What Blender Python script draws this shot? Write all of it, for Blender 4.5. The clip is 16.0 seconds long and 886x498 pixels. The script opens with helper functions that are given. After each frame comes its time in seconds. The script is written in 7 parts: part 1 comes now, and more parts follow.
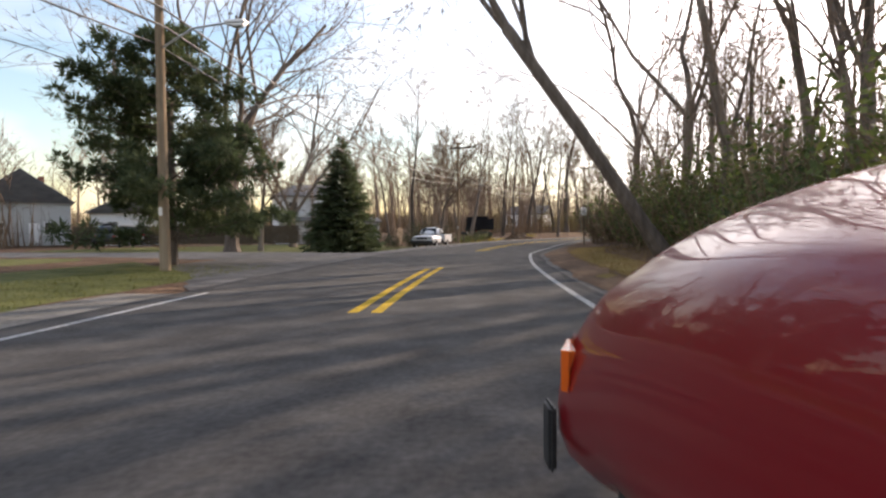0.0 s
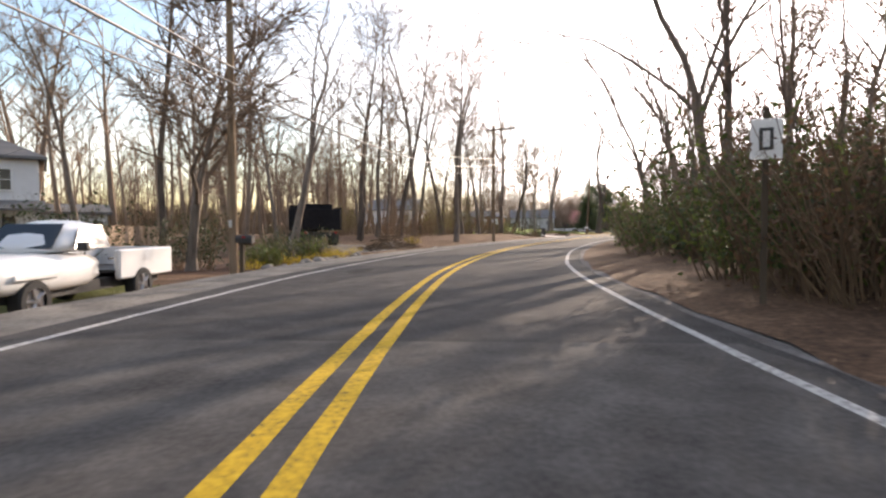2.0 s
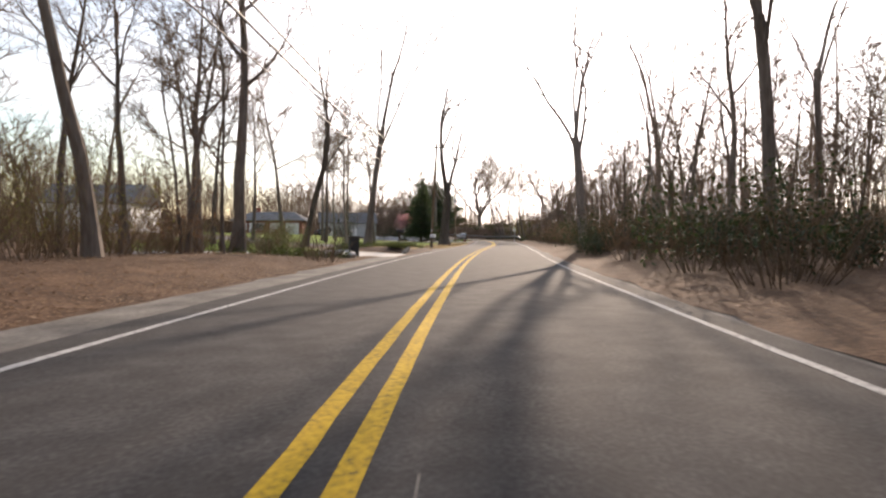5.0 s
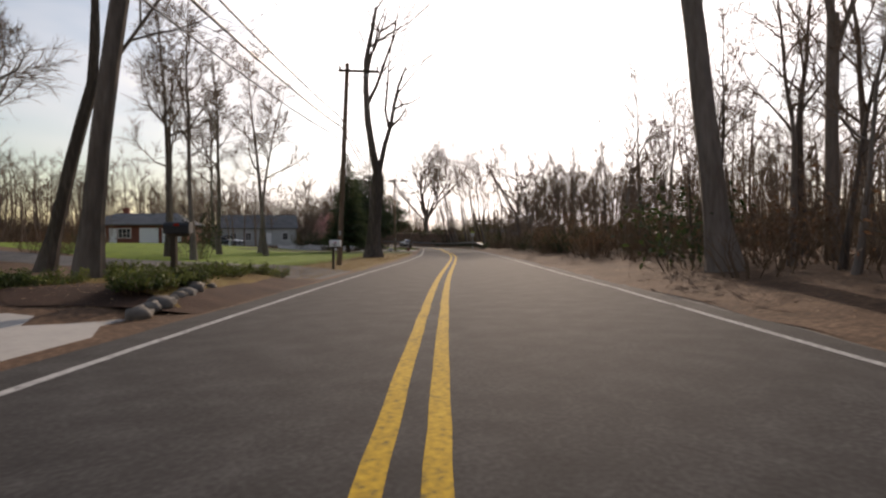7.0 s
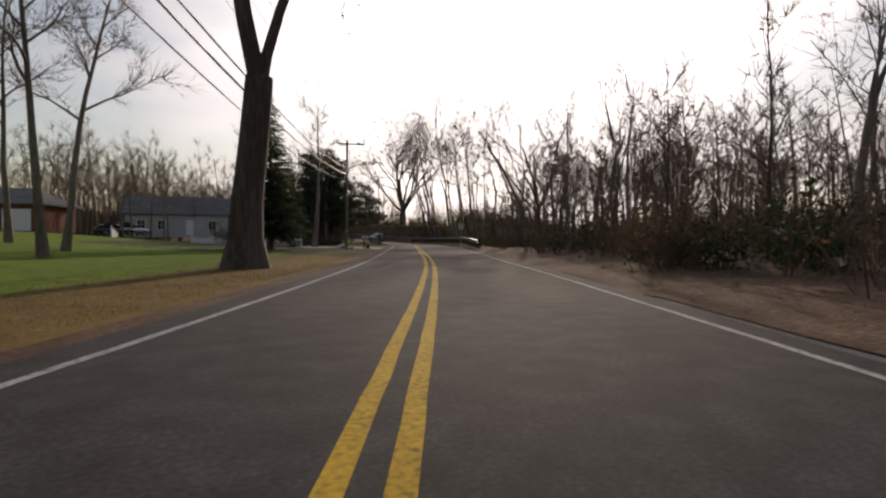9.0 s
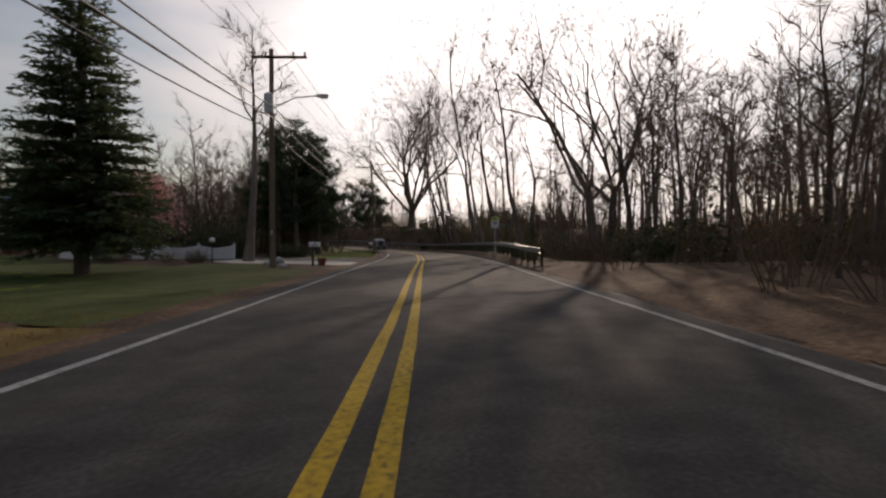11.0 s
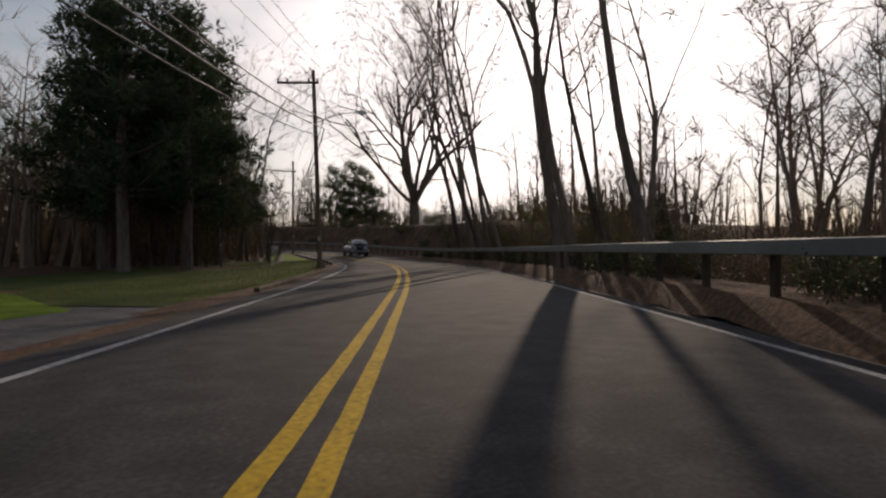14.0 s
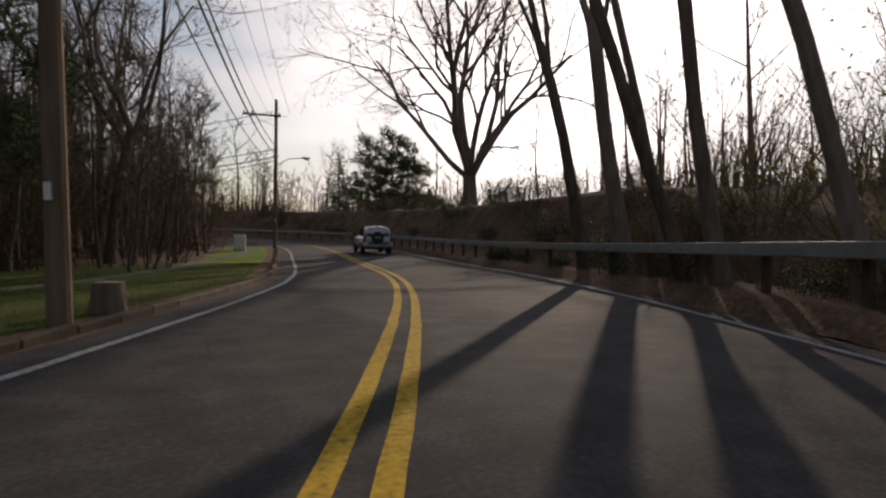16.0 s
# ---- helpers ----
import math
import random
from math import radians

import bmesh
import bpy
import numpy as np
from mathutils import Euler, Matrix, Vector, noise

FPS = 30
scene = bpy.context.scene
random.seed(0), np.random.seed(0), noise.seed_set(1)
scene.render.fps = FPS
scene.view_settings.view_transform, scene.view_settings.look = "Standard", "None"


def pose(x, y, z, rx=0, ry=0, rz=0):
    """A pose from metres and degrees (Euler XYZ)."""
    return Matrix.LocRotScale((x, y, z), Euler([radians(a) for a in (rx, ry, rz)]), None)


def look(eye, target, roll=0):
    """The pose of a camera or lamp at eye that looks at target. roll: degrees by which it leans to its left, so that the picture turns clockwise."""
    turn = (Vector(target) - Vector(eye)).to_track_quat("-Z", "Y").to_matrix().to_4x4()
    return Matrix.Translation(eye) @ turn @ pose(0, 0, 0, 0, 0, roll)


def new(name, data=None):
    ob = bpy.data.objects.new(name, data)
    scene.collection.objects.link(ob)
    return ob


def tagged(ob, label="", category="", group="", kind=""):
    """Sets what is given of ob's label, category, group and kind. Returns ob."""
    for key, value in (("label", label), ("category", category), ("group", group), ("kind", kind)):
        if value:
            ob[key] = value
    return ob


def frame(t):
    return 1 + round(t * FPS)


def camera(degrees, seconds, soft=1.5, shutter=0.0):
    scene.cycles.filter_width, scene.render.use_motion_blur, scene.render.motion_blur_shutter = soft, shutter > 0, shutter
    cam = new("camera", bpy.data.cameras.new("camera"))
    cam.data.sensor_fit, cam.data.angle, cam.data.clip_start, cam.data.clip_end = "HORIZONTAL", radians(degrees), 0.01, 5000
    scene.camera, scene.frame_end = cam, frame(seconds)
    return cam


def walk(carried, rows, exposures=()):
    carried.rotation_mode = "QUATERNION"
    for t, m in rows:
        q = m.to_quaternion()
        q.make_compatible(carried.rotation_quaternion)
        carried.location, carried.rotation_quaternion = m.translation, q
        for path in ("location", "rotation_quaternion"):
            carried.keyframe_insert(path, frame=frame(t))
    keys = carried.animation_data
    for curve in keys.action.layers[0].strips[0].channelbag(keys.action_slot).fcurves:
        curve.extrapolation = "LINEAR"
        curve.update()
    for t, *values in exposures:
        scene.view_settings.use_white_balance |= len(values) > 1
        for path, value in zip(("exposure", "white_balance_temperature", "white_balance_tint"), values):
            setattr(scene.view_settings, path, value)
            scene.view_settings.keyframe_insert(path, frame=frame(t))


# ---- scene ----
cam = camera(76.2, 16.0, soft=2.4, shutter=0.05)
EYE = 1.05
PATH = [
    (0.0, 0.00, -0.00, -0.00, -1.96, 0.45), (0.5, 0.17, 7.81, -2.98, -2.65, 0.38), (1.0, 0.66, 15.64, -6.49, -3.01, 0.79), (1.5, 1.79, 23.34, -10.35,
    -2.55, 0.65), (2.0, 3.39, 30.63, -14.19, -2.08, 0.25), (2.5, 5.38, 37.26, -18.24, -1.89, 0.55), (3.0, 8.00, 43.89, -21.78, -1.96, -0.02), (3.5,
    10.97, 50.13, -24.85, -1.92, 0.27), (4.0, 13.98, 56.01, -28.07, -2.49, -0.44), (4.6, 17.66, 62.59, -30.62, -1.78, -0.21), (5.1, 21.01, 68.02,
    -32.56, -1.19, -0.09), (5.6, 24.57, 73.42, -34.25, -0.87, -0.05), (6.1, 28.33, 78.79, -35.70, -0.73, -0.05), (6.5, 31.44, 83.07, -36.74, -0.63,
    -0.25), (7.0, 35.26, 88.23, -37.70, -0.60, 0.56), (7.5, 39.03, 93.11, -38.63, -0.72, 0.36), (8.0, 42.78, 97.75, -39.16, -0.86, 0.07), (8.5, 46.58,
    102.38, -39.58, -1.11, -0.60), (9.0, 50.69, 107.23, -39.55, -1.10, -0.41), (9.6, 55.59, 113.12, -39.40, -0.84, -0.11), (10.1, 59.61, 118.05,
    -38.92, -0.60, -0.01), (10.6, 63.59, 123.02, -38.29, -0.50, 0.08), (11.1, 67.49, 128.02, -37.74, -0.51, 0.23), (11.5, 70.57, 132.02, -37.58,
    -0.61, 0.26), (12.0, 74.25, 137.04, -37.46, -0.52, 0.39), (12.5, 77.67, 141.68, -37.28, -0.52, 0.56), (13.0, 80.99, 146.17, -37.23, -0.22, -0.03),
    (13.5, 84.10, 150.39, -37.02, 0.04, -0.31), (14.0, 87.46, 154.89, -36.77, -0.02, -0.01), (14.5, 90.92, 159.88, -35.77, -0.23, 0.14), (15.0, 94.31,
    164.90, -34.36, -0.34, -0.48), (15.5, 97.51, 169.70, -33.09, -0.44, -0.45), (16.0, 100.72, 174.83, -31.32, -0.69, -0.70)]
walk(cam, [(t, pose(x, y, EYE, 90 + pitch, roll, yaw)) for t, x, y, yaw, pitch, roll in PATH],
     exposures=[(0.0, 1.2, 7500, 21), (1.2, 1.5, 7500, 21), (3.0, 1.25, 7500, 21), (4.2, 1.15, 7500, 21), (6.5, 0.15, 7500, 21),
                (9.0, -0.55, 7500, 21), (11.5, -0.8, 7500, 21), (13.5, -0.75, 7500, 21), (16.0, -0.52, 7500, 21)])

# ---- sky and sun ----
SUN_AZ, SUN_EL = radians(47), radians(19)          # azimuth from +y towards +x
world = bpy.data.worlds.new("sky")
scene.world = world
world.use_nodes = True
wn, wl = world.node_tree.nodes, world.node_tree.links
wn.clear()
w_out, w_bg, w_sky = wn.new("ShaderNodeOutputWorld"), wn.new("ShaderNodeBackground"), wn.new("ShaderNodeTexSky")
w_sky.sky_type, w_sky.sun_disc, w_sky.sun_elevation, w_sky.sun_rotation = "NISHITA", False, SUN_EL, SUN_AZ
w_sky.air_density, w_sky.dust_density, w_sky.ozone_density = 1.5, 0.5, 4.0
w_bg.inputs[1].default_value = 0.13
# thin high cloud, streaked
w_tc, w_map, w_noise, w_ramp, w_mix = (wn.new("ShaderNodeTexCoord"), wn.new("ShaderNodeMapping"), wn.new("ShaderNodeTexNoise"),
                                       wn.new("ShaderNodeValToRGB"), wn.new("ShaderNodeMix"))
w_map.inputs["Scale"].default_value = (1.6, 1.6, 5.0)
w_noise.inputs["Scale"].default_value, w_noise.inputs["Detail"].default_value = 1.4, 3.5
w_ramp.color_ramp.elements[0].position, w_ramp.color_ramp.elements[0].color = 0.46, (0.0, 0.0, 0.0, 1)
w_ramp.color_ramp.elements[1].position, w_ramp.color_ramp.elements[1].color = 0.76, (0.65, 0.65, 0.65, 1)
w_mix.data_type, w_mix.blend_type = "RGBA", "MIX"
# the cloud is brightest towards the sun
w_dot, w_pow, w_mul, w_add = (wn.new("ShaderNodeVectorMath"), wn.new("ShaderNodeMath"), wn.new("ShaderNodeMath"), wn.new("ShaderNodeMath"))
w_dot.operation, w_pow.operation, w_mul.operation, w_add.operation = "DOT_PRODUCT", "POWER", "MULTIPLY", "ADD"
w_dot.inputs[1].default_value = (math.sin(SUN_AZ) * math.cos(SUN_EL), math.cos(SUN_AZ) * math.cos(SUN_EL), math.sin(SUN_EL))
w_pow.use_clamp = True
w_pow.inputs[1].default_value, w_mul.inputs[1].default_value, w_add.inputs[1].default_value = 9.0, 18.0, 7.0
w_tint = wn.new("ShaderNodeVectorMath")
w_tint.operation = "MULTIPLY"
w_tint.inputs[1].default_value = (0.97, 1.0, 1.04)
wl.new(w_tc.outputs["Generated"], w_map.inputs[0])
wl.new(w_map.outputs[0], w_noise.inputs["Vector"])
wl.new(w_noise.outputs[0], w_ramp.inputs[0])
# the veil of cloud thickens towards the sun and leaves blue sky away from it
w_veil, w_sum = wn.new("ShaderNodeMath"), wn.new("ShaderNodeMath")
w_veil.operation, w_sum.operation = "POWER", "ADD"
w_veil.use_clamp = w_sum.use_clamp = True
w_veil.inputs[1].default_value = 6.0
wl.new(w_dot.outputs["Value"], w_veil.inputs[0])
wl.new(w_veil.outputs[0], w_sum.inputs[0])
wl.new(w_ramp.outputs[0], w_sum.inputs[1])
wl.new(w_sum.outputs[0], w_mix.inputs[0])
wl.new(w_tc.outputs["Generated"], w_dot.inputs[0])
wl.new(w_dot.outputs["Value"], w_pow.inputs[0])
wl.new(w_pow.outputs[0], w_mul.inputs[0])
wl.new(w_mul.outputs[0], w_add.inputs[0])
wl.new(w_add.outputs[0], w_tint.inputs[0])
wl.new(w_tint.outputs[0], w_mix.inputs[7])
wl.new(w_sky.outputs[0], w_mix.inputs[6])
wl.new(w_mix.outputs[2], w_bg.inputs[0])
wl.new(w_bg.outputs[0], w_out.inputs[0])
sun = new("sun", bpy.data.lights.new("sun", "SUN"))
sun.data.energy, sun.data.angle, sun.data.color = 3.8, radians(0.6), (1.0, 0.90, 0.76)
sun.matrix_world = look((math.sin(SUN_AZ) * math.cos(SUN_EL) * 300, math.cos(SUN_AZ) * math.cos(SUN_EL) * 300, math.sin(SUN_EL) * 300), (0, 0, 0))


# ---- materials ----
def mat(name, stops, scale=8.0, rough=0.8, bump=0.2, metal=0.0, detail=6.0, coarse=0.6, per_object=0.0, stretch=(1, 1, 1), coat=0.0,
        bump_scale=None, island=0.0, dist=0.02):
    """Noise at two scales through a ramp of colours; stops: colours from dark to light."""
    m = bpy.data.materials.new(name)
    m.use_nodes = True
    n, l = m.node_tree.nodes, m.node_tree.links
    b = n["Principled BSDF"]
    tc, mp = n.new("ShaderNodeTexCoord"), n.new("ShaderNodeMapping")
    mp.inputs["Scale"].default_value = stretch
    l.new(tc.outputs["Object"], mp.inputs[0])
    fine, big = n.new("ShaderNodeTexNoise"), n.new("ShaderNodeTexNoise")
    fine.inputs["Scale"].default_value, fine.inputs["Detail"].default_value = scale, detail
    big.inputs["Scale"].default_value, big.inputs["Detail"].default_value = scale * 0.09, 3.0
    l.new(mp.outputs[0], fine.inputs["Vector"])
    l.new(mp.outputs[0], big.inputs["Vector"])
    mx = n.new("ShaderNodeMix")
    mx.data_type = "FLOAT"
    mx.inputs[0].default_value = coarse
    l.new(fine.outputs[0], mx.inputs[2])
    l.new(big.outputs[0], mx.inputs[3])
    value = mx.outputs[0]
    for amount, node, out in ((per_object, "ShaderNodeObjectInfo", "Random"), (island, "ShaderNodeNewGeometry", "Random Per Island")):
        if amount:
            src, ma, ad = n.new(node), n.new("ShaderNodeMath"), n.new("ShaderNodeMath")
            ma.operation, ad.operation = "MULTIPLY_ADD", "ADD"
            ma.inputs[1].default_value, ma.inputs[2].default_value = amount, -amount / 2
            l.new(src.outputs[out], ma.inputs[0])
            l.new(ma.outputs[0], ad.inputs[0])
            l.new(value, ad.inputs[1])
            value = ad.outputs[0]
    ramp = n.new("ShaderNodeValToRGB")
    els = ramp.color_ramp.elements
    while len(els) < len(stops):
        els.new(0.5)
    for i, c in enumerate(stops):
        els[i].position = 0.32 + 0.36 * i / max(1, len(stops) - 1)
        els[i].color = (*c, 1)
    l.new(value, ramp.inputs[0])
    l.new(ramp.outputs[0], b.inputs["Base Color"])
    b.inputs["Roughness"].default_value, b.inputs["Metallic"].default_value = rough, metal
    b.inputs["Coat Weight"].default_value = coat
    if rough >= 0.9:                                    # porous and leafy surfaces hardly shine, even at a grazing angle
        b.inputs["Specular IOR Level"].default_value = 0.12
    b.inputs["Coat Roughness"].default_value = 0.03
    if bump:
        bp = n.new("ShaderNodeBump")
        bp.inputs["Strength"].default_value, bp.inputs["Distance"].default_value = bump, dist
        src = fine
        if bump_scale:
            src = n.new("ShaderNodeTexNoise")
            src.inputs["Scale"].default_value, src.inputs["Detail"].default_value = bump_scale, 4.0
            l.new(mp.outputs[0], src.inputs["Vector"])
        l.new(src.outputs[0], bp.inputs["Height"])
        l.new(bp.outputs[0], b.inputs["Normal"])
    return m


ASPHALT = mat("asphalt", [(0.026, 0.025, 0.025), (0.044, 0.043, 0.043), (0.074, 0.072, 0.071)], 26, 0.92, 0.5, coarse=0.45, bump_scale=120, dist=0.008)
GRAVEL = mat("gravel", [(0.08, 0.075, 0.07), (0.15, 0.14, 0.125), (0.25, 0.235, 0.21)], 14, 0.9, 0.6, bump_scale=60)
CONCRETE = mat("pale_drive", [(0.30, 0.29, 0.27), (0.42, 0.40, 0.37)], 10, 0.85, 0.3, bump_scale=80)
YELLOW = mat("yellow_paint", [(0.14, 0.105, 0.035), (0.40, 0.255, 0.027), (0.53, 0.335, 0.03), (0.60, 0.39, 0.045)], 19, 0.9, 0.3, coarse=0.25, bump_scale=160, dist=0.004)
WHITE_LINE = mat("white_line_paint", [(0.12, 0.12, 0.12), (0.36, 0.36, 0.35), (0.50, 0.50, 0.49)], 14, 0.9, 0.3, coarse=0.25, bump_scale=160, dist=0.004)
LITTER = mat("leaf_litter", [(0.042, 0.025, 0.016), (0.105, 0.062, 0.038), (0.21, 0.13, 0.08)], 11, 0.95, 0.8, coarse=0.4, bump_scale=30)
LAWN = mat("lawn", [(0.050, 0.082, 0.005), (0.112, 0.180, 0.010), (0.18, 0.24, 0.024)], 14, 0.95, 0.8, coarse=0.5, bump_scale=50)
DULL_LAWN = mat("thin_spring_lawn", [(0.050, 0.052, 0.016), (0.105, 0.110, 0.036), (0.175, 0.165, 0.065)], 12, 0.95, 0.8, coarse=0.5, bump_scale=50)
# a darker copy of LAWN: the trees' shade is put into its colour
SHADED_LAWN = mat("shaded_lawn", [(0.022, 0.034, 0.006), (0.052, 0.072, 0.014), (0.085, 0.095, 0.028)], 12, 0.95, 0.8, coarse=0.5, bump_scale=50)
DRY_GRASS = mat("dry_grass", [(0.075, 0.045, 0.013), (0.18, 0.115, 0.034), (0.20, 0.165, 0.042)], 12, 0.95, 0.8, coarse=0.5, bump_scale=50)
BARK = mat("bark", [(0.075, 0.060, 0.050), (0.155, 0.127, 0.105), (0.25, 0.21, 0.178)], 9, 0.95, 0.7, per_object=0.25, stretch=(1, 1, 0.2), dist=0.03)
TWIG = mat("twig", [(0.14, 0.102, 0.076), (0.27, 0.20, 0.15)], 5, 0.95, 0.0, per_object=0.2)
NEEDLE = mat("needle", [(0.038, 0.055, 0.028), (0.066, 0.094, 0.042), (0.10, 0.12, 0.055)], 3, 0.8, 0.0, per_object=0.2, island=0.2)


# ---- mesh helpers ----
def mesh_of(name, verts, faces, material, smooth=False):
    me = bpy.data.meshes.new(name)
    me.from_pydata([tuple(v) for v in verts], [], faces)
    me.materials.append(material)
    if smooth:
        me.polygons.foreach_set("use_smooth", [True] * len(me.polygons))
    me.update()
    return me


def part(name, data, material, parent, label=""):
    """Links a bmesh, or a mesh, as one mesh object under a thing or a part."""
    if isinstance(data, bmesh.types.BMesh):
        me = bpy.data.meshes.new(name)
        data.to_mesh(me)
        data.free()
        me.materials.append(material)
    else:
        me = data
    ob = new(name, me)
    ob.parent = parent
    if label:
        ob["label"] = label
    return ob


def thing(name, m, label, category, group="", kind=""):
    ob = new(name)
    ob.empty_display_size = 0.2
    ob.matrix_world = m
    return tagged(ob, label, category, group, kind)


def box(bm, size, at, bevel=0.0, rot=None, seg=1):
    r = bmesh.ops.create_cube(bm, size=1.0)
    vs = r["verts"]
    bmesh.ops.scale(bm, vec=size, verts=vs)
    if bevel:
        es = list({e for v in vs for e in v.link_edges})
        g = bmesh.ops.bevel(bm, geom=es, offset=bevel, segments=seg, affect="EDGES")
        vs = list({v for f in g["faces"] for v in f.verts} | {v for v in vs if v.is_valid})
    if rot is not None:
        bmesh.ops.rotate(bm, cent=(0, 0, 0), matrix=rot, verts=vs)
    bmesh.ops.translate(bm, vec=at, verts=vs)
    return vs


def boxes(*items, bevel=0.0):
    bm = bmesh.new()
    for size, at in items:
        box(bm, size, at, bevel)
    return bm


def cyl(bm, p, q, r0, r1=None, sides=10):
    r1 = r0 if r1 is None else r1
    p, q = Vector(p), Vector(q)
    g = bmesh.ops.create_cone(bm, cap_ends=True, segments=sides, radius1=r0, radius2=r1, depth=(q - p).length)
    m = Matrix.Translation((p + q) / 2) @ (q - p).to_track_quat("Z", "Y").to_matrix().to_4x4()
    bmesh.ops.transform(bm, matrix=m, verts=g["verts"])
    return g["verts"]


class Tubes:
    """Gathers tapered tubes and small leaves into lists of vertices and faces."""

    def __init__(self):
        self.v, self.f = [], []

    def tube(self, pts, radii, sides):
        k = len(self.v)
        last = len(pts) - 1
        for i, (p, r) in enumerate(zip(pts, radii)):
            d = (pts[min(i + 1, last)] - pts[max(i - 1, 0)])
            d = d.normalized() if d.length > 1e-6 else Vector((0, 0, 1))
            a = d.cross(Vector((0.31, 0.95, 0.1))).normalized()
            b = d.cross(a)
            for j in range(sides):
                w = 2 * math.pi * j / sides
                self.v.append(p + (a * math.cos(w) + b * math.sin(w)) * r)
        for i in range(last):
            for j in range(sides):
                a, b = k + i * sides + j, k + i * sides + (j + 1) % sides
                self.f.append((a, b, b + sides, a + sides))

    def leaf(self, p, along, side):
        k = len(self.v)
        self.v += [p - side * 0.5, p + along * 0.45 + side * 0.15, p + along, p + along * 0.5 - side]
        self.f.append((k, k + 1, k + 2, k + 3))

    def mesh(self, name, material):
        return mesh_of(name, self.v, self.f, material)


# ---- the road's line: s metres along the double yellow line, lat metres to its right ----
LINE = [
    (-5, -121.6), (-3.7, -71.6), (-2.6, -31.6), (-1.9, -11.6), (-1.2, 3.4), (-0.2, 15.3), (1.2, 24.2), (2.7, 31), (4.7, 37.7), (7, 44.2), (9.9, 50.5),
    (13.1, 56.7), (16.7, 62.5), (21, 69.1), (26.8, 77.2), (32.7, 85.2), (38.8, 93.1), (45, 100.9), (51.4, 108.6), (57.7, 116.2), (64, 124.1), (70,
    132.1), (75.9, 140.3), (81.8, 148.4), (87.7, 156.4), (92.3, 163), (96.3, 168.8), (99.5, 173.9), (102.6, 179), (105.5, 184.3), (107.6, 188.8),
    (109.2, 193.7), (111.1, 200.7), (112.8, 206.7), (114.3, 212.8), (115.4, 220.3), (115.3, 228.6), (112.9, 237.1), (105.8, 248.4), (92.5, 261.2),
    (56.8, 285.3)]
line = np.array(LINE, float)
for _ in range(4):
    cut = [line[0]]
    for a, b in zip(line[:-1], line[1:]):
        cut += [a * 0.75 + b * 0.25, a * 0.25 + b * 0.75]
    line = np.array(cut + [line[-1]])
arc = np.r_[0, np.cumsum(np.linalg.norm(np.diff(line, axis=0), axis=1))]
S = np.arange(0, arc[-1], 1.0)
C = np.stack([np.interp(S, arc, line[:, 0]), np.interp(S, arc, line[:, 1])], -1)
TAN = np.gradient(C, axis=0)
TAN /= np.linalg.norm(TAN, axis=1, keepdims=True)


def at(s, lat):
    x, y = np.interp(s, S, C[:, 0]), np.interp(s, S, C[:, 1])
    tx, ty = np.interp(s, S, TAN[:, 0]), np.interp(s, S, TAN[:, 1])
    return float(x + ty * lat), float(y - tx * lat)


def heading(s):
    """Degrees by which the road there has turned from +y, to the left positive."""
    return math.degrees(math.atan2(-np.interp(s, S, TAN[:, 0]), np.interp(s, S, TAN[:, 1])))


def road_coords(x, y):
    d = np.hypot(C[:, 0] - x, C[:, 1] - y)
    i = int(np.argmin(d))
    v = np.array([x, y]) - C[i]
    return float(S[i] + v @ TAN[i]), float(v @ np.array([TAN[i, 1], -TAN[i, 0]]))


LEFT_EDGE = [(0, -3.3), (151, -3.35), (165, -3.3), (180, -3.0), (225, -3.0), (250, -2.7), (352, -2.65), (480, -2.7)]
RIGHT_EDGE = [(0, 3.2), (128, 2.9), (138, 2.6), (146, 2.45), (154, 3.0), (170, 2.95), (185, 3.3), (212, 3.6), (232, 3.95), (255, 3.6), (268, 3.5), (298, 4.35), (320, 4.5), (338, 4.7), (480, 4.2)]


def edge(rows, s):
    return float(np.interp(s, [a for a, b in rows], [b for a, b in rows]))


def climb(s):
    """The road's own height: level, then uphill round the last bend."""
    return float(np.interp(s, [0, 342, 350, 357, 370, 386, 405, 440], [0, 0, 0.06, 0.17, 0.48, 0.95, 1.5, 2.2]))


def ease(v):
    v = min(1.0, max(0.0, v))
    return v * v * (3 - 2 * v)


def bank(s):
    """How far the guardrail's foot stands above the road."""
    return float(np.interp(s, [288, 296, 302, 308, 318, 335, 346], [0.06, 0.18, 0.33, 0.42, 0.42, 0.36, 0.28]))


def rise(s, lat):
    """The ground's height beside the road."""
    a = abs(lat)
    h = climb(s)
    if lat < 0:
        if 178 < s < 220:                               # leafy bank
            h += 0.5 * min(1, (s - 178) / 18, (220 - s) / 8) * ease((s - 180) / 9) * ease((a - 4.4) / 3.5)
        h += 0.34 * ease((a - 4.1) / 0.9) * ease((11.5 - a) / 3) * ease((s - 227.4) / 1.4) * ease((236.2 - s) / 2)    # raised planting bed
        h -= 0.38 * ease((a - 4.3) / 3) * ease((s - 147) / 6) * ease((182 - s) / 8)      # falls away past the junction
        h += 1.5 * ease((a - 10) / 32) * ease((s - 232) / 12) * ease((312 - s) / 14)     # lawns slope up to the houses
    else:
        h += 0.35 * ease((a - 4.6) / 5) * ease((300 - s) / 10)
        h += bank(s) * ease((a - edge(RIGHT_EDGE, s) - 0.3) / 0.6) * ease((9 - a) / 2.5)     # banked outer edge
        h -= 0.5 * ease((a - 7.2) / 4) * ease((s - 300) / 8) * ease((342 - s) / 6)
        h += 3.4 * ease((a - 6.6) / 4.2) * ease((s - 338) / 10) * ease((60 - a) / 20)    # embankment outside the bend
    return h


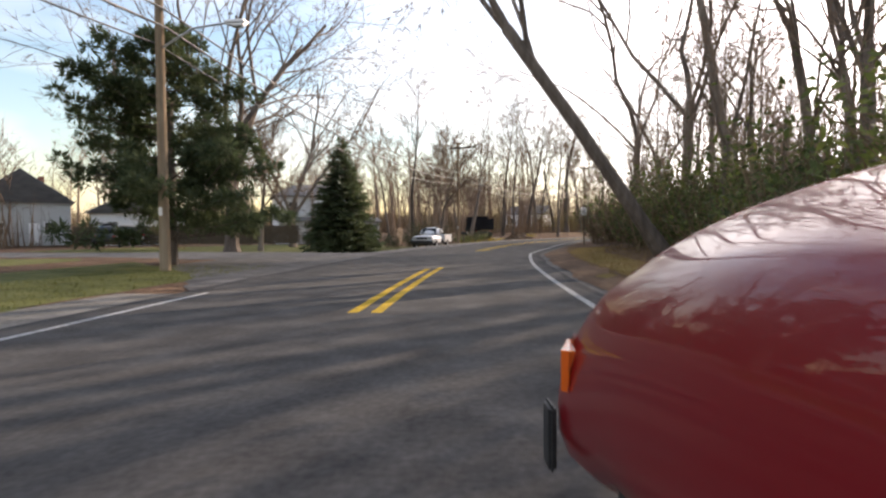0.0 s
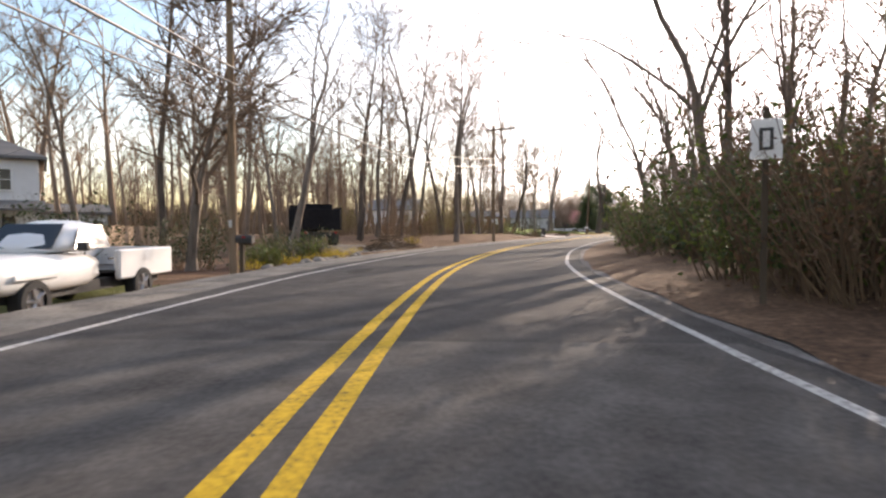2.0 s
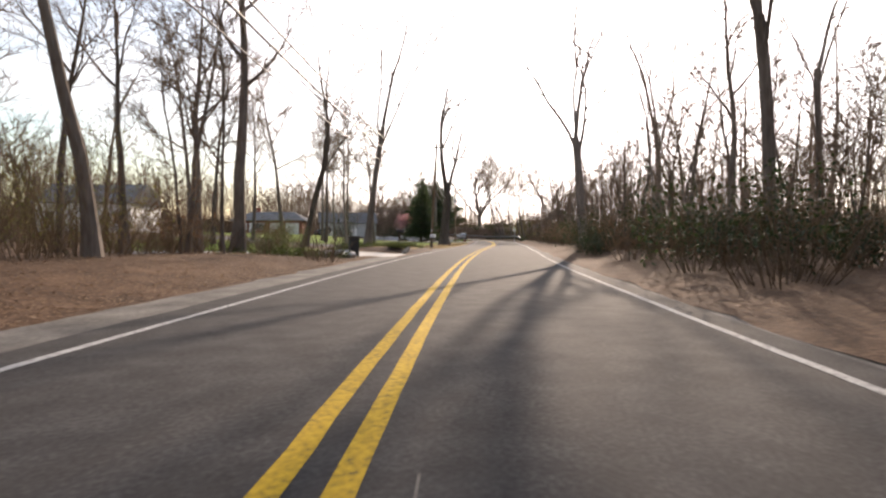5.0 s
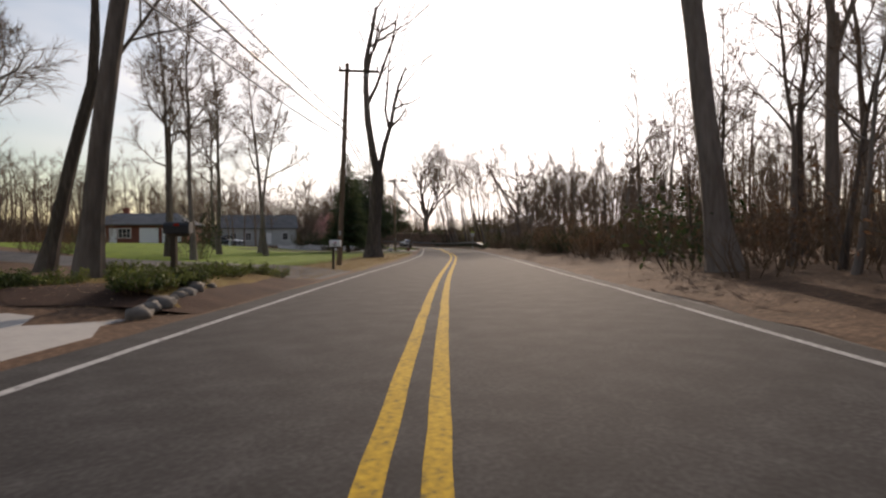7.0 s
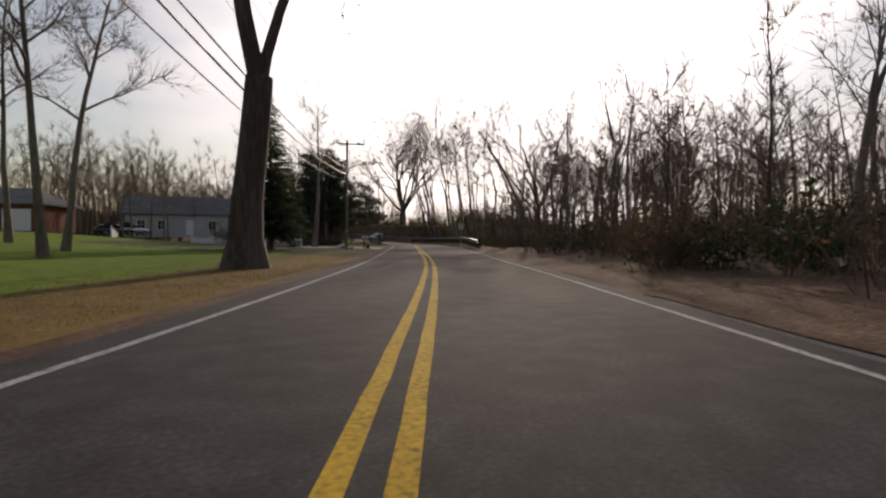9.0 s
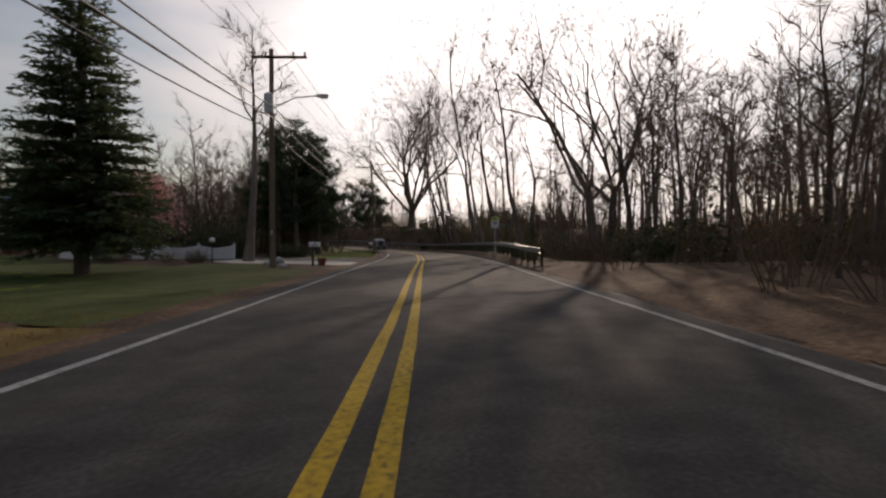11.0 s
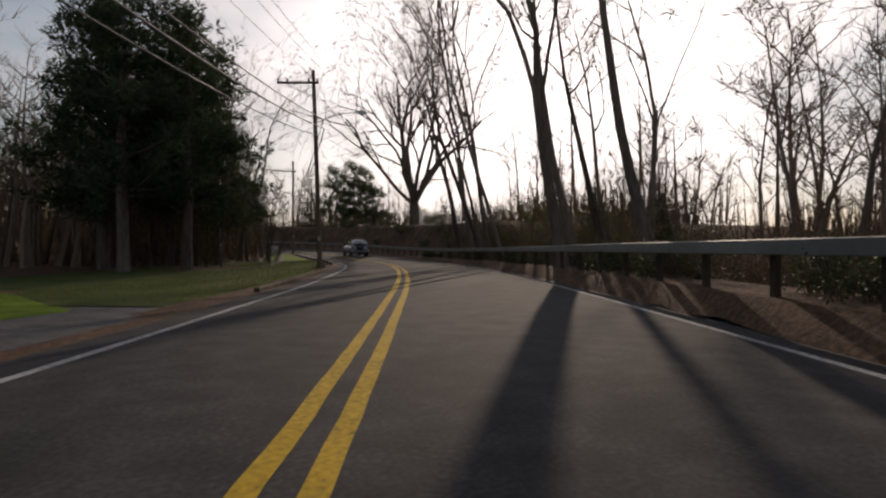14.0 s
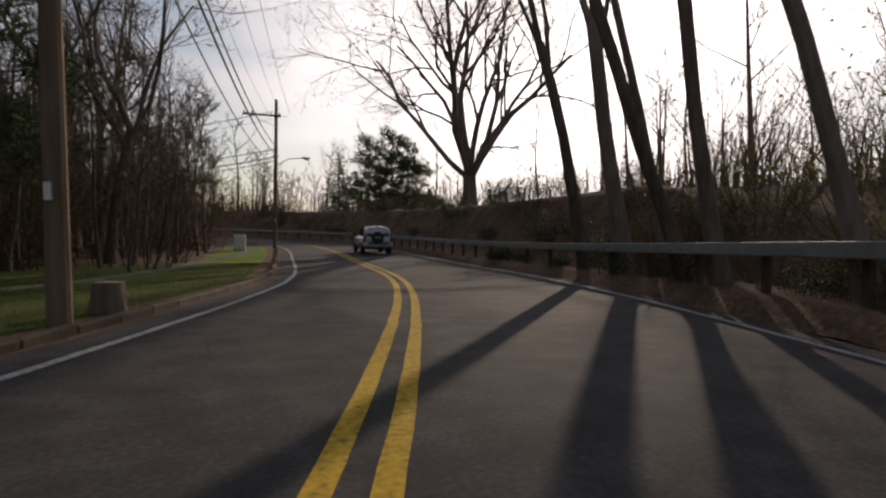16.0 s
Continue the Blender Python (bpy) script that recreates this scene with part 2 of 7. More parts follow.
# ---- ground and road ----
def build_ground():
    xs, ys = np.arange(-90, 210, 1.6), np.arange(-60, 312, 1.6)
    verts, faces = [], []
    for y in ys:
        for x in xs:
            s, lat = road_coords(x, y)
            z = climb(s) - 0.12 if abs(lat) < 4.4 else rise(s, lat) - 0.02 + 0.10 * noise.noise((x * 0.12, y * 0.12, 0)) * ease((abs(lat) - 5) / 6)
            if lat > 0 and s > 294:
                z -= 0.35 * ease((8.6 - lat) / 2)
            verts.append((x, y, z))
    n = len(xs)
    for j in range(len(ys) - 1):
        for i in range(n - 1):
            a = j * n + i
            faces.append((a, a + 1, a + n + 1, a + n))
    # the same sheet runs on to the horizon
    k = len(verts)
    x0, x1, y0, y1 = xs[0], xs[-1], ys[0], ys[-1]
    far = 2500
    verts += [(x0, y0, -0.03), (x1, y0, -0.03), (x1, y1, -0.03), (x0, y1, -0.03), (-far, -far, -0.03), (far, -far, -0.03), (far, far, -0.03), (-far, far, -0.03)]
    faces += [(k + 4, k + 5, k + 1, k), (k + 5, k + 6, k + 2, k + 1), (k + 6, k + 7, k + 3, k + 2), (k + 7, k + 4, k, k + 3)]
    ob = new("ground", mesh_of("ground", verts, faces, LITTER, True))
    tagged(ob, "woodland ground under brown fallen leaves", "ground", kind="structure")


build_ground()
def strip(name, s0, s1, f0, f1, material, z, label, category, step=1.0, ragged=0.0, follow=False, across=1):
    """A strip of ground along the road between two lines f0(s) and f1(s)."""
    ss = np.arange(s0, s1 + 1e-6, step)
    verts, faces = [], []
    for s in ss:
        for j in range(across + 1):
            lat = f0(s) + (f1(s) - f0(s)) * j / across
            if ragged and j in (0, across):
                lat += ragged * (noise.noise((s * 0.7, j * 3.1, 4.2)) + 0.6 * noise.noise((s * 2.9, j, 1.2)))
            x, y = at(s, lat)
            dip = 0.035 if follow and j in (0, across) else 0.0          # edges sink into their neighbours
            verts.append((x, y, z - dip + (rise(s, lat) if follow else climb(s))))
    w = across + 1
    faces = [(i * w + j, i * w + j + 1, (i + 1) * w + j + 1, (i + 1) * w + j) for i in range(len(ss) - 1) for j in range(across)]
    return tagged(new(name, mesh_of(name, verts, faces, material, True)), label, category, kind="structure")


strip("road", 60, 470, lambda s: edge(LEFT_EDGE, s) - 0.55, lambda s: edge(RIGHT_EDGE, s) + 0.45, ASPHALT, 0.0, "two-lane road of worn grey asphalt", "road", ragged=0.08, across=4)


def paint(name, spans, lats, width, material, label):
    """A painted line; lats: its place across the road, as rows of s and lat."""
    verts, faces = [], []
    for s0, s1 in spans:
        ss = np.arange(s0, s1 + 0.25, 0.5)
        k = len(verts)
        for s in ss:
            lat = float(np.interp(s, [a for a, b in lats], [b for a, b in lats]))
            e = 0.012 * noise.noise((s * 3.3, lat * 5, 0.3))
            for lt in (lat - width / 2 + e, lat + width / 2 + e):
                x, y = at(s, lt)
                verts.append((x, y, climb(s) + 0.006))
        faces += [(k + 2 * i, k + 2 * i + 1, k + 2 * i + 3, k + 2 * i + 2) for i in range(len(ss) - 1)]
    tagged(new(name, mesh_of(name, verts, faces, material)), label, "road marking", kind="structure")


paint("yellow_line", [(60, 112), (128.8, 137), (149, 465)], [(0, -0.29), (165, -0.28), (200, -0.18), (270, -0.12), (320, -0.07), (330, 0.05), (470, 0.05)], 0.14, YELLOW, "worn yellow centre line on asphalt")
paint("yellow_line", [(60, 112), (128.8, 137.5), (149, 465)], [(0, 0.01), (165, 0.02), (200, 0.12), (270, 0.18), (320, 0.23), (330, 0.35), (470, 0.35)], 0.14, YELLOW, "worn yellow centre line on asphalt")
paint("edge_line", [(60, 131), (151.5, 465)], LEFT_EDGE, 0.11, WHITE_LINE, "worn white edge line on asphalt")
paint("edge_line", [(60, 465)], RIGHT_EDGE, 0.11, WHITE_LINE, "worn white edge line on asphalt")
# ---- trees ----
def grow_bare(seed, height, radius, fork, limbs, spread, lean=0.0, twigs=5, crook=0.06, subs=6):
    """A leafless tree: trunk, limbs, boughs and twigs. Returns the meshes of trunk and crown."""
    rnd = random.Random(seed)
    wood, crown = Tubes(), Tubes()

    def path(p, d, length, n, bend, lift):
        pts = [p.copy()]
        d = d.normalized()
        for _ in range(n):
            d = (d + Vector((rnd.gauss(0, bend), rnd.gauss(0, bend), rnd.gauss(0, bend) + lift))).normalized()
            p = p + d * (length / n)
            pts.append(p.copy())
        return pts

    trunk = path(Vector((0, 0, -0.25)), Vector((lean, lean * 0.3, 1)), height * 0.9, 10, crook, 0.05)
    rad = [radius * (1.0 - 0.96 * (i / 10) ** 0.95) + 0.008 for i in range(11)]
    rad[0] *= 1.4
    wood.tube(trunk, rad, 8)

    def spray(q, d, ln, n):
        """Thin twigs, each a slender blade that forks."""
        for _ in range(n):
            e = (d + Vector((rnd.gauss(0, 0.65), rnd.gauss(0, 0.65), rnd.gauss(0.12, 0.5)))).normalized()
            tip = q + e * ln * rnd.uniform(0.5, 1.2)
            sd = e.cross(Vector((rnd.gauss(0, 1), rnd.gauss(0, 1), rnd.gauss(0, 1)))).normalized() * 0.015
            k = len(crown.v)
            mid = q.lerp(tip, 0.5)
            t2 = mid + (e + Vector((rnd.gauss(0, 0.6), rnd.gauss(0, 0.6), rnd.gauss(0.1, 0.4)))).normalized() * ln * 0.45
            crown.v += [q - sd, q + sd, tip, mid - sd * 0.8, mid + sd * 0.8, t2]
            crown.f += [(k, k + 1, k + 2), (k + 3, k + 4, k + 5)]

    for li in range(limbs):
        f = fork + (0.97 - fork) * (li + rnd.random() * 0.7) / limbs
        i = min(9, int(f * 10))
        base = trunk[i].lerp(trunk[i + 1], f * 10 - i)
        r = min(rad[i] * 0.55, radius * 0.42)
        w = li * 2.4 + rnd.random() * 1.3
        up = 0.5 + 0.9 * f
        d = Vector((math.cos(w), math.sin(w), up * rnd.uniform(0.6, 1.3)))
        ln = spread * rnd.uniform(0.7, 1.15) * (1.25 - 0.65 * f)
        limb = path(base, d, ln, 6, 0.17, 0.09)
        lr = [r * (1 - 0.9 * k / 6) + 0.006 for k in range(7)]
        (wood if r > 0.05 else crown).tube(limb, lr, 5 if r > 0.05 else 3)
        for si in range(subs):
            g = 0.2 + 0.8 * (si + rnd.random()) / subs
            k = min(5, int(g * 6))
            q = limb[k].lerp(limb[k + 1], min(1, g * 6 - k))
            ax = (limb[k + 1] - limb[k]).normalized()
            d2 = ax + Vector((rnd.gauss(0, 0.7), rnd.gauss(0, 0.7), rnd.gauss(0.15, 0.4)))
            sl = ln * rnd.uniform(0.28, 0.55)
            sub = path(q, d2, sl, 3, 0.24, 0.06)
            r2 = min(0.05, max(0.011, lr[k] * 0.5))
            crown.tube([sub[0], sub[1], sub[3]], [r2, r2 * 0.7, 0.006], 3)
            for k2 in (1, 2, 3):
                spray(sub[k2], (sub[k2] - sub[k2 - 1]).normalized(), 0.35 + sl * 0.55, twigs)
        spray(limb[6], (limb[6] - limb[5]).normalized(), 0.5 + ln * 0.15, twigs)
    spray(trunk[10], Vector((0, 0, 1)), 0.8, twigs * 2)
    return wood.mesh("trunk", BARK), crown.mesh("crown", TWIG)


def grow_fork(seed, height, radius, bole, leaders, spread, curl, depth, forks, twigs, lean=0.0):
    """A leafless tree whose trunk divides into arching leaders that fork again and again; returns trunk and crown."""
    rnd = random.Random(seed)
    wood, crown = Tubes(), Tubes()
    top = height * bole
    pts, d = [Vector((0, 0, -0.3))], Vector((lean, lean * 0.3, 1)).normalized()
    for _ in range(5):
        d = (d + Vector((rnd.gauss(0, curl * 0.25), rnd.gauss(0, curl * 0.25), 0))).normalized()
        pts.append(pts[-1] + d * (top + 0.3) / 5)
    wood.tube(pts, [radius * k for k in (1.8, 1.1, 0.98, 0.93, 0.9, 0.86)], 9)

    def bough(p, d, ln, r, level, up):
        n = 6 if level == depth else 4 if level > 1 else 3 if level else 2
        pts = [p]
        for _ in range(n):
            d = (d + Vector((rnd.gauss(0, curl), rnd.gauss(0, curl), rnd.gauss(0, curl * 0.7) + up))).normalized()
            pts.append(pts[-1] + d * ln / n)
        rr = [r * (1 - 0.62 * k / n) for k in range(n + 1)]
        (wood if r > 0.045 else crown).tube(pts, rr, 6 if r > 0.12 else 4 if r > 0.045 else 3)
        if level == 0 or r < 0.010:
            for q, o in zip(pts[1:], pts[:-1]):
                ax = (q - o).normalized()
                for _ in range(twigs - 2):
                    e = (ax + Vector((rnd.gauss(0, 0.6), rnd.gauss(0, 0.6), rnd.gauss(0.1, 0.45)))).normalized()
                    tip = q + e * rnd.uniform(0.25, 0.8)
                    sd = e.cross(Vector((rnd.gauss(0, 1), rnd.gauss(0, 1), rnd.gauss(0, 1)))).normalized() * 0.014
                    k = len(crown.v)
                    crown.v += [q - sd, q + sd, tip]
                    crown.f.append((k, k + 1, k + 2))
            return
        for c in range(forks + (1 if level == depth else 0)):
            g = 0.32 + 0.68 * (c + rnd.random()) / (forks + (1 if level == depth else 0))
            k = min(n - 1, int(g * n))
            q = pts[k].lerp(pts[k + 1], g * n - k)
            ax = (pts[k + 1] - pts[k]).normalized()
            w = ax.cross(Vector((rnd.gauss(0, 1), rnd.gauss(0, 1), rnd.gauss(0, 1)))).normalized()
            bough(q, (ax + w * rnd.uniform(0.5, 1.0)).normalized(), ln * rnd.uniform(0.42, 0.66), max(0.009, rr[k] * rnd.uniform(0.45, 0.7)), level - 1, up * 0.8)

    for i in range(leaders):
        w = i * 2.4 + rnd.random()
        q = (i + 0.5) / leaders
        out = spread * rnd.uniform(0.6, 1.25) * (1.15 - 0.7 * q)
        start = pts[4].lerp(pts[5], q)
        bough(start, Vector((math.cos(w) * out + lean, math.sin(w) * out, 1)).normalized(), (height - top) * rnd.uniform(0.72, 1.0),
              radius * (0.62 if i == leaders - 1 else rnd.uniform(0.34, 0.52)), depth, 0.05)
    return wood.mesh("trunk", BARK), crown.mesh("crown", TWIG)


def grow_far(seed, height, radius, fork, spread):
    """A leafless tree for the depth of the woods: few limbs, a rounded haze of twigs; returns one mesh."""
    r = random.Random(seed)
    t = Tubes()
    lean = Vector((r.gauss(0, 0.06), r.gauss(0, 0.06), 1))
    bend = Vector((r.gauss(0, 0.5), r.gauss(0, 0.5), 0))
    trunk = [Vector((0, 0, -0.3)) + lean * height * 0.9 * k / 4 + bend * math.sin(k * 0.8) for k in range(5)]
    t.tube(trunk, [radius * (1.15 - 0.27 * k) for k in range(5)], 5)

    def blade(a, b, w):
        sd = (b - a).cross(Vector((r.gauss(0, 1), r.gauss(0, 1), r.gauss(0, 1)))).normalized() * w
        k = len(t.v)
        t.v += [a - sd, a + sd, b]
        t.f.append((k, k + 1, k + 2))

    for i in range(9):
        f = fork + (0.98 - fork) * (i + r.random()) / 9
        k = min(3, int(f * 4))
        p = trunk[k].lerp(trunk[k + 1], f * 4 - k)
        w = i * 2.4 + r.random()
        ln = spread * (1.1 - 0.75 * ((f - fork) / (1 - fork)) ** 1.5) * r.uniform(0.7, 1.15)
        d = Vector((math.cos(w), math.sin(w), r.uniform(0.5, 1.3)))
        mid = p + d.normalized() * ln * 0.5
        tip = mid + (d + Vector((r.gauss(0, 0.3), r.gauss(0, 0.3), 0.5))).normalized() * ln * 0.55
        t.tube([p, mid, tip], [radius * 0.32, radius * 0.2, 0.012], 3)
        for j in range(5):
            g = 0.25 + 0.75 * (j + r.random()) / 5
            q = p.lerp(mid, g * 2) if g < 0.5 else mid.lerp(tip, g * 2 - 1)
            e = q + (d * 0.6 + Vector((r.gauss(0, 0.7), r.gauss(0, 0.7), r.gauss(0.4, 0.4)))).normalized() * ln * r.uniform(0.25, 0.5)
            blade(q, e, 0.028)
            for _ in range(6):
                o = q.lerp(e, r.uniform(0.2, 1.0))
                blade(o, o + (e - q).normalized() * 0.4 + Vector((r.gauss(0, 0.45), r.gauss(0, 0.45), r.gauss(0.3, 0.4))), 0.019)
    return t.mesh("far_tree", TWIG)


FAR_TREES = [grow_far(600 + i, 13.5 + (i * 2.3) % 5, 0.14 + 0.02 * (i % 4), 0.28 + 0.05 * (i % 4), 3.2 + 0.4 * (i % 4)) for i in range(8)]


def plant(kind, meshes, x, y, z, turn, size, label, category, group=""):
    root = thing(kind, pose(x, y, z, 0, 0, turn) @ Matrix.Diagonal((size, size, size, 1)), label, category, group)
    part("trunk", meshes[0], None, root)
    part("crown", meshes[1], None, root)
    return root


WOODS = [grow_bare(11 + i, h, r, f, l, sp, ln, tw) for i, (h, r, f, l, sp, ln, tw) in enumerate([
    (17, 0.20, 0.42, 9, 4.2, 0.05, 4), (19, 0.24, 0.50, 9, 4.4, -0.06, 4), (15, 0.15, 0.35, 10, 3.6, 0.10, 4),
    (18, 0.17, 0.48, 8, 3.6, 0.02, 4), (14, 0.12, 0.30, 9, 3.0, -0.10, 4), (20, 0.27, 0.38, 10, 5.0, 0.04, 4)])]
WOODS += [grow_fork(31, 18, 0.20, 0.42, 3, 0.34, 0.15, 3, 3, 6, 0.05), grow_fork(32, 19, 0.17, 0.5, 3, 0.30, 0.15, 3, 3, 6, -0.09)]
SAPLINGS = [grow_bare(41 + i, h, r, 0.25, 7, 1.8, ln, 3, 0.08, 4) for i, (h, r, ln) in enumerate([(8, 0.06, 0.08), (10, 0.075, -0.1), (6.5, 0.05, 0.15)])]


def grow_spruce(seed, height, width, density=1.0, droop=-0.25, bare=0.05, clump=1.0):
    """A conifer with whorls of drooping boughs covered in needle sprays."""
    rnd = random.Random(seed)
    wood, crown = Tubes(), Tubes()
    wood.tube([Vector((0, 0, -0.2)), Vector((0.03, 0, height * 0.5)), Vector((0, 0.02, height))], [height * 0.022, height * 0.014, 0.01], 8)
    z = height * bare
    while z < height * 0.99:
        f = 1 - (z / height - bare) / (1 - bare)
        reach = width * (f ** 0.85) * 0.5 + 0.08
        n = max(4, int((5 + 7 * f) * density))
        for i in range(n):
            w = rnd.random() * 6.283
            ln = reach * rnd.uniform(0.65, 1.12)
            d = Vector((math.cos(w), math.sin(w), droop * rnd.uniform(0.3, 1.3) * f + 0.12))
            tip = Vector((0, 0, z)) + d * ln
            wood.tube([Vector((0, 0, z)), tip], [0.018 + 0.01 * f, 0.006], 3)
            m = max(4, int(ln * 13 * clump))
            side = Vector((-d.y, d.x, 0)).normalized()
            for k in range(m):
                g = 0.18 + 0.86 * (k + rnd.random()) / m
                p = Vector((0, 0, z)) + d * ln * g
                sgn = 1 if k % 2 else -1
                sp = (d * 0.7 + side * sgn * rnd.uniform(0.3, 1.0) + Vector((0, 0, rnd.uniform(-0.5, 0.35)))).normalized()
                size = rnd.uniform(0.22, 0.42) * (0.5 + 0.5 * f) + 0.06
                crown.leaf(p, sp * size, sp.cross(Vector((rnd.gauss(0, 1), rnd.gauss(0, 1), 1))).normalized() * size * 0.22)
        z += height * 0.022 * rnd.uniform(0.8, 1.3) / max(0.7, density)
    return wood.mesh("trunk", BARK), crown.mesh("crown", NEEDLE)


def grow_pine(seed, height, radius, bare, spread, tufts=16, leaf=0.34, boughs=26):
    """A tall pine or cedar: bare lower trunk, irregular boughs with needle tufts."""
    rnd = random.Random(seed)
    wood, crown = Tubes(), Tubes()
    pts = [Vector((rnd.gauss(0, 0.12) * i / 6, rnd.gauss(0, 0.12) * i / 6, -0.2 + height * i / 7)) for i in range(8)]
    wood.tube(pts, [radius * (1.15 - i / 7.2) + 0.01 for i in range(8)], 8)
    for b in range(boughs):
        f = bare + (1 - bare) * (b + rnd.random()) / boughs
        base = Vector((0, 0, f * height))
        w = rnd.random() * 6.283
        ln = spread * rnd.uniform(0.55, 1.15) * (1.05 - 0.8 * ((f - bare) / (1 - bare)) ** 1.6)
        d = Vector((math.cos(w), math.sin(w), rnd.uniform(-0.1, 0.45)))
        mid = base + d * ln * 0.5 + Vector((0, 0, rnd.uniform(-0.2, 0.2)))
        tip = base + d * ln + Vector((0, 0, rnd.uniform(0, 0.5)))
        wood.tube([base, mid, tip], [0.05, 0.03, 0.01], 4)
        for c in range(max(3, int(ln * 2.6))):
            g = 0.3 + 0.75 * rnd.random()
            o = base.lerp(tip, g) + Vector((rnd.gauss(0, 0.32), rnd.gauss(0, 0.32), rnd.gauss(0.1, 0.18)))
            for k in range(tufts):
                v = Vector((rnd.gauss(0, 1), rnd.gauss(0, 1), rnd.gauss(0.25, 0.8))).normalized()
                size = leaf * rnd.uniform(0.6, 1.2)
                crown.leaf(o + v * 0.12, v * size, v.cross(Vector((rnd.gauss(0, 1), rnd.gauss(0, 1), 1))).normalized() * size * 0.16)
    return wood.mesh("trunk", BARK), crown.mesh("crown", NEEDLE)


rnd = random.Random(5)
woods_spots = []
deep_woods = []


def merge(items, name, label, category):
    """Joins meshes, each with its matrix, into one object of kind stuff."""
    verts, faces, slots, mats = [], [], [], []
    for me, m in items:
        if me.materials[0] not in mats:
            mats.append(me.materials[0])
        co = np.empty(len(me.vertices) * 3)
        me.vertices.foreach_get("co", co)
        mm = np.array(m)
        o = len(verts)
        verts.extend((co.reshape(-1, 3) @ mm[:3, :3].T + mm[:3, 3]).tolist())
        faces.extend([tuple(i + o for i in p.vertices) for p in me.polygons])
        slots.extend([mats.index(me.materials[0])] * len(me.polygons))
    whole = bpy.data.meshes.new(name)
    whole.from_pydata(verts, [], faces)
    for m in mats:
        whole.materials.append(m)
    whole.polygons.foreach_set("material_index", slots)
    return tagged(new(name, whole), label, category, kind="stuff")


def free(x, y, gap):
    return all((x - a) ** 2 + (y - b) ** 2 > gap * gap for a, b in woods_spots)


def wood_band(s0, s1, l0, l1, count, kinds, label, group, gap=1.6, size=(0.75, 1.15), category="tree", name="bare_tree", skew=1.0):
    made = tries = 0
    while made < count and tries < count * 12:
        tries += 1
        s, lat = rnd.uniform(s0, s1), l0 + (l1 - l0) * rnd.random() ** skew
        x, y = at(s, lat)
        s2, lat2 = road_coords(x, y)
        if abs(lat2) < abs(l0) - 0.3 or not free(x, y, gap):
            continue
        woods_spots.append((x, y))
        kind, turn, k = kinds[rnd.randrange(len(kinds))], rnd.uniform(0, 360), rnd.uniform(*size)
        if 218 < s2 < 250 and 0 < lat2 < 13:             # trees shrunk to fit the camera's view past the thick roadside tree
            k *= 0.6
        if abs(lat2) > 17:                              # deep in the woods no tree can be told apart
            m = pose(x, y, rise(s2, lat2) - 0.05, 0, 0, turn) @ Matrix.Diagonal((k, k, k, 1))
            deep_woods.append((FAR_TREES[rnd.randrange(8)], m @ Matrix.Diagonal((1, 1, 0.6, 1)) if kind in SAPLINGS else m))
        else:
            plant(name, kind, x, y, rise(s2, lat2) - 0.05, turn, k, label, category, group)
        made += 1


# ---- more materials ----
def plain(name, color, rough=0.5, metal=0.0, coat=0.0, emit=0.0):
    """A surface that is that plain (glass, rubber, lacquer), with slight unevenness of its gloss."""
    m = bpy.data.materials.new(name)
    m.use_nodes = True
    n, l = m.node_tree.nodes, m.node_tree.links
    b = n["Principled BSDF"]
    b.inputs["Base Color"].default_value = (*color, 1)
    b.inputs["Metallic"].default_value, b.inputs["Coat Weight"].default_value, b.inputs["Coat Roughness"].default_value = metal, coat, 0.02
    tex, rr = n.new("ShaderNodeTexNoise"), n.new("ShaderNodeMapRange")
    tex.inputs["Scale"].default_value = 6.0
    rr.inputs["To Min"].default_value, rr.inputs["To Max"].default_value = max(0.02, rough - 0.06), min(1, rough + 0.06)
    l.new(tex.outputs[0], rr.inputs[0])
    l.new(rr.outputs[0], b.inputs["Roughness"])
    if emit:
        b.inputs["Emission Color"].default_value, b.inputs["Emission Strength"].default_value = (*color, 1), emit
    return m


def let_through(m, amount):
    """Leaves and thin blades let part of the light through."""
    n, l = m.node_tree.nodes, m.node_tree.links
    b, o = n["Principled BSDF"], n["Material Output"]
    src = b.inputs["Base Color"].links[0].from_socket
    tr, mx = n.new("ShaderNodeBsdfTranslucent"), n.new("ShaderNodeMixShader")
    mx.inputs[0].default_value = amount
    l.new(src, tr.inputs[0])
    l.new(b.outputs[0], mx.inputs[1])
    l.new(tr.outputs[0], mx.inputs[2])
    l.new(mx.outputs[0], o.inputs[0])


TAR = mat("tar_patch", [(0.016, 0.016, 0.017), (0.030, 0.030, 0.031)], 12, 0.93, 0.3, bump_scale=120)
POLE_WOOD = mat("pole_wood", [(0.12, 0.085, 0.06), (0.21, 0.15, 0.10), (0.30, 0.23, 0.16)], 9, 0.9, 0.5, stretch=(1, 1, 0.08), per_object=0.2)
DARK_WOOD = mat("dark_wood", [(0.05, 0.04, 0.03), (0.11, 0.085, 0.06)], 12, 0.9, 0.4, stretch=(1, 1, 0.15))
FENCE_WOOD = mat("weathered_fence", [(0.16, 0.12, 0.09), (0.26, 0.20, 0.15)], 9, 0.9, 0.4, stretch=(1, 1, 0.1), per_object=0.3)
GALV = mat("galvanised_steel", [(0.38, 0.39, 0.40), (0.50, 0.51, 0.52)], 6, 0.42, 0.1, metal=0.85)
# darker than GALV: the rail's backlit look is put into its colour
RAIL_STEEL = mat("backlit_rail_steel", [(0.16, 0.17, 0.165), (0.27, 0.28, 0.275)], 5, 0.5, 0.1, metal=0.5)
WIRE = plain("cable", (0.03, 0.03, 0.032), 0.45)
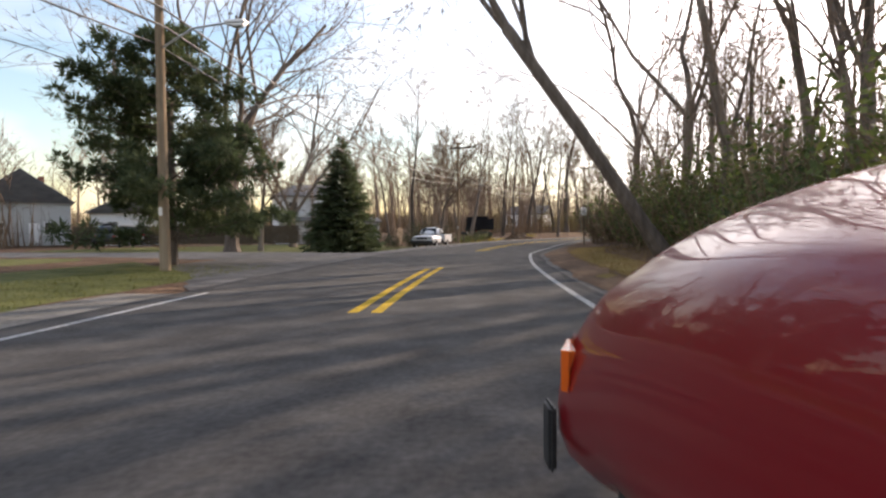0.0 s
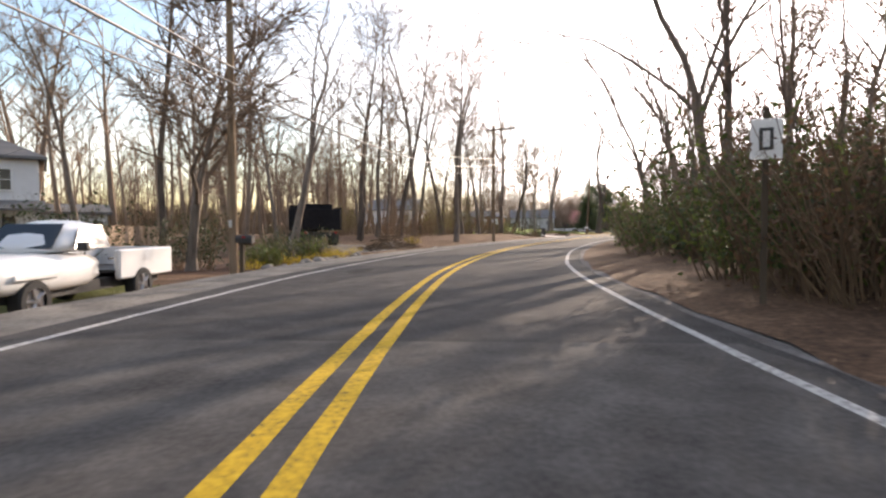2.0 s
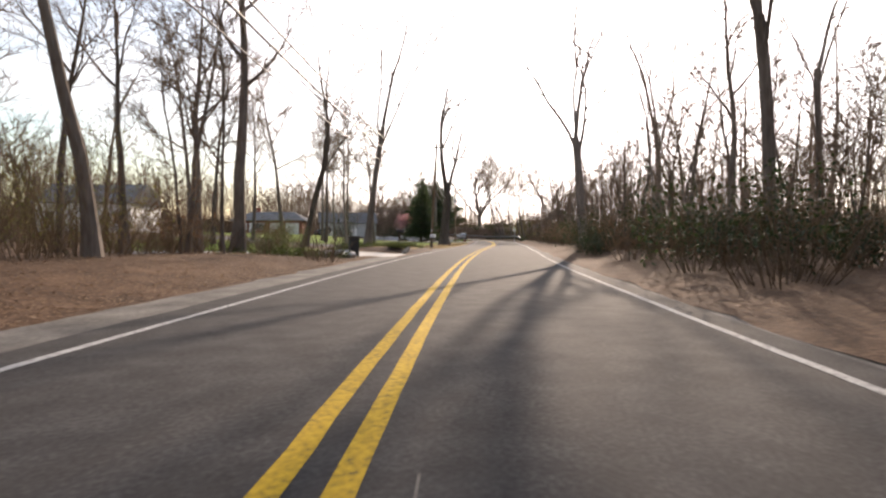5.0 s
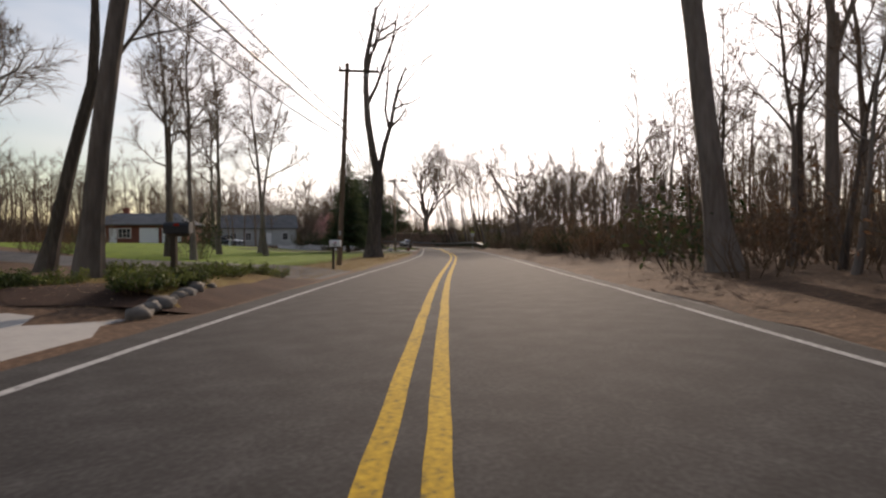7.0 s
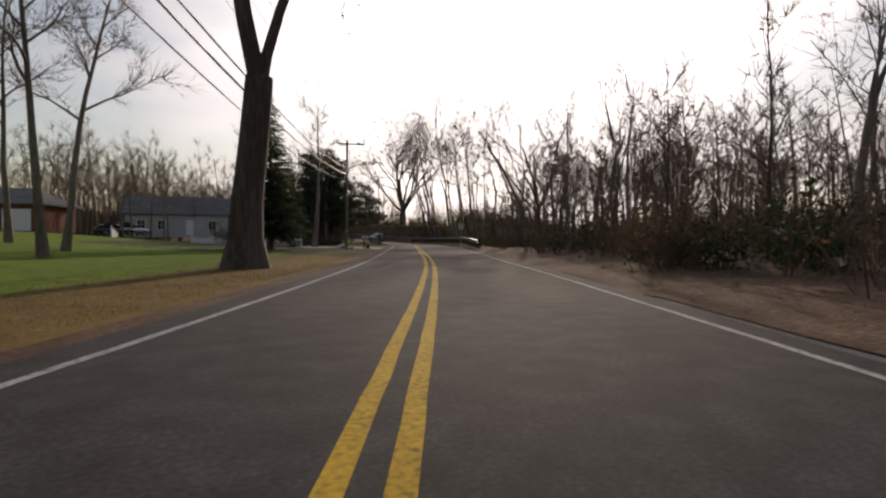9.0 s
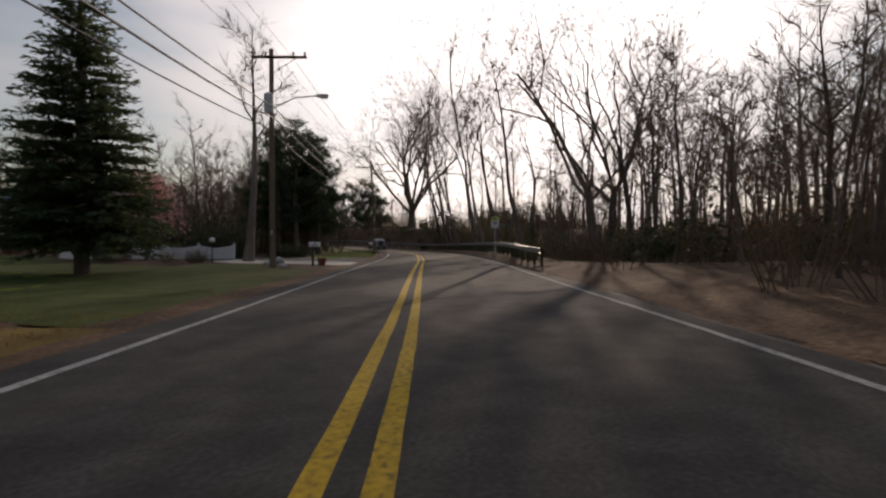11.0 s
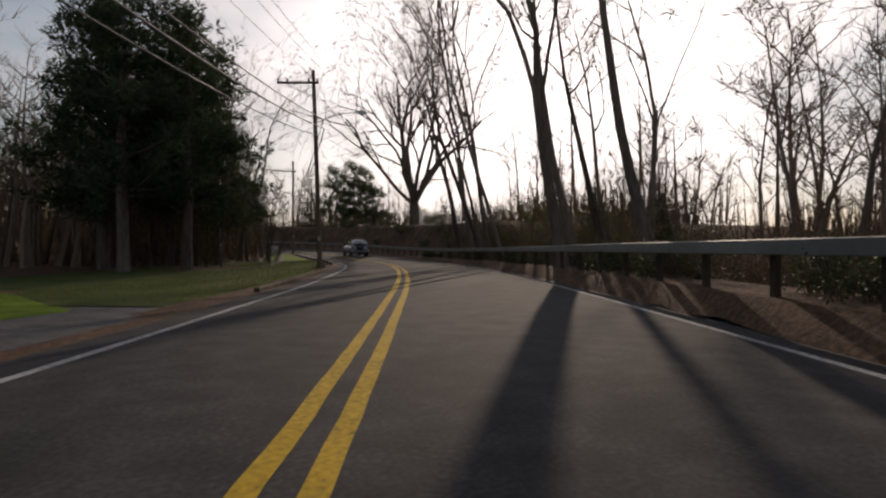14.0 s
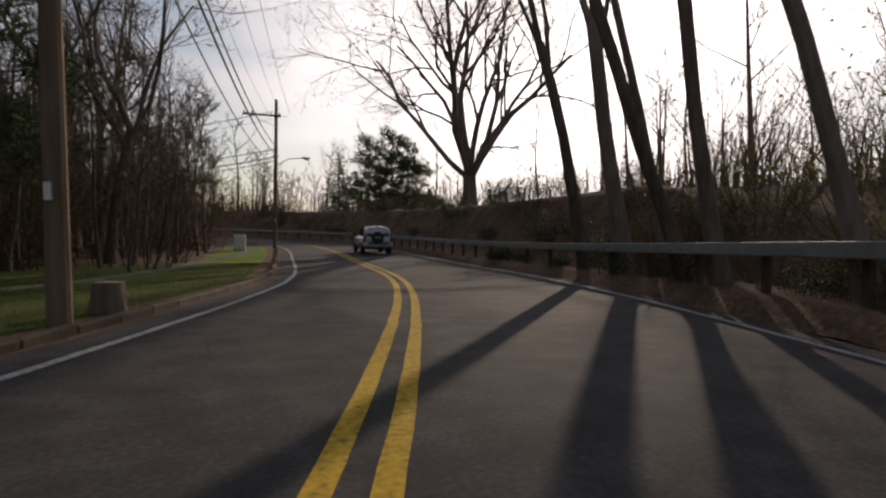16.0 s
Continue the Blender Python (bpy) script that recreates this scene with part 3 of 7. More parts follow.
BRUSH = mat("brush_stem", [(0.115, 0.080, 0.052), (0.21, 0.15, 0.097)], 4, 0.95, 0.0, per_object=0.4, island=0.2)
LEAF_GREEN = mat("shrub_leaf", [(0.042, 0.060, 0.016), (0.080, 0.108, 0.028), (0.15, 0.175, 0.045)], 2, 0.7, 0.0, per_object=0.25, island=0.35)
LEAF_BUD = mat("bud_leaf", [(0.16, 0.16, 0.04), (0.26, 0.25, 0.07)], 2, 0.7, 0.0, per_object=0.2, island=0.3)
LEAF_DARK = mat("dark_leaf", [(0.022, 0.034, 0.012), (0.045, 0.068, 0.022)], 2, 0.6, 0.0, per_object=0.2, island=0.3)
LEAF_BROWN = mat("fallen_leaf", [(0.10, 0.055, 0.03), (0.22, 0.135, 0.075), (0.36, 0.25, 0.15)], 2, 0.85, 0.0, island=0.5)
LEAF_RUST = mat("rust_leaf", [(0.11, 0.06, 0.035), (0.20, 0.12, 0.07)], 2, 0.85, 0.0, per_object=0.2, island=0.3)
DRY_BLADE = mat("dry_blade", [(0.16, 0.10, 0.03), (0.27, 0.185, 0.06)], 3, 0.9, 0.0, island=0.5)
GREEN_BLADE = mat("green_blade", [(0.07, 0.115, 0.008), (0.15, 0.21, 0.02)], 3, 0.9, 0.0, island=0.5)
DULL_BLADE = mat("dull_blade", [(0.08, 0.09, 0.025), (0.16, 0.16, 0.05)], 3, 0.9, 0.0, island=0.5)
FLOWER = mat("yellow_blossom", [(0.50, 0.36, 0.02), (0.70, 0.55, 0.04)], 2, 0.7, 0.0, island=0.3)
PINK = mat("pink_blossom", [(0.62, 0.28, 0.27), (0.85, 0.52, 0.48)], 2, 0.7, 0.0, island=0.4)
SIDING = mat("white_siding", [(0.66, 0.67, 0.68), (0.76, 0.76, 0.76)], 3, 0.7, 0.15)
GREY_SIDING = mat("grey_siding", [(0.36, 0.37, 0.36), (0.45, 0.46, 0.45)], 3, 0.75, 0.15)
ROOFING = mat("shingles", [(0.12, 0.12, 0.12), (0.21, 0.205, 0.20)], 10, 0.9, 0.5, stretch=(1, 1, 3))
BRICK = mat("brick_red", [(0.16, 0.060, 0.045), (0.27, 0.11, 0.08)], 14, 0.9, 0.5, per_object=0.2)
TRIM = plain("white_trim", (0.75, 0.75, 0.74), 0.55)
VINYL = mat("white_vinyl", [(0.62, 0.63, 0.65), (0.74, 0.74, 0.75)], 2, 0.55, 0.0)
GLASS = plain("window_glass", (0.035, 0.04, 0.045), 0.06)
CAR_GLASS = plain("car_glass", (0.02, 0.024, 0.026), 0.05)
RUBBER = plain("tyre_rubber", (0.018, 0.018, 0.018), 0.85)
BLACK_PLASTIC = plain("black_plastic", (0.02, 0.02, 0.021), 0.55)
CHROME = plain("chrome", (0.65, 0.65, 0.66), 0.15, 1.0)
RIM_METAL = plain("rim_alloy", (0.42, 0.42, 0.43), 0.3, 0.9)
RED_PAINT = plain("red_car_paint", (0.19, 0.004, 0.008), 0.4, 0.0, 0.6)
RED_PAINT.node_tree.nodes["Principled BSDF"].inputs["Specular IOR Level"].default_value = 0.2
WORN = mat("worn_asphalt", [(0.060, 0.058, 0.056), (0.105, 0.10, 0.096), (0.17, 0.165, 0.158)], 16, 0.92, 0.5, bump_scale=120, dist=0.008)
PALE_ASPHALT = mat("pale_asphalt", [(0.038, 0.036, 0.035), (0.068, 0.065, 0.062), (0.105, 0.10, 0.095)], 20, 0.92, 0.5, coarse=0.6, bump_scale=120, dist=0.008)
WHITE_PAINT = plain("white_car_paint", (0.72, 0.72, 0.71), 0.35, 0.0, 0.6)
SILVER_PAINT = plain("silver_car_paint", (0.42, 0.44, 0.46), 0.35, 0.5, 0.7)
DARK_PAINT = plain("dark_car_paint", (0.02, 0.03, 0.035), 0.35, 0.0, 0.7)
NAVY_STEEL = mat("dark_painted_steel", [(0.010, 0.010, 0.012), (0.024, 0.022, 0.024)], 5, 0.9, 0.1)
RED_LENS = plain("red_lens", (0.35, 0.012, 0.01), 0.2, 0, 0.8)
AMBER = plain("amber_lens", (0.75, 0.13, 0.012), 0.18, 0, 0.9)
CLEAR_LENS = plain("clear_lens", (0.55, 0.56, 0.57), 0.1, 0.3, 0.9)
STONE = mat("field_stone", [(0.15, 0.135, 0.12), (0.27, 0.25, 0.22)], 7, 0.9, 0.5, per_object=0.3)
PALE_STONE = mat("pale_stone", [(0.42, 0.39, 0.36), (0.58, 0.55, 0.51)], 6, 0.85, 0.4, per_object=0.2)
SIGN_WHITE = plain("sign_white", (0.70, 0.70, 0.68), 0.5)
SIGN_LIME = plain("sign_lime", (0.48, 0.62, 0.03), 0.45)
SIGN_BLACK = plain("sign_black", (0.02, 0.02, 0.02), 0.5)
RED_CLAY = mat("red_clay", [(0.22, 0.05, 0.035), (0.33, 0.09, 0.06)], 5, 0.7, 0.2)
BIN_PLASTIC = plain("bin_plastic", (0.018, 0.019, 0.022), 0.5)
MULCH = mat("mulch", [(0.035, 0.02, 0.014), (0.09, 0.05, 0.035)], 14, 0.95, 0.9, bump_scale=40)
GLOBE = plain("opal_glass", (0.8, 0.8, 0.78), 0.3)
for leafy in (LEAF_GREEN, LEAF_BUD, LEAF_DARK, LEAF_RUST, FLOWER, PINK, NEEDLE, LEAF_BROWN, DRY_BLADE, GREEN_BLADE, DULL_BLADE):
    let_through(leafy, 0.4)
# ---- verges, lawns and drives ----
def area(name, corners, material, lift, label, category, cell=1.5):
    """A patch of ground between four corners given as (s, lat), lying on the ground's own height."""
    (sa, la), (sb, lb), (sc, lc), (sd, ld) = corners
    n = max(2, int(max(abs(sb - sa), abs(sc - sd)) / cell))
    m = max(2, int(max(abs(ld - la), abs(lc - lb)) / cell))
    verts, faces = [], []
    for i in range(n + 1):
        u = i / n
        for j in range(m + 1):
            v = j / m
            s = (sa * (1 - u) + sb * u) * (1 - v) + (sd * (1 - u) + sc * u) * v
            lat = (la * (1 - u) + lb * u) * (1 - v) + (ld * (1 - u) + lc * u) * v
            if j in (0, m) or i in (0, n):
                s += 0.12 * noise.noise((s * 1.7, lat * 1.3, 2.0))
                lat += 0.12 * noise.noise((s * 1.1, lat * 1.9, 7.0))
            x, y = at(s, lat)
            z = rise(s, lat) + 0.10 * noise.noise((x * 0.12, y * 0.12, 0)) * ease((abs(lat) - 5) / 6)
            if j in (0, m) or i in (0, n):
                z -= 0.024 + lift                       # edges sink into their neighbours
            verts.append((x, y, z + lift))
    for i in range(n):
        for j in range(m):
            a = i * (m + 1) + j
            faces.append((a, a + 1, a + m + 2, a + m + 1))
    return tagged(new(name, mesh_of(name, verts, faces, material, True)), label, category, kind="structure")


def left(o):
    return lambda s: edge(LEFT_EDGE, s) - o


def right(o):
    return lambda s: edge(RIGHT_EDGE, s) + o


# sandy shoulders beside the asphalt
strip("shoulder", 60, 131, left(1.7), left(0.4), GRAVEL, -0.012, "sandy gravel shoulder beside asphalt", "shoulder", ragged=0.2)
strip("shoulder", 148, 222, left(1.9), left(0.4), GRAVEL, -0.012, "sandy gravel shoulder beside asphalt", "shoulder", ragged=0.25)
strip("shoulder", 60, 470, right(0.3), right(1.3), WORN, -0.012, "gritty worn shoulder beside asphalt", "shoulder", ragged=0.25)
strip("verge", 292, 470, right(0.42), right(6.5), LITTER, -0.004, "dark leafy road edge under the guardrail", "verge", ragged=0.1, follow=True, across=16)
strip("verge", 60, 470, right(0.6), right(5.0), LITTER, 0.004, "leaf-strewn verge of the woods", "verge", ragged=0.2, follow=True, across=5)
strip("verge", 128, 152, right(1.3), right(3.4), DRY_GRASS, 0.012, "rough dull verge grass", "verge", ragged=0.5, follow=True, across=5)
strip("shoulder", 222, 470, left(1.4), left(0.4), LITTER, -0.010, "dark gritty road edge", "shoulder", ragged=0.1)
strip("verge", 176, 222, left(4.5), left(1.5), LITTER, 0.006, "bank of brown fallen leaves", "verge", ragged=0.3, follow=True, across=5)
strip("verge", 228, 236, left(5.0), left(0.62), MULCH, 0.010, "mulched front of a raised planting bed", "verge", ragged=0.15, follow=True, across=4)
strip("verge", 241.5, 277, lambda s: max(left(5.0)(s), -3.7 - (s - 241.5) / 1.35), left(0.62), DRY_GRASS, 0.010, "dry grass verge with fallen leaves", "verge", ragged=0.15, follow=True, across=5)
# the pine grove's shade on this lawn is painted in by the darker green
strip("lawn", 314.5, 352, left(12), left(1.0), SHADED_LAWN, 0.012, "green roadside lawn with shade in its colour", "lawn", ragged=0.15, follow=True, across=7)
# junction on the left
strip("road_surface", 96, 158, left(0.3), right(0.3), PALE_ASPHALT, 0.0035, "paler worn asphalt at the junction", "road surface", ragged=0.35, across=4)
strip("footpath", 331, 368, lambda s: -9.2 + (s - 331) * 0.11, lambda s: -8.3 + (s - 331) * 0.11, WORN, 0.03, "narrow worn footpath across the lawn", "footpath", ragged=0.12, follow=True, across=2)
area("side_road", [(130.5, -3.2), (154, -3.2), (151.5, -9.5), (139, -9.5)], WORN, -0.004, "worn asphalt mouth of side street", "road")
area("side_road", [(140.5, -3.4), (150.5, -3.4), (157, -54), (149.5, -54)], WORN, -0.002, "worn asphalt side street", "road")
area("lawn", [(112, -5.0), (135, -5.0), (140.3, -11.5), (112, -12.5)], DULL_LAWN, 0.012, "dull green grass island by the junction", "lawn")
area("lawn", [(112, -13), (142, -14), (149, -60), (112, -60)], DULL_LAWN, 0.012, "dull spring lawn with bare patches", "lawn")
area("lawn", [(150.5, -6.2), (166, -6.0), (172, -26), (156, -40)], DULL_LAWN, 0.014, "dull green front lawn beside the road", "lawn")
area("driveway", [(221.6, -3.4), (227.2, -3.4), (232, -24), (225, -24)], CONCRETE, 0.016, "pale concrete driveway", "driveway")
area("driveway", [(235.3, -3.2), (241.6, -3.2), (251.5, -11), (243, -11)], WORN, 0.018, "cracked grey asphalt driveway", "driveway")
area("driveway", [(243, -10.9), (251.5, -10.9), (254, -32), (247, -32)], WORN, 0.016, "cracked grey asphalt driveway", "driveway")
area("planting_bed", [(228.3, -4.0), (235.6, -3.8), (240, -10), (231.5, -10.5)], DRY_GRASS, 0.03, "dry grassy bed between drives", "planting bed", cell=0.8)
area("lawn", [(228, -7.5), (236, -7.5), (246, -30), (232, -30)], LAWN, 0.014, "green mown lawn", "lawn")
area("lawn", [(247.5, -7.4), (286, -7.6), (330, -48), (264, -48)], LAWN, 0.014, "wide green mown lawn", "lawn")
# darker green stands in for the shade of the spruce
area("lawn", [(276.5, -3.5), (299, -3.5), (306, -26), (284, -26)], SHADED_LAWN, 0.016, "green lawn darkened to stand in for shade", "lawn")
area("garden_bed", [(297, -11), (305, -11.5), (306.5, -21), (297, -19)], MULCH, 0.034, "dark mulched bed before white fence", "planting bed", cell=0.8)
area("planting_bed", [(292, -3.8), (298.5, -3.6), (299.5, -7.4), (293.5, -7.6)], MULCH, 0.030, "mulched roadside planting bed", "planting bed", cell=0.8)
area("driveway", [(304.6, -3.1), (314.0, -3.1), (322, -22), (313, -22)], WORN, 0.014, "dark worn asphalt driveway", "driveway")
area("lawn", [(310.4, -5.2), (313.6, -4.6), (317.5, -9.0), (314.0, -9.0)], LAWN, 0.03, "small grass island between drives", "lawn", cell=0.7)
area("driveway", [(298.0, -3.1), (303.6, -3.1), (312, -14), (306, -14)], CONCRETE, 0.018, "pale concrete drive apron", "driveway")
area("garden_bed", [(169.5, -6.2), (178, -5.8), (179, -11), (169, -12)], MULCH, 0.03, "mulched rock garden bed", "planting bed", cell=0.8)
area("driveway", [(178.2, -4.4), (182.8, -4.4), (186.5, -16), (181, -16)], GRAVEL, 0.02, "sandy gravel drive", "driveway")


# ---- scattered leaves and grass ----
def scatter(name, count, s0, s1, l0, l1, maker, material, label, category, lift=0.02, seed=3, skew=1.0):
    r = random.Random(seed)
    t = Tubes()
    for _ in range(count):
        s, lat = r.uniform(s0, s1), l0 + (l1 - l0) * r.random() ** skew
        x, y = at(s, lat)
        z = rise(s, lat) + 0.10 * noise.noise((x * 0.12, y * 0.12, 0)) * ease((abs(lat) - 5) / 6)
        maker(t, r, Vector((x, y, z + lift)))
    tagged(new(name, t.mesh(name, material)), label, category, kind="stuff")


def one_leaf(t, r, p):
    w, k = r.random() * 6.28, r.uniform(0.04, 0.075)
    d = Vector((math.cos(w), math.sin(w), r.uniform(-0.1, 0.3)))
    t.leaf(p, d * k, Vector((-d.y, d.x, r.uniform(-0.3, 0.3))) * k * 0.5)


def one_blade(t, r, p):
    h = r.uniform(0.03, 0.09)
    w = r.random() * 6.28
    t.leaf(p - Vector((0, 0, 0.02)), Vector((r.gauss(0, 0.04), r.gauss(0, 0.04), h)), Vector((math.cos(w), math.sin(w), 0)) * 0.008)


scatter("fallen_leaves", 26000, 177, 222, -4.6, -10, one_leaf, LEAF_BROWN, "brown fallen leaves on the bank", "leaves", skew=1.4)
scatter("fallen_leaves", 6000, 227, 262, -3.9, -7.6, one_leaf, LEAF_BROWN, "brown fallen leaves on the verge", "leaves", seed=4)
scatter("fallen_leaves", 9000, 150, 300, 5.0, 10, one_leaf, LEAF_BROWN, "brown fallen leaves under the trees", "leaves", seed=5)
scatter("grass", 12000, 229, 278, -3.9, -9, one_blade, DRY_BLADE, "tufts of dry verge grass", "grass", seed=6, skew=1.3)
scatter("grass", 14000, 315, 350, -3.9, -9, one_blade, GREEN_BLADE, "blades of green lawn grass", "grass", seed=7, skew=1.3)
scatter("grass", 6000, 150, 166, -5.8, -10, one_blade, DULL_BLADE, "blades of green lawn grass", "grass", seed=8)
scatter("grass", 5000, 126, 138, -4.9, -8.6, one_blade, DULL_BLADE, "blades of green island grass", "grass", seed=9)
scatter("grass", 7000, 128, 152, 4.0, 6.8, one_blade, DRY_BLADE, "rough verge grass", "grass", seed=10)


# ---- shrubs and brush ----
def grow_brush(seed, height, width, stems, leaves, leaf_size, leaf_material, fork=3, stem_material=None, arch=0.5):
    """A many-stemmed shrub; returns the meshes of stems and leaves (or None)."""
    r = random.Random(seed)
    wood, crown = Tubes(), Tubes()
    for _ in range(stems):
        w, q = r.random() * 6.283, r.random() ** 0.5
        p = Vector((math.cos(w), math.sin(w), 0)) * q * width * 0.28
        d = Vector((math.cos(w) * q * arch, math.sin(w) * q * arch, 1)).normalized()
        ln = height * r.uniform(0.6, 1.1)
        pts = [p - Vector((0, 0, 0.1))]
        for k in range(4):
            d = (d + Vector((r.gauss(0, 0.16), r.gauss(0, 0.16), -0.05 * arch))).normalized()
            pts.append(pts[-1] + d * ln / 4)
        r0 = r.uniform(0.010, 0.022)
        wood.tube(pts[::2], [r0, r0 * 0.7, 0.004], 3)
        for _f in range(fork):
            k = r.randrange(1, 4)
            d2 = (pts[k + 1] - pts[k]).normalized() + Vector((r.gauss(0, 0.6), r.gauss(0, 0.6), r.gauss(0.2, 0.3)))
            q1 = pts[k] + d2.normalized() * ln * r.uniform(0.2, 0.4)
            q2 = q1 + (d2 + Vector((r.gauss(0, 0.5), r.gauss(0, 0.5), 0.1))).normalized() * ln * 0.15
            sd = d2.cross(Vector((r.gauss(0, 1), r.gauss(0, 1), 0.3))).normalized() * r0 * 0.55
            n0 = len(wood.v)
            wood.v += [pts[k] - sd, pts[k] + sd, q1, q1 - sd * 0.6, q1 + sd * 0.6, q2]
            wood.f += [(n0, n0 + 1, n0 + 2), (n0 + 3, n0 + 4, n0 + 5)]
            pts.append(q1) if _f == 0 else None
        for _l in range(leaves):
            k = r.randrange(1, 4)
            o = pts[k].lerp(pts[k + 1], r.random()) + Vector((r.gauss(0, 1), r.gauss(0, 1), r.gauss(0, 0.8))) * 0.10 * height
            v = Vector((r.gauss(0, 1), r.gauss(0, 1), r.gauss(0.2, 0.8))).normalized()
            size = leaf_size * r.uniform(0.6, 1.3)
            if o.z > 0.02:
                crown.leaf(o, v * size, v.cross(Vector((r.gauss(0, 1), r.gauss(0, 1), 1))).normalized() * size * 0.4)
    return wood.mesh("branchwork", stem_material or BRUSH), (crown.mesh("foliage", leaf_material) if leaves else None)


BARE_BRUSH = [grow_brush(70 + i, h, w, 26, 0, 0, None, 4) for i, (h, w) in enumerate([(2.2, 2.6), (1.5, 2.4), (3.0, 2.4)])]
RUST_BRUSH = [grow_brush(80 + i, h, w, 24, 32, 0.088, LEAF_RUST, 4) for i, (h, w) in enumerate([(2.0, 2.4), (2.8, 2.6)])]
GREEN_BRUSH = [grow_brush(90 + i, h, w, 28, 36, 0.137, LEAF_GREEN, 3) for i, (h, w) in enumerate([(2.2, 2.6), (3.2, 3.0), (1.3, 2.2)])]
DARK_BRUSH = [grow_brush(100 + i, h, w, 28, 32, 0.143, LEAF_DARK, 3) for i, (h, w) in enumerate([(1.6, 2.2), (2.6, 2.6)])]
LITE_BARE = [grow_brush(120 + i, h, w, 15, 0, 0, None, 4) for i, (h, w) in enumerate([(2.2, 2.6), (1.5, 2.4), (3.0, 2.4)])]
LITE_RUST = [grow_brush(125 + i, h, w, 15, 22, 0.12, LEAF_RUST, 3) for i, (h, w) in enumerate([(2.0, 2.4), (2.8, 2.6)])]
LITE_DARK = [grow_brush(130 + i, h, w, 14, 30, 0.187, LEAF_DARK, 2) for i, (h, w) in enumerate([(1.6, 2.2), (2.6, 2.6)])]
BUD_BRUSH = [grow_brush(110, 4.2, 3.6, 36, 50, 0.07, LEAF_BUD, 5)]
IVY = [grow_brush(115, 0.7, 1.8, 26, 60, 0.10, LEAF_GREEN, 2, arch=1.2)]
FORSYTHIA = [grow_brush(118, 0.8, 1.0, 26, 40, 0.05, FLOWER, 3, arch=0.9)]


def shrub(meshes, x, y, z, size, label, category="shrub", group="", name="shrub", turn=0.0, squash=1.0):
    root = thing(name, pose(x, y, z, 0, 0, turn) @ Matrix.Diagonal((size, size, size * squash, 1)), label, category, group)
    part("branchwork", meshes[0], None, root)
    if meshes[1]:
        part("foliage", meshes[1], None, root)
    return root


def brush_mass(s0, s1, l0, l1, count, kinds, label, size=(0.7, 1.2)):
    """Tangled undergrowth in which no single shrub can be told apart."""
    items = []
    for _ in range(count):
        s, lat = rnd.uniform(s0, s1), rnd.uniform(l0, l1)
        x, y = at(s, lat)
        k = rnd.uniform(*size)
        m = pose(x, y, rise(s, lat) - 0.03, 0, 0, rnd.uniform(0, 360)) @ Matrix.Diagonal((k, k, k, 1))
        items += [(me, m) for me in kinds[rnd.randrange(len(kinds))] if me]
    merge(items, "undergrowth", label, "undergrowth")


def brush_band(s0, s1, l0, l1, count, kinds, label, group, size=(0.7, 1.2), skew=1.0, name="shrub", gap=0.0):
    spots, tries = [], 0
    while len(spots) < count and tries < count * 10:
        tries += 1
        s, lat = rnd.uniform(s0, s1), l0 + (l1 - l0) * rnd.random() ** skew
        x, y = at(s, lat)
        if gap and any((x - a) ** 2 + (y - b) ** 2 < gap * gap for a, b in spots):
            continue
        spots.append((x, y))
        shrub(kinds[rnd.randrange(len(kinds))], x, y, rise(s, lat) - 0.03, rnd.uniform(*size), label, "shrub", group, name, rnd.uniform(0, 360))


brush_band(126, 149, 6.6, 12, 40, GREEN_BRUSH, "leafy green roadside thicket shrub", "green thicket", (0.9, 1.35))
brush_band(124, 150, 10, 16, 10, DARK_BRUSH, "dark evergreen thicket shrub", "green thicket", (1.2, 1.7))
brush_band(149, 166, 5.6, 11, 36, RUST_BRUSH + DARK_BRUSH + RUST_BRUSH, "brown tangled thicket shrub", "brown thicket", (0.9, 1.45))
brush_band(160, 188, 5.4, 10, 34, GREEN_BRUSH + DARK_BRUSH + DARK_BRUSH, "dull green vine-covered thicket shrub", "vine thicket", (0.8, 1.2))
brush_band(176, 230, 5.9, 11, 58, BARE_BRUSH + RUST_BRUSH + DARK_BRUSH, "brown leafless undergrowth shrub", "undergrowth", (0.7, 1.1))
brush_mass(226, 300, 6.6, 12, 84, LITE_BARE + LITE_RUST + LITE_DARK, "dark tangled undergrowth under the trees", (0.8, 1.25))
brush_mass(150, 300, 11, 24, 80, LITE_BARE + LITE_RUST[:1] + LITE_DARK[:1], "brown tangled undergrowth deep under the trees", (1.0, 1.7))
brush_band(298, 346, 6.7, 9.5, 66, DARK_BRUSH + BARE_BRUSH + RUST_BRUSH, "dark undergrowth shrub behind the guardrail", "undergrowth", (0.5, 0.85))
# added dark scrub stands in for the shadow below the rail
brush_mass(297, 352, 5.5, 6.5, 130, LITE_DARK + LITE_DARK + LITE_BARE[1:2], "low dark scrub added as shade under the guardrail", (0.24, 0.40))
brush_band(340, 420, 7.3, 13, 64, DARK_BRUSH + RUST_BRUSH + DARK_BRUSH, "dark scrub on the embankment", "embankment scrub", (0.5, 0.85), name="scrub")
brush_mass(184, 222, -9, -22, 64, LITE_BARE + LITE_RUST + BUD_BRUSH, "brown leafless undergrowth under the trees", (0.7, 1.1))
brush_mass(336, 378, -10.5, -26, 56, LITE_BARE + LITE_RUST + BUD_BRUSH, "tan leafless undergrowth under the trees", (0.8, 1.4))
brush_band(160, 186, -14, -30, 16, BARE_BRUSH + BUD_BRUSH, "leafless garden thicket shrub", "garden thicket", (0.7, 1.2))
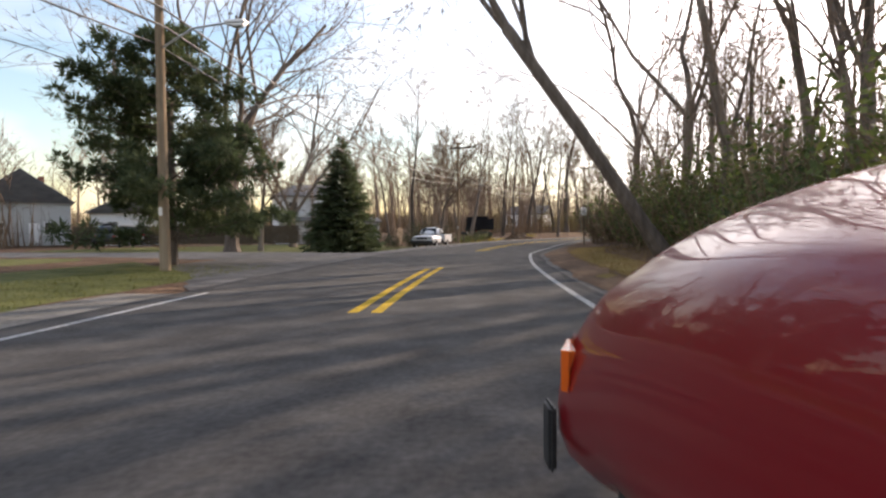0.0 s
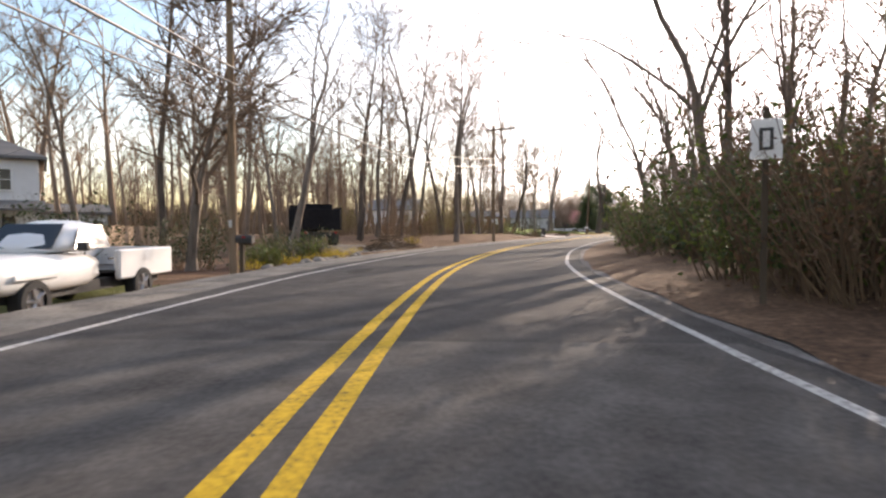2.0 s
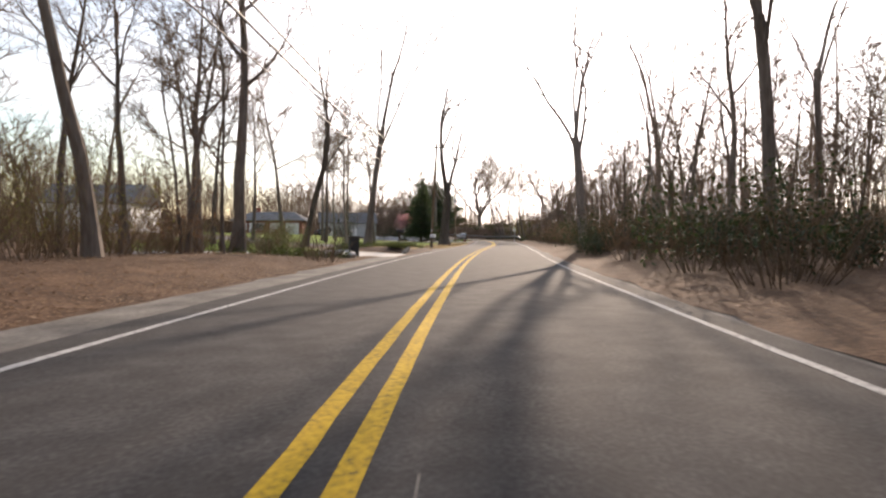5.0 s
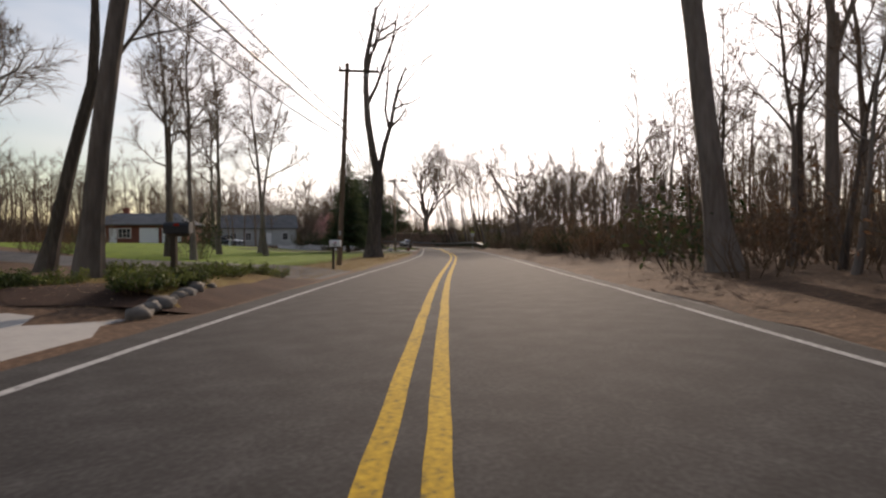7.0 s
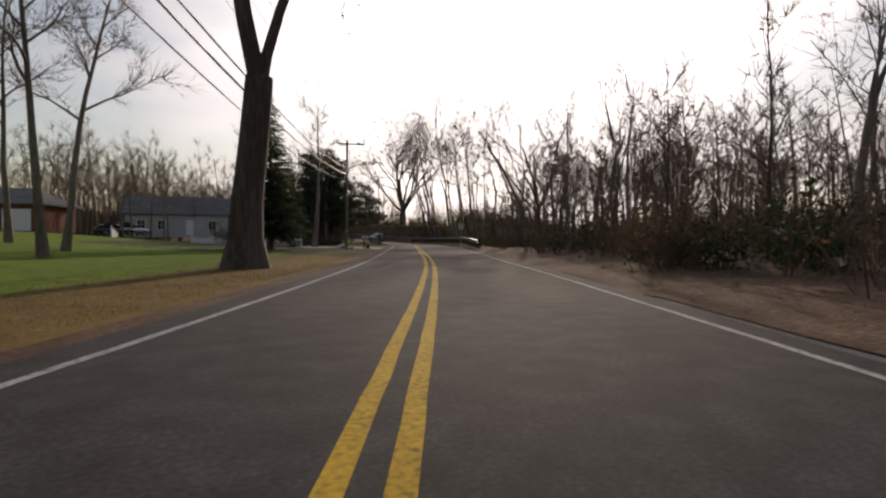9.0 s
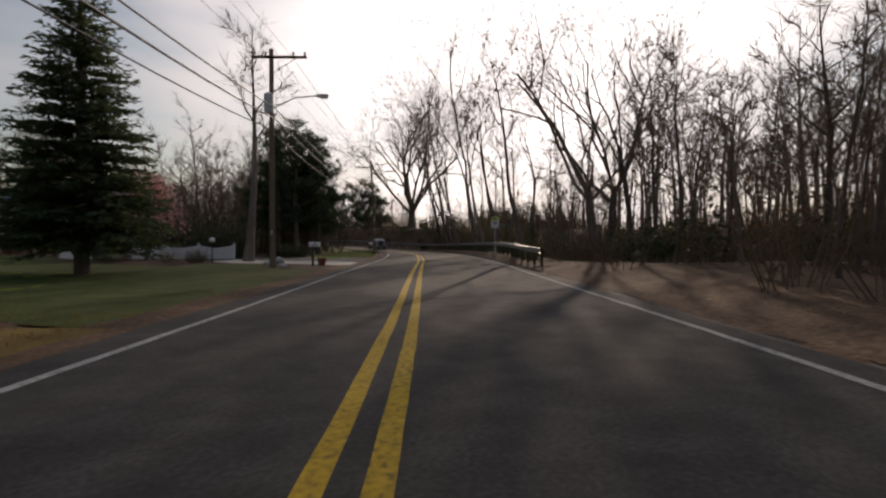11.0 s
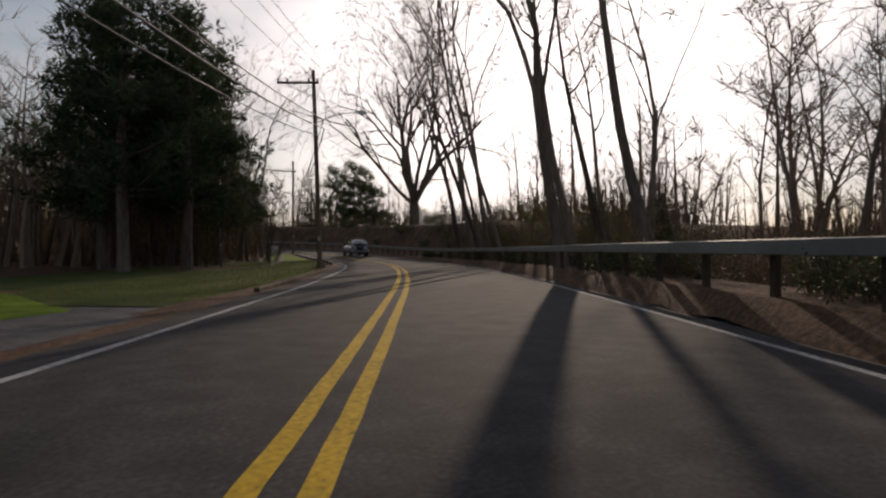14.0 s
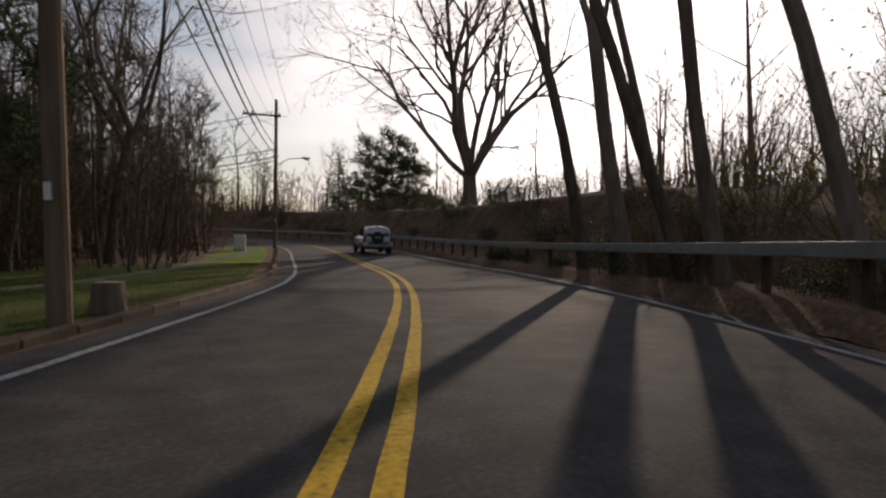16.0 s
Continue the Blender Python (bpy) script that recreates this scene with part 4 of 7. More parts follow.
brush_band(170.5, 178, -7.6, -11.5, 10, GREEN_BRUSH[2:] + DARK_BRUSH, "dark green rock garden shrub", "garden shrubs", (0.6, 0.95))
brush_band(170.5, 178, -6.4, -9, 7, FORSYTHIA, "yellow flowering rock garden plant", "garden flowers", (0.6, 0.9), name="flowering_plant")
brush_band(214, 221.0, -5.4, -10, 12, IVY + BARE_BRUSH[1:2], "green ivy clump on leafy bank", "ivy clumps", (0.7, 1.1), name="ivy")
brush_band(228.5, 235, -4.7, -9, 30, IVY, "low green ground cover in planting bed", "ground cover", (0.5, 0.8), name="ground_cover")
brush_band(231, 236, -13.5, -17, 8, GREEN_BRUSH, "olive green garden hedge shrub", "garden hedge", (0.6, 0.85))
brush_band(229, 236, -20, -30, 9, GREEN_BRUSH, "green garden hedge shrub", "garden hedge", (0.5, 0.8))
brush_band(252, 258, -23, -26, 4, DARK_BRUSH + RUST_BRUSH, "dark clipped lawn shrub", "lawn shrubs", (0.9, 1.2))
brush_band(311, 317, -13.5, -23, 26, DARK_BRUSH, "dark tall garden hedge shrub", "dark hedge", (1.0, 1.4))
brush_band(313.4, 315.4, -9.1, -11.7, 8, DARK_BRUSH[:1], "dark clipped box hedge shrub", "box hedge", (0.6, 0.75), name="hedge_shrub")
brush_band(163, 168, -8.5, -11, 4, DARK_BRUSH, "dark rounded front garden shrub", "front garden shrubs", (0.7, 0.9))
brush_band(176.6, 179.6, -6.6, -8.0, 2, FORSYTHIA, "yellow flowering potted plant", "garden flowers", (0.6, 0.7), name="flowering_plant")
x, y = at(186, -6.8)
shrub(FORSYTHIA[0], x, y, rise(186, -6.8), 0.8, "yellow flowering bush on the leafy bank", name="flowering_bush")
for s, lat, k in ((344, 12.5, 1.0), (347, 14, 1.25), (340, 15, 0.9), (334.5, 8.6, 1.1), (335.5, 10.5, 1.3), (337.5, 9.2, 1.0), (332.5, 11, 1.2), (338.5, 12.5, 1.3), (330, 13, 1.2), (342.5, 10.5, 0.9)):
    x, y = at(s, lat)
    shrub(BUD_BRUSH[0], x, y, rise(s, lat), k, "tall shrub with pale yellow-green buds", group="budding shrubs")

brush_mass(298, 346, 11, 26, 50, LITE_DARK + LITE_RUST + LITE_BARE, "dark tangled undergrowth beyond the guardrail", (0.7, 1.1))

x, y = at(256.5, -17)
shrub(DARK_BRUSH[1], x, y, rise(256.5, -17), 1.3, "large dark rounded bush on lawn")

strip("lawn", 352, 372, left(4.2), left(1.0), LAWN, 0.012, "narrow green verge before woods", "lawn", ragged=0.4, follow=True, across=4)
brush_mass(347, 376, -7.2, -15, 34, LITE_BARE + LITE_RUST, "brown leafless undergrowth at the woods' edge", (0.8, 1.3))

# ---- single trees ----
LAWN_LEAN = [grow_fork(207 + 5 * i, 19, q, 0.42, 3, 0.34, 0.10, 3, 4, 7, l) for i, (q, l) in enumerate(((0.21, 0.14), (0.26, 0.27)))]
RIGHT_BIG = grow_fork(208, 19, 0.31, 0.42, 4, 0.5, 0.14, 3, 4, 6, -0.14)
BIG = grow_fork(201, 19, 0.27, 0.30, 5, 0.72, 0.21, 3, 3, 8)
LEANER = grow_fork(203, 14, 0.17, 0.52, 4, 0.5, 0.16, 3, 4, 7, 0.60)
SPREAD = grow_fork(204, 15, 0.26, 0.18, 6, 0.62, 0.15, 3, 3, 8)
SLIM = [grow_bare(210 + i, 18.5, 0.20, 0.40, 11, 3.8, l, 6, 0.035, 7) for i, l in enumerate((0.03, -0.05, 0.09))]
OAK = grow_fork(220, 23, 0.75, 0.16, 9, 0.95, 0.17, 4, 4, 5)
BENT = [grow_fork(230 + i, 18, 0.23, 0.36, 4, 0.5, 0.18, 3, 4, 6, l) for i, l in enumerate((-0.22, -0.10, -0.3))]
GUARD = [grow_bare(260 + i, 19, 0.20, 0.52, 8, 4.6, l, 5, 0.05) for i, l in enumerate((-0.24, -0.12, -0.32))]
WIDE = [grow_fork(270 + i, 17, 0.33, 0.34, 5, 0.9, 0.16, 3, 4, 6, l) for i, l in enumerate((-0.18, 0.02))]
BEND = [grow_fork(280 + i, 20, q, b, 3, 0.4, 0.13, 3, 4, 6, l) for i, (q, b, l) in enumerate(((0.18, 0.36, -0.20), (0.21, 0.34, -0.13), (0.10, 0.5, -0.10), (0.14, 0.42, -0.32), (0.14, 0.46, -0.20), (0.11, 0.46, -0.24)))]
LOWCROWN = grow_bare(240, 6.5, 0.13, 0.25, 12, 3.0, 0.05, 6, 0.08, 7)


def tree_at(meshes, s, lat, label, size=1.0, turn=0.0, category="tree", group="", name="bare_tree", sink=0.05):
    x, y = at(s, lat)
    s2, l2 = road_coords(x, y)
    woods_spots.append((x, y))
    return plant(name, meshes, x, y, rise(s2, l2) - sink, turn, size, label, category, group)


tree_at(grow_pine(301, 10.8, 0.30, 0.10, 5.2, 80, 0.42, 76), 138.8, -9.0, "broad dark evergreen cedar beside the junction", 0.67, name="cedar_tree", category="cedar")
tree_at(grow_fork(205, 15.5, 0.34, 0.20, 6, 0.85, 0.17, 3, 4, 7, 0.05), 148.0, -12.6, "large leafless tree with low spreading limbs on lawn", 1.0, 160)
tree_at(LOWCROWN, 156.7, -17.3, "small round-headed leafless garden tree", 1.45, 30)
tree_at(SPREAD, 164.1, -20.2, "tall many-limbed leafless tree behind lawn", 1.15, 10)
tree_at(SPREAD, 164, -34, "tall many-limbed leafless tree behind houses", 1.0, 140)
tree_at(SPREAD, 139, -33, "leafless tree with pale twigs on lawn", 0.95, 80)
tree_at(SPREAD, 129, -21, "leafless tree with pale twigs on lawn", 1.0, 200)
tree_at(grow_spruce(302, 7.6, 4.8, 1.7, clump=1.6), 156.2, -10.7, "dark blue-green spruce on front lawn", name="spruce_tree", category="spruce")
tree_at(LOWCROWN, 170.4, -9.6, "small leafless street tree by utility pole", 1.45, 70)
tree_at(LEANER, 136.3, 6.1, "large leaning leafless tree over the road", 1.0, 165)
tree_at(BENT[1], 150, 9.5, "large crooked leafless tree in thicket", 1.0, -40)
tree_at(BENT[0], 160.5, 8.0, "large crooked leafless tree in thicket", 1.0, 20)
tree_at(BENT[1], 140, 12, "tall leafless tree behind green thicket", 1.0, 120)
tree_at(BENT[0], 179.8, 9.4, "thick-trunked leafless tree by the road", 1.0, -30)
tree_at(grow_fork(275, 16, 0.19, 0.36, 5, 0.75, 0.16, 3, 4, 7, -0.2), 198.0, 7.7, "leaning wide-crowned leafless tree over the road's edge", 1.0, -45)
tree_at(BIG, 203.0, 9.0, "tall spreading leafless tree beside the road", 0.85, -60)
tree_at(WOODS[3], 191.0, -5.6, "tall leafless tree on leafy bank", 0.95, 0)
tree_at(WOODS[1], 196.0, -10.9, "tall forked leafless tree on leafy bank", 1.0, 90)
tree_at(WOODS[3], 193.0, -12.6, "tall leafless tree on leafy bank", 1.05, 10)
tree_at(WOODS[0], 189.5, -12.2, "tall leafless tree on leafy bank", 1.0, 210)
tree_at(BENT[2], 180.2, -11.5, "leaning leafless tree behind rock garden", 0.85, 200)
tree_at(RIGHT_BIG, 234.3, 7.5, "thick-trunked tree beside the road", 1.0, -55)
tree_at(LAWN_LEAN[0], 231.5, -7.7, "leaning tall leafless tree in planting bed", 1.0, -60)
tree_at(LAWN_LEAN[1], 241.1, -16.0, "leaning thick leafless tree on lawn", 1.0, -60)
for s, lat, k, t in ((253.8, -16.0, 0, 0), (265.9, -19.2, 1, 40), (267.8, -15.9, 2, 80), (262.0, -21.3, 0, 120), (272.9, -18.0, 1, 160), (257.5, -19.5, 2, 200),
                     (247.1, -23.6, 0, 240), (240.0, -17.3, 1, 280), (238.5, -23, 2, 320), (234, -22, 1, 20), (278, -24, 0, 70)):
    tree_at(SLIM[k], s, lat, "slim tall leafless tree on mown lawn", 0.95 + 0.04 * (t % 3), t, group="lawn trees")
BT = grow_fork(206, 20, 0.53, 0.32, 2, 0.30, 0.10, 3, 4, 7, -0.02)
tree_at(BT, 262.7, -6.1, "massive forked tree on road verge", 1.0, 30)
tree_at(grow_spruce(303, 12.4, 5.8, 1.6, bare=0.09, clump=1.4), 290.0, -12.0, "large dark spruce behind verge", name="spruce_tree", category="spruce")
tree_at(grow_bare(209, 17, 0.29, 0.5, 7, 3.6, 0.10, 5, 0.03), 306.9, -11.3, "dark tall tree beside white fence", 1.0, -40)
PINES = [grow_pine(310 + i, 14.5, 0.26, b, 3.8, 26, 0.5, 62) for i, b in enumerate((0.22, 0.16))]
for i, (s, lat, k) in enumerate(((330.5, -12.2, 0.95), (334, -14.5, 0.95), (333, -10.2, 0.85), (336.5, -11.2, 0.95), (340.5, -13, 0.95), (342.5, -10.6, 0.85), (338, -15.5, 0.95))):
    tree_at(PINES[i % 2], s, lat, "tall dark pine in a grove", k, 47 * i, "pine", "pine grove", "pine_tree")
tree_at(BENT[1], 352, -9.3, "forked leafless tree at woodland edge", 0.8, 15)
tree_at(WIDE[0], 311.9, 13.6, "large spreading leafless tree behind guardrail", 1.0, -40)
tree_at(WIDE[1], 313.3, 15.1, "large spreading leafless tree behind guardrail", 1.0, 60)
tree_at(GUARD[0], 306.2, 6.9, "leaning leafless tree behind guardrail", 0.9, -48, group="guardrail trees")
for s, lat, k, t in ((320.0, 7.6, 1, -45), (325.5, 7.1, 1, -48), (329, 10.0, 2, -40), (333, 12, 0, -55)):
    tree_at(GUARD[k], s, lat, "leafless roadside tree behind guardrail", 0.95, t, group="guardrail trees")
tree_at(BEND[1], 324.4, 6.0, "thick pale-topped leafless tree behind guardrail", 1.0, -48, group="guardrail trees")
for s, lat, k, t in ((344.0, 6.15, 0, -48), (342.0, 6.15, 1, -44), (340.3, 6.3, 2, -48), (339.1, 6.15, 3, -52), (338.2, 6.25, 4, -48), (334.7, 6.15, 5, -46)):
    x, y = at(s, lat)
    woods_spots.append((x, y))
    plant("bare_tree", BEND[k], x, y, rise(s, lat) - 0.1, t, 1.0, "thick leafless tree on the bend's bank", "tree", "bend trees")
plant("bare_tree", OAK, 131.5, 220.5, rise(*road_coords(131.5, 220.5)) - 0.1, 0, 1.0, "huge spreading leafless oak on the bank", "tree")
for x, y, h, w in ((116.6, 178.0, 5.6, 2.2), (113.8, 171.5, 4.6, 2.0)):
    plant("cedar_tree", grow_spruce(int(x), h, w, 1.1, 0.2), x, y, rise(*road_coords(x, y)) - 0.1, 0, 1.0, "narrow dark cedar behind guardrail", "cedar")
FARPINE = grow_pine(330, 13, 0.25, 0.2, 4.8, 24, 0.6, 44)
for x, y, k in ((133.0, 248, 1.0), (136.0, 247, 1.08), (139.5, 249, 1.05)):
    plant("pine_tree", FARPINE, x, y, 2.2, 60 * k, k, "tall pine on the hill", "pine", "hill pines")
plant("spruce_tree", grow_spruce(331, 12, 7, 1.0), 130.9, 254.2, 2.2, 0, 1.05, "spruce on the hill", "spruce")


def grow_weeping(seed, height, width, branches, blossoms):
    """A weeping cherry: short trunk, boughs that arch over and hang, thick with blossom."""
    r = random.Random(seed)
    wood, crown = Tubes(), Tubes()
    fork = Vector((0.05, 0, height * 0.38))
    wood.tube([Vector((0, 0, -0.2)), Vector((0.08, 0.03, height * 0.2)), fork], [0.15, 0.11, 0.10], 8)
    for _ in range(branches):
        w, out, top = r.random() * 6.283, width * 0.5 * r.uniform(0.25, 1.0), height * r.uniform(0.7, 1.0)
        h = Vector((math.cos(w), math.sin(w), 0))
        low = height * r.uniform(0.22, 0.5)
        pts = []
        for k in range(9):
            u = k / 8
            z = fork.z + (top - fork.z) * math.sin(min(1, u / 0.5) * 1.571) if u < 0.5 else top + (low - top) * ((u - 0.5) / 0.5) ** 1.5
            pts.append(fork + h * out * (u ** 0.7) + Vector((r.gauss(0, 0.05), r.gauss(0, 0.05), z - fork.z)))
        wood.tube(pts[::2], [0.04, 0.025, 0.014, 0.008, 0.003], 3)
        for _b in range(blossoms):
            k = min(7, int(r.uniform(1.5, 8)))
            o = pts[k].lerp(pts[k + 1], r.random()) + Vector((r.gauss(0, 0.09), r.gauss(0, 0.09), r.gauss(0, 0.09)))
            v = Vector((r.gauss(0, 1), r.gauss(0, 1), r.gauss(-0.4, 0.8))).normalized()
            size = r.uniform(0.06, 0.13)
            crown.leaf(o, v * size, v.cross(Vector((r.gauss(0, 1), r.gauss(0, 1), 1))).normalized() * size * 0.55)
    return wood.mesh("branchwork", BARK), crown.mesh("blossom", PINK)


x, y = at(304.8, -16.9)
cherry = thing("cherry_tree", pose(x, y, rise(304.8, -16.9) - 0.05), "pink weeping cherry in blossom before white fence", "cherry tree")
for piece, me in zip(("branchwork", "blossom"), grow_weeping(340, 5.5, 5.2, 90, 90)):
    part(piece, me, None, cherry)
brush_band(298, 304, -12, -18, 9, DARK_BRUSH[:1] + RUST_BRUSH[:1], "low dark shrub in mulched bed", "bed shrubs", (0.35, 0.55))


# ---- far woods ----
def far_woods():
    r, fine = random.Random(77), random.Random(78)
    t = Tubes()
    spots = []
    for s0, s1, l0, l1, n in ((100, 330, 34, 70, 280), (120, 240, -46, -110, 170), (236, 345, -58, -110, 130), (345, 470, -40, -90, 70), (330, 480, 24, 80, 150), (296, 345, 24, 60, 60)):
        for _ in range(n):
            s, lat = r.uniform(s0, s1), r.uniform(l0, l1)
            x, y = at(s, lat)
            s2, l2 = road_coords(x, y)
            if abs(l2) > min(abs(l0), abs(l1)) * 0.7 and abs(l2) > 16:
                spots.append((x, y, rise(s2, l2)))
    for _ in range(150):                                   # the wood behind the last bend and past the first one
        spots.append((r.uniform(60, 260), r.uniform(285, 330), 2.5))
    items = []
    for x, y, z in spots:
        k = r.uniform(0.75, 1.15)
        items.append((FAR_TREES[r.randrange(8)], pose(x, y, z - 0.1, 0, 0, r.uniform(0, 360)) @ Matrix.Diagonal((k, k, k * r.uniform(0.85, 1.1), 1))))
        base = Vector((x, y, z - 0.2))
        for _k in range(110):                             # understory
            o = base + Vector((r.gauss(0, 2.8), r.gauss(0, 2.8), 0.1))
            e = o + Vector((r.gauss(0, 0.8), r.gauss(0, 0.8), r.uniform(1.0, 6.2)))
            k3 = len(t.v)
            w = r.random() * 6.283
            sd = Vector((math.cos(w), math.sin(w), 0)) * r.uniform(0.035, 0.10)
            t.v += [o - sd, o + sd, e]
            t.f.append((k3, k3 + 1, k3 + 2))
            for _j in range(2):                           # side twigs break the outline
                q = o.lerp(e, fine.uniform(0.45, 0.9))
                d = Vector((fine.gauss(0, 0.5), fine.gauss(0, 0.5), fine.uniform(0.2, 0.9))) * fine.uniform(0.5, 1.1)
                a = Vector((sd.y, -sd.x, 0)).normalized() * fine.uniform(0.02, 0.05)
                k3 = len(t.v)
                t.v += [q - a, q + a, q + d]
                t.f.append((k3, k3 + 1, k3 + 2))
    items.append((t.mesh("understory", BRUSH), Matrix.Identity(4)))
    merge(items, "far_woods", "distant leafless woods with brown undergrowth", "woods")


far_woods()

# ---- the woods ----
WOOD_LABEL = "tall leafless woodland tree with grey-brown bark"
wood_band(118, 250, 8.5, 34, 140, WOODS, WOOD_LABEL, "woodland trees", skew=1.2)
wood_band(250, 300, 8.5, 34, 44, WOODS, WOOD_LABEL, "woodland trees", skew=1.2, size=(0.48, 0.72))
wood_band(118, 300, 7.5, 20, 120, SAPLINGS, "thin leafless sapling among woodland trees", "saplings", gap=1.0, category="sapling", name="sapling")
wood_band(186, 221, -8.5, -45, 56, WOODS, WOOD_LABEL, "woodland trees", skew=1.3)
wood_band(186, 221, -8.0, -30, 34, SAPLINGS, "thin leafless sapling among woodland trees", "saplings", gap=1.0, category="sapling", name="sapling")
wood_band(172, 186, -16, -45, 16, WOODS[:6], WOOD_LABEL, "woodland trees")
wood_band(340, 378, -12, -45, 60, WOODS, WOOD_LABEL, "woodland trees")
wood_band(336, 374, -9, -30, 120, SAPLINGS, "thin leafless sapling among woodland trees", "saplings", gap=0.9, category="sapling", name="sapling")
wood_band(346, 376, -6.8, -16, 60, SAPLINGS, "thin leafless sapling among woodland trees", "saplings", gap=0.7, category="sapling", name="sapling")
wood_band(347, 376, -8.0, -18, 20, WOODS, WOOD_LABEL, "woodland trees", gap=1.0, size=(0.6, 0.9))
wood_band(300, 338, 13, 34, 34, WOODS, WOOD_LABEL, "woodland trees")
wood_band(300, 340, 9, 24, 22, SAPLINGS, "thin leafless sapling among woodland trees", "saplings", gap=1.0, category="sapling", name="sapling")
wood_band(312, 335, -30, -50, 24, [SPREAD, BIG] + WOODS[5:], WOOD_LABEL, "woodland trees", size=(0.7, 0.95))
wood_band(245, 300, -52, -68, 26, [SPREAD, BIG] + WOODS[6:], WOOD_LABEL, "woodland trees", size=(0.55, 0.75))
merge(deep_woods, "deep_woods", "leafless trees deep in the woods", "woods")
# ---- poles and wires ----
def rod(p, q, r, r1=None, sides=8):
    bm = bmesh.new()
    cyl(bm, p, q, r, r1, sides)
    return bm


def utility_pole(s, lat, height, label, arm=0.0, arm_z=0.0, arm_shift=0.0, lamp=0.0, lamp_z=0.0, transformer=False, turn=None, lean=0.0, xy=None, z=None):
    x, y = xy or at(s, lat)
    z = rise(*road_coords(x, y)) if z is None else z
    root = thing("utility_pole", pose(x, y, z - 0.3, 0, lean, heading(s) if turn is None else turn), label, "utility pole", "utility poles")
    part("pole", rod((0, 0, 0), (0, 0, height + 0.3), 0.14, 0.10, 12), POLE_WOOD, root)
    if arm:
        bm = bmesh.new()
        box(bm, (arm, 0.10, 0.12), (arm_shift, -0.15, arm_z + 0.3), 0.012)
        beam = part("crossarm", bm, DARK_WOOD, root)
        for k in (-0.46, -0.25, 0.25, 0.46):
            bm = bmesh.new()
            c = (arm_shift + arm * k, -0.15, arm_z + 0.36)
            cyl(bm, c, (c[0], c[1], c[2] + 0.16), 0.035, 0.05, 8)
            cyl(bm, (c[0], c[1], c[2] + 0.10), (c[0], c[1], c[2] + 0.13), 0.065, 0.065, 8)
            part("insulator", bm, STONE, beam)
        part("brace", rod((arm_shift + arm * 0.3 * (1 if arm_shift >= 0 else -1), -0.15, arm_z + 0.25), (0, -0.12, arm_z - 0.45), 0.02), GALV, root)
    if lamp:
        bm = bmesh.new()
        pts = [(0.1, 0, lamp_z), (lamp * 0.5, 0, lamp_z + 0.45), (lamp, 0, lamp_z + 0.55)]
        cyl(bm, pts[0], pts[1], 0.03, 0.03, 8)
        cyl(bm, pts[1], pts[2], 0.03, 0.03, 8)
        a = part("lamp_arm", bm, GALV, root)
        bm = bmesh.new()
        box(bm, (0.62, 0.24, 0.13), (lamp + 0.25, 0, lamp_z + 0.55), 0.05, seg=2)
        part("lamp_head", bm, GALV, a, "grey cobra-head street lamp")
        bm = bmesh.new()
        box(bm, (0.34, 0.18, 0.06), (lamp + 0.30, 0, lamp_z + 0.46), 0.02)
        part("lens", bm, CLEAR_LENS, a)
    if transformer:
        bm = bmesh.new()
        cyl(bm, (-0.02, -0.36, height - 2.6), (-0.02, -0.36, height - 1.8), 0.22, 0.22, 14)
        cyl(bm, (-0.02, -0.36, height - 1.8), (-0.02, -0.36, height - 1.72), 0.22, 0.12, 14)
        part("transformer", bm, GALV, root)
    bm = bmesh.new()
    box(bm, (0.10, 0.03, 0.22), (0, -0.15, 1.9), 0.005)
    part("pole_plate", bm, GALV, root)
    return root


POLES = [(136.2, -7.4, 9.6), (169.3, -7.3, 9.0), (197.3, -4.6, 9.2), (246.9, -5.5, 9.9), (294.5, -6.4, 9.7), (334.9, -3.95, 10.6)]
utility_pole(136.2, -7.4, 9.6, "pale wooden utility pole with street lamp", lamp=1.9, lamp_z=6.3)
utility_pole(169.3, -7.3, 9.0, "brown wooden utility pole with crossarm", 2.4, 8.5, 0.5)
utility_pole(197.3, -4.6, 9.2, "brown wooden utility pole with crossarm", 2.4, 8.8, 0.6)
utility_pole(246.9, -5.5, 9.9, "dark wooden utility pole on verge", 2.0, 9.5, 0.6, lean=3)
utility_pole(294.5, -6.4, 9.7, "dark wooden utility pole with lamp and transformer", 2.4, 9.3, 0.4, 2.0, 7.4, True)
utility_pole(334.9, -3.95, 10.6, "wooden utility pole with crossarm and street lamp", 2.2, 9.9, -0.8, 2.2, 8.1, lean=-2)
P7 = (110.7, 212.7)
utility_pole(368, 0, 9.6, "wooden utility pole with offset crossarm", 2.4, 8.5, -0.9, 1.7, 5.6, xy=P7, z=0.75)


def cable(p, q, sag, r, label="sagging black overhead cable"):
    p, q = Vector(p), Vector(q)
    cu = bpy.data.curves.new("power_line", "CURVE")
    cu.dimensions, cu.bevel_depth, cu.bevel_resolution = "3D", r, 1
    sp = cu.splines.new("POLY")
    n = 18
    sp.points.add(n)
    for i in range(n + 1):
        f = i / n
        v = p.lerp(q, f) - Vector((0, 0, sag * 4 * f * (1 - f)))
        sp.points[i].co = (*v, 1)
    cu.materials.append(WIRE)
    tagged(new("power_line", cu), label, "power line", "power lines")


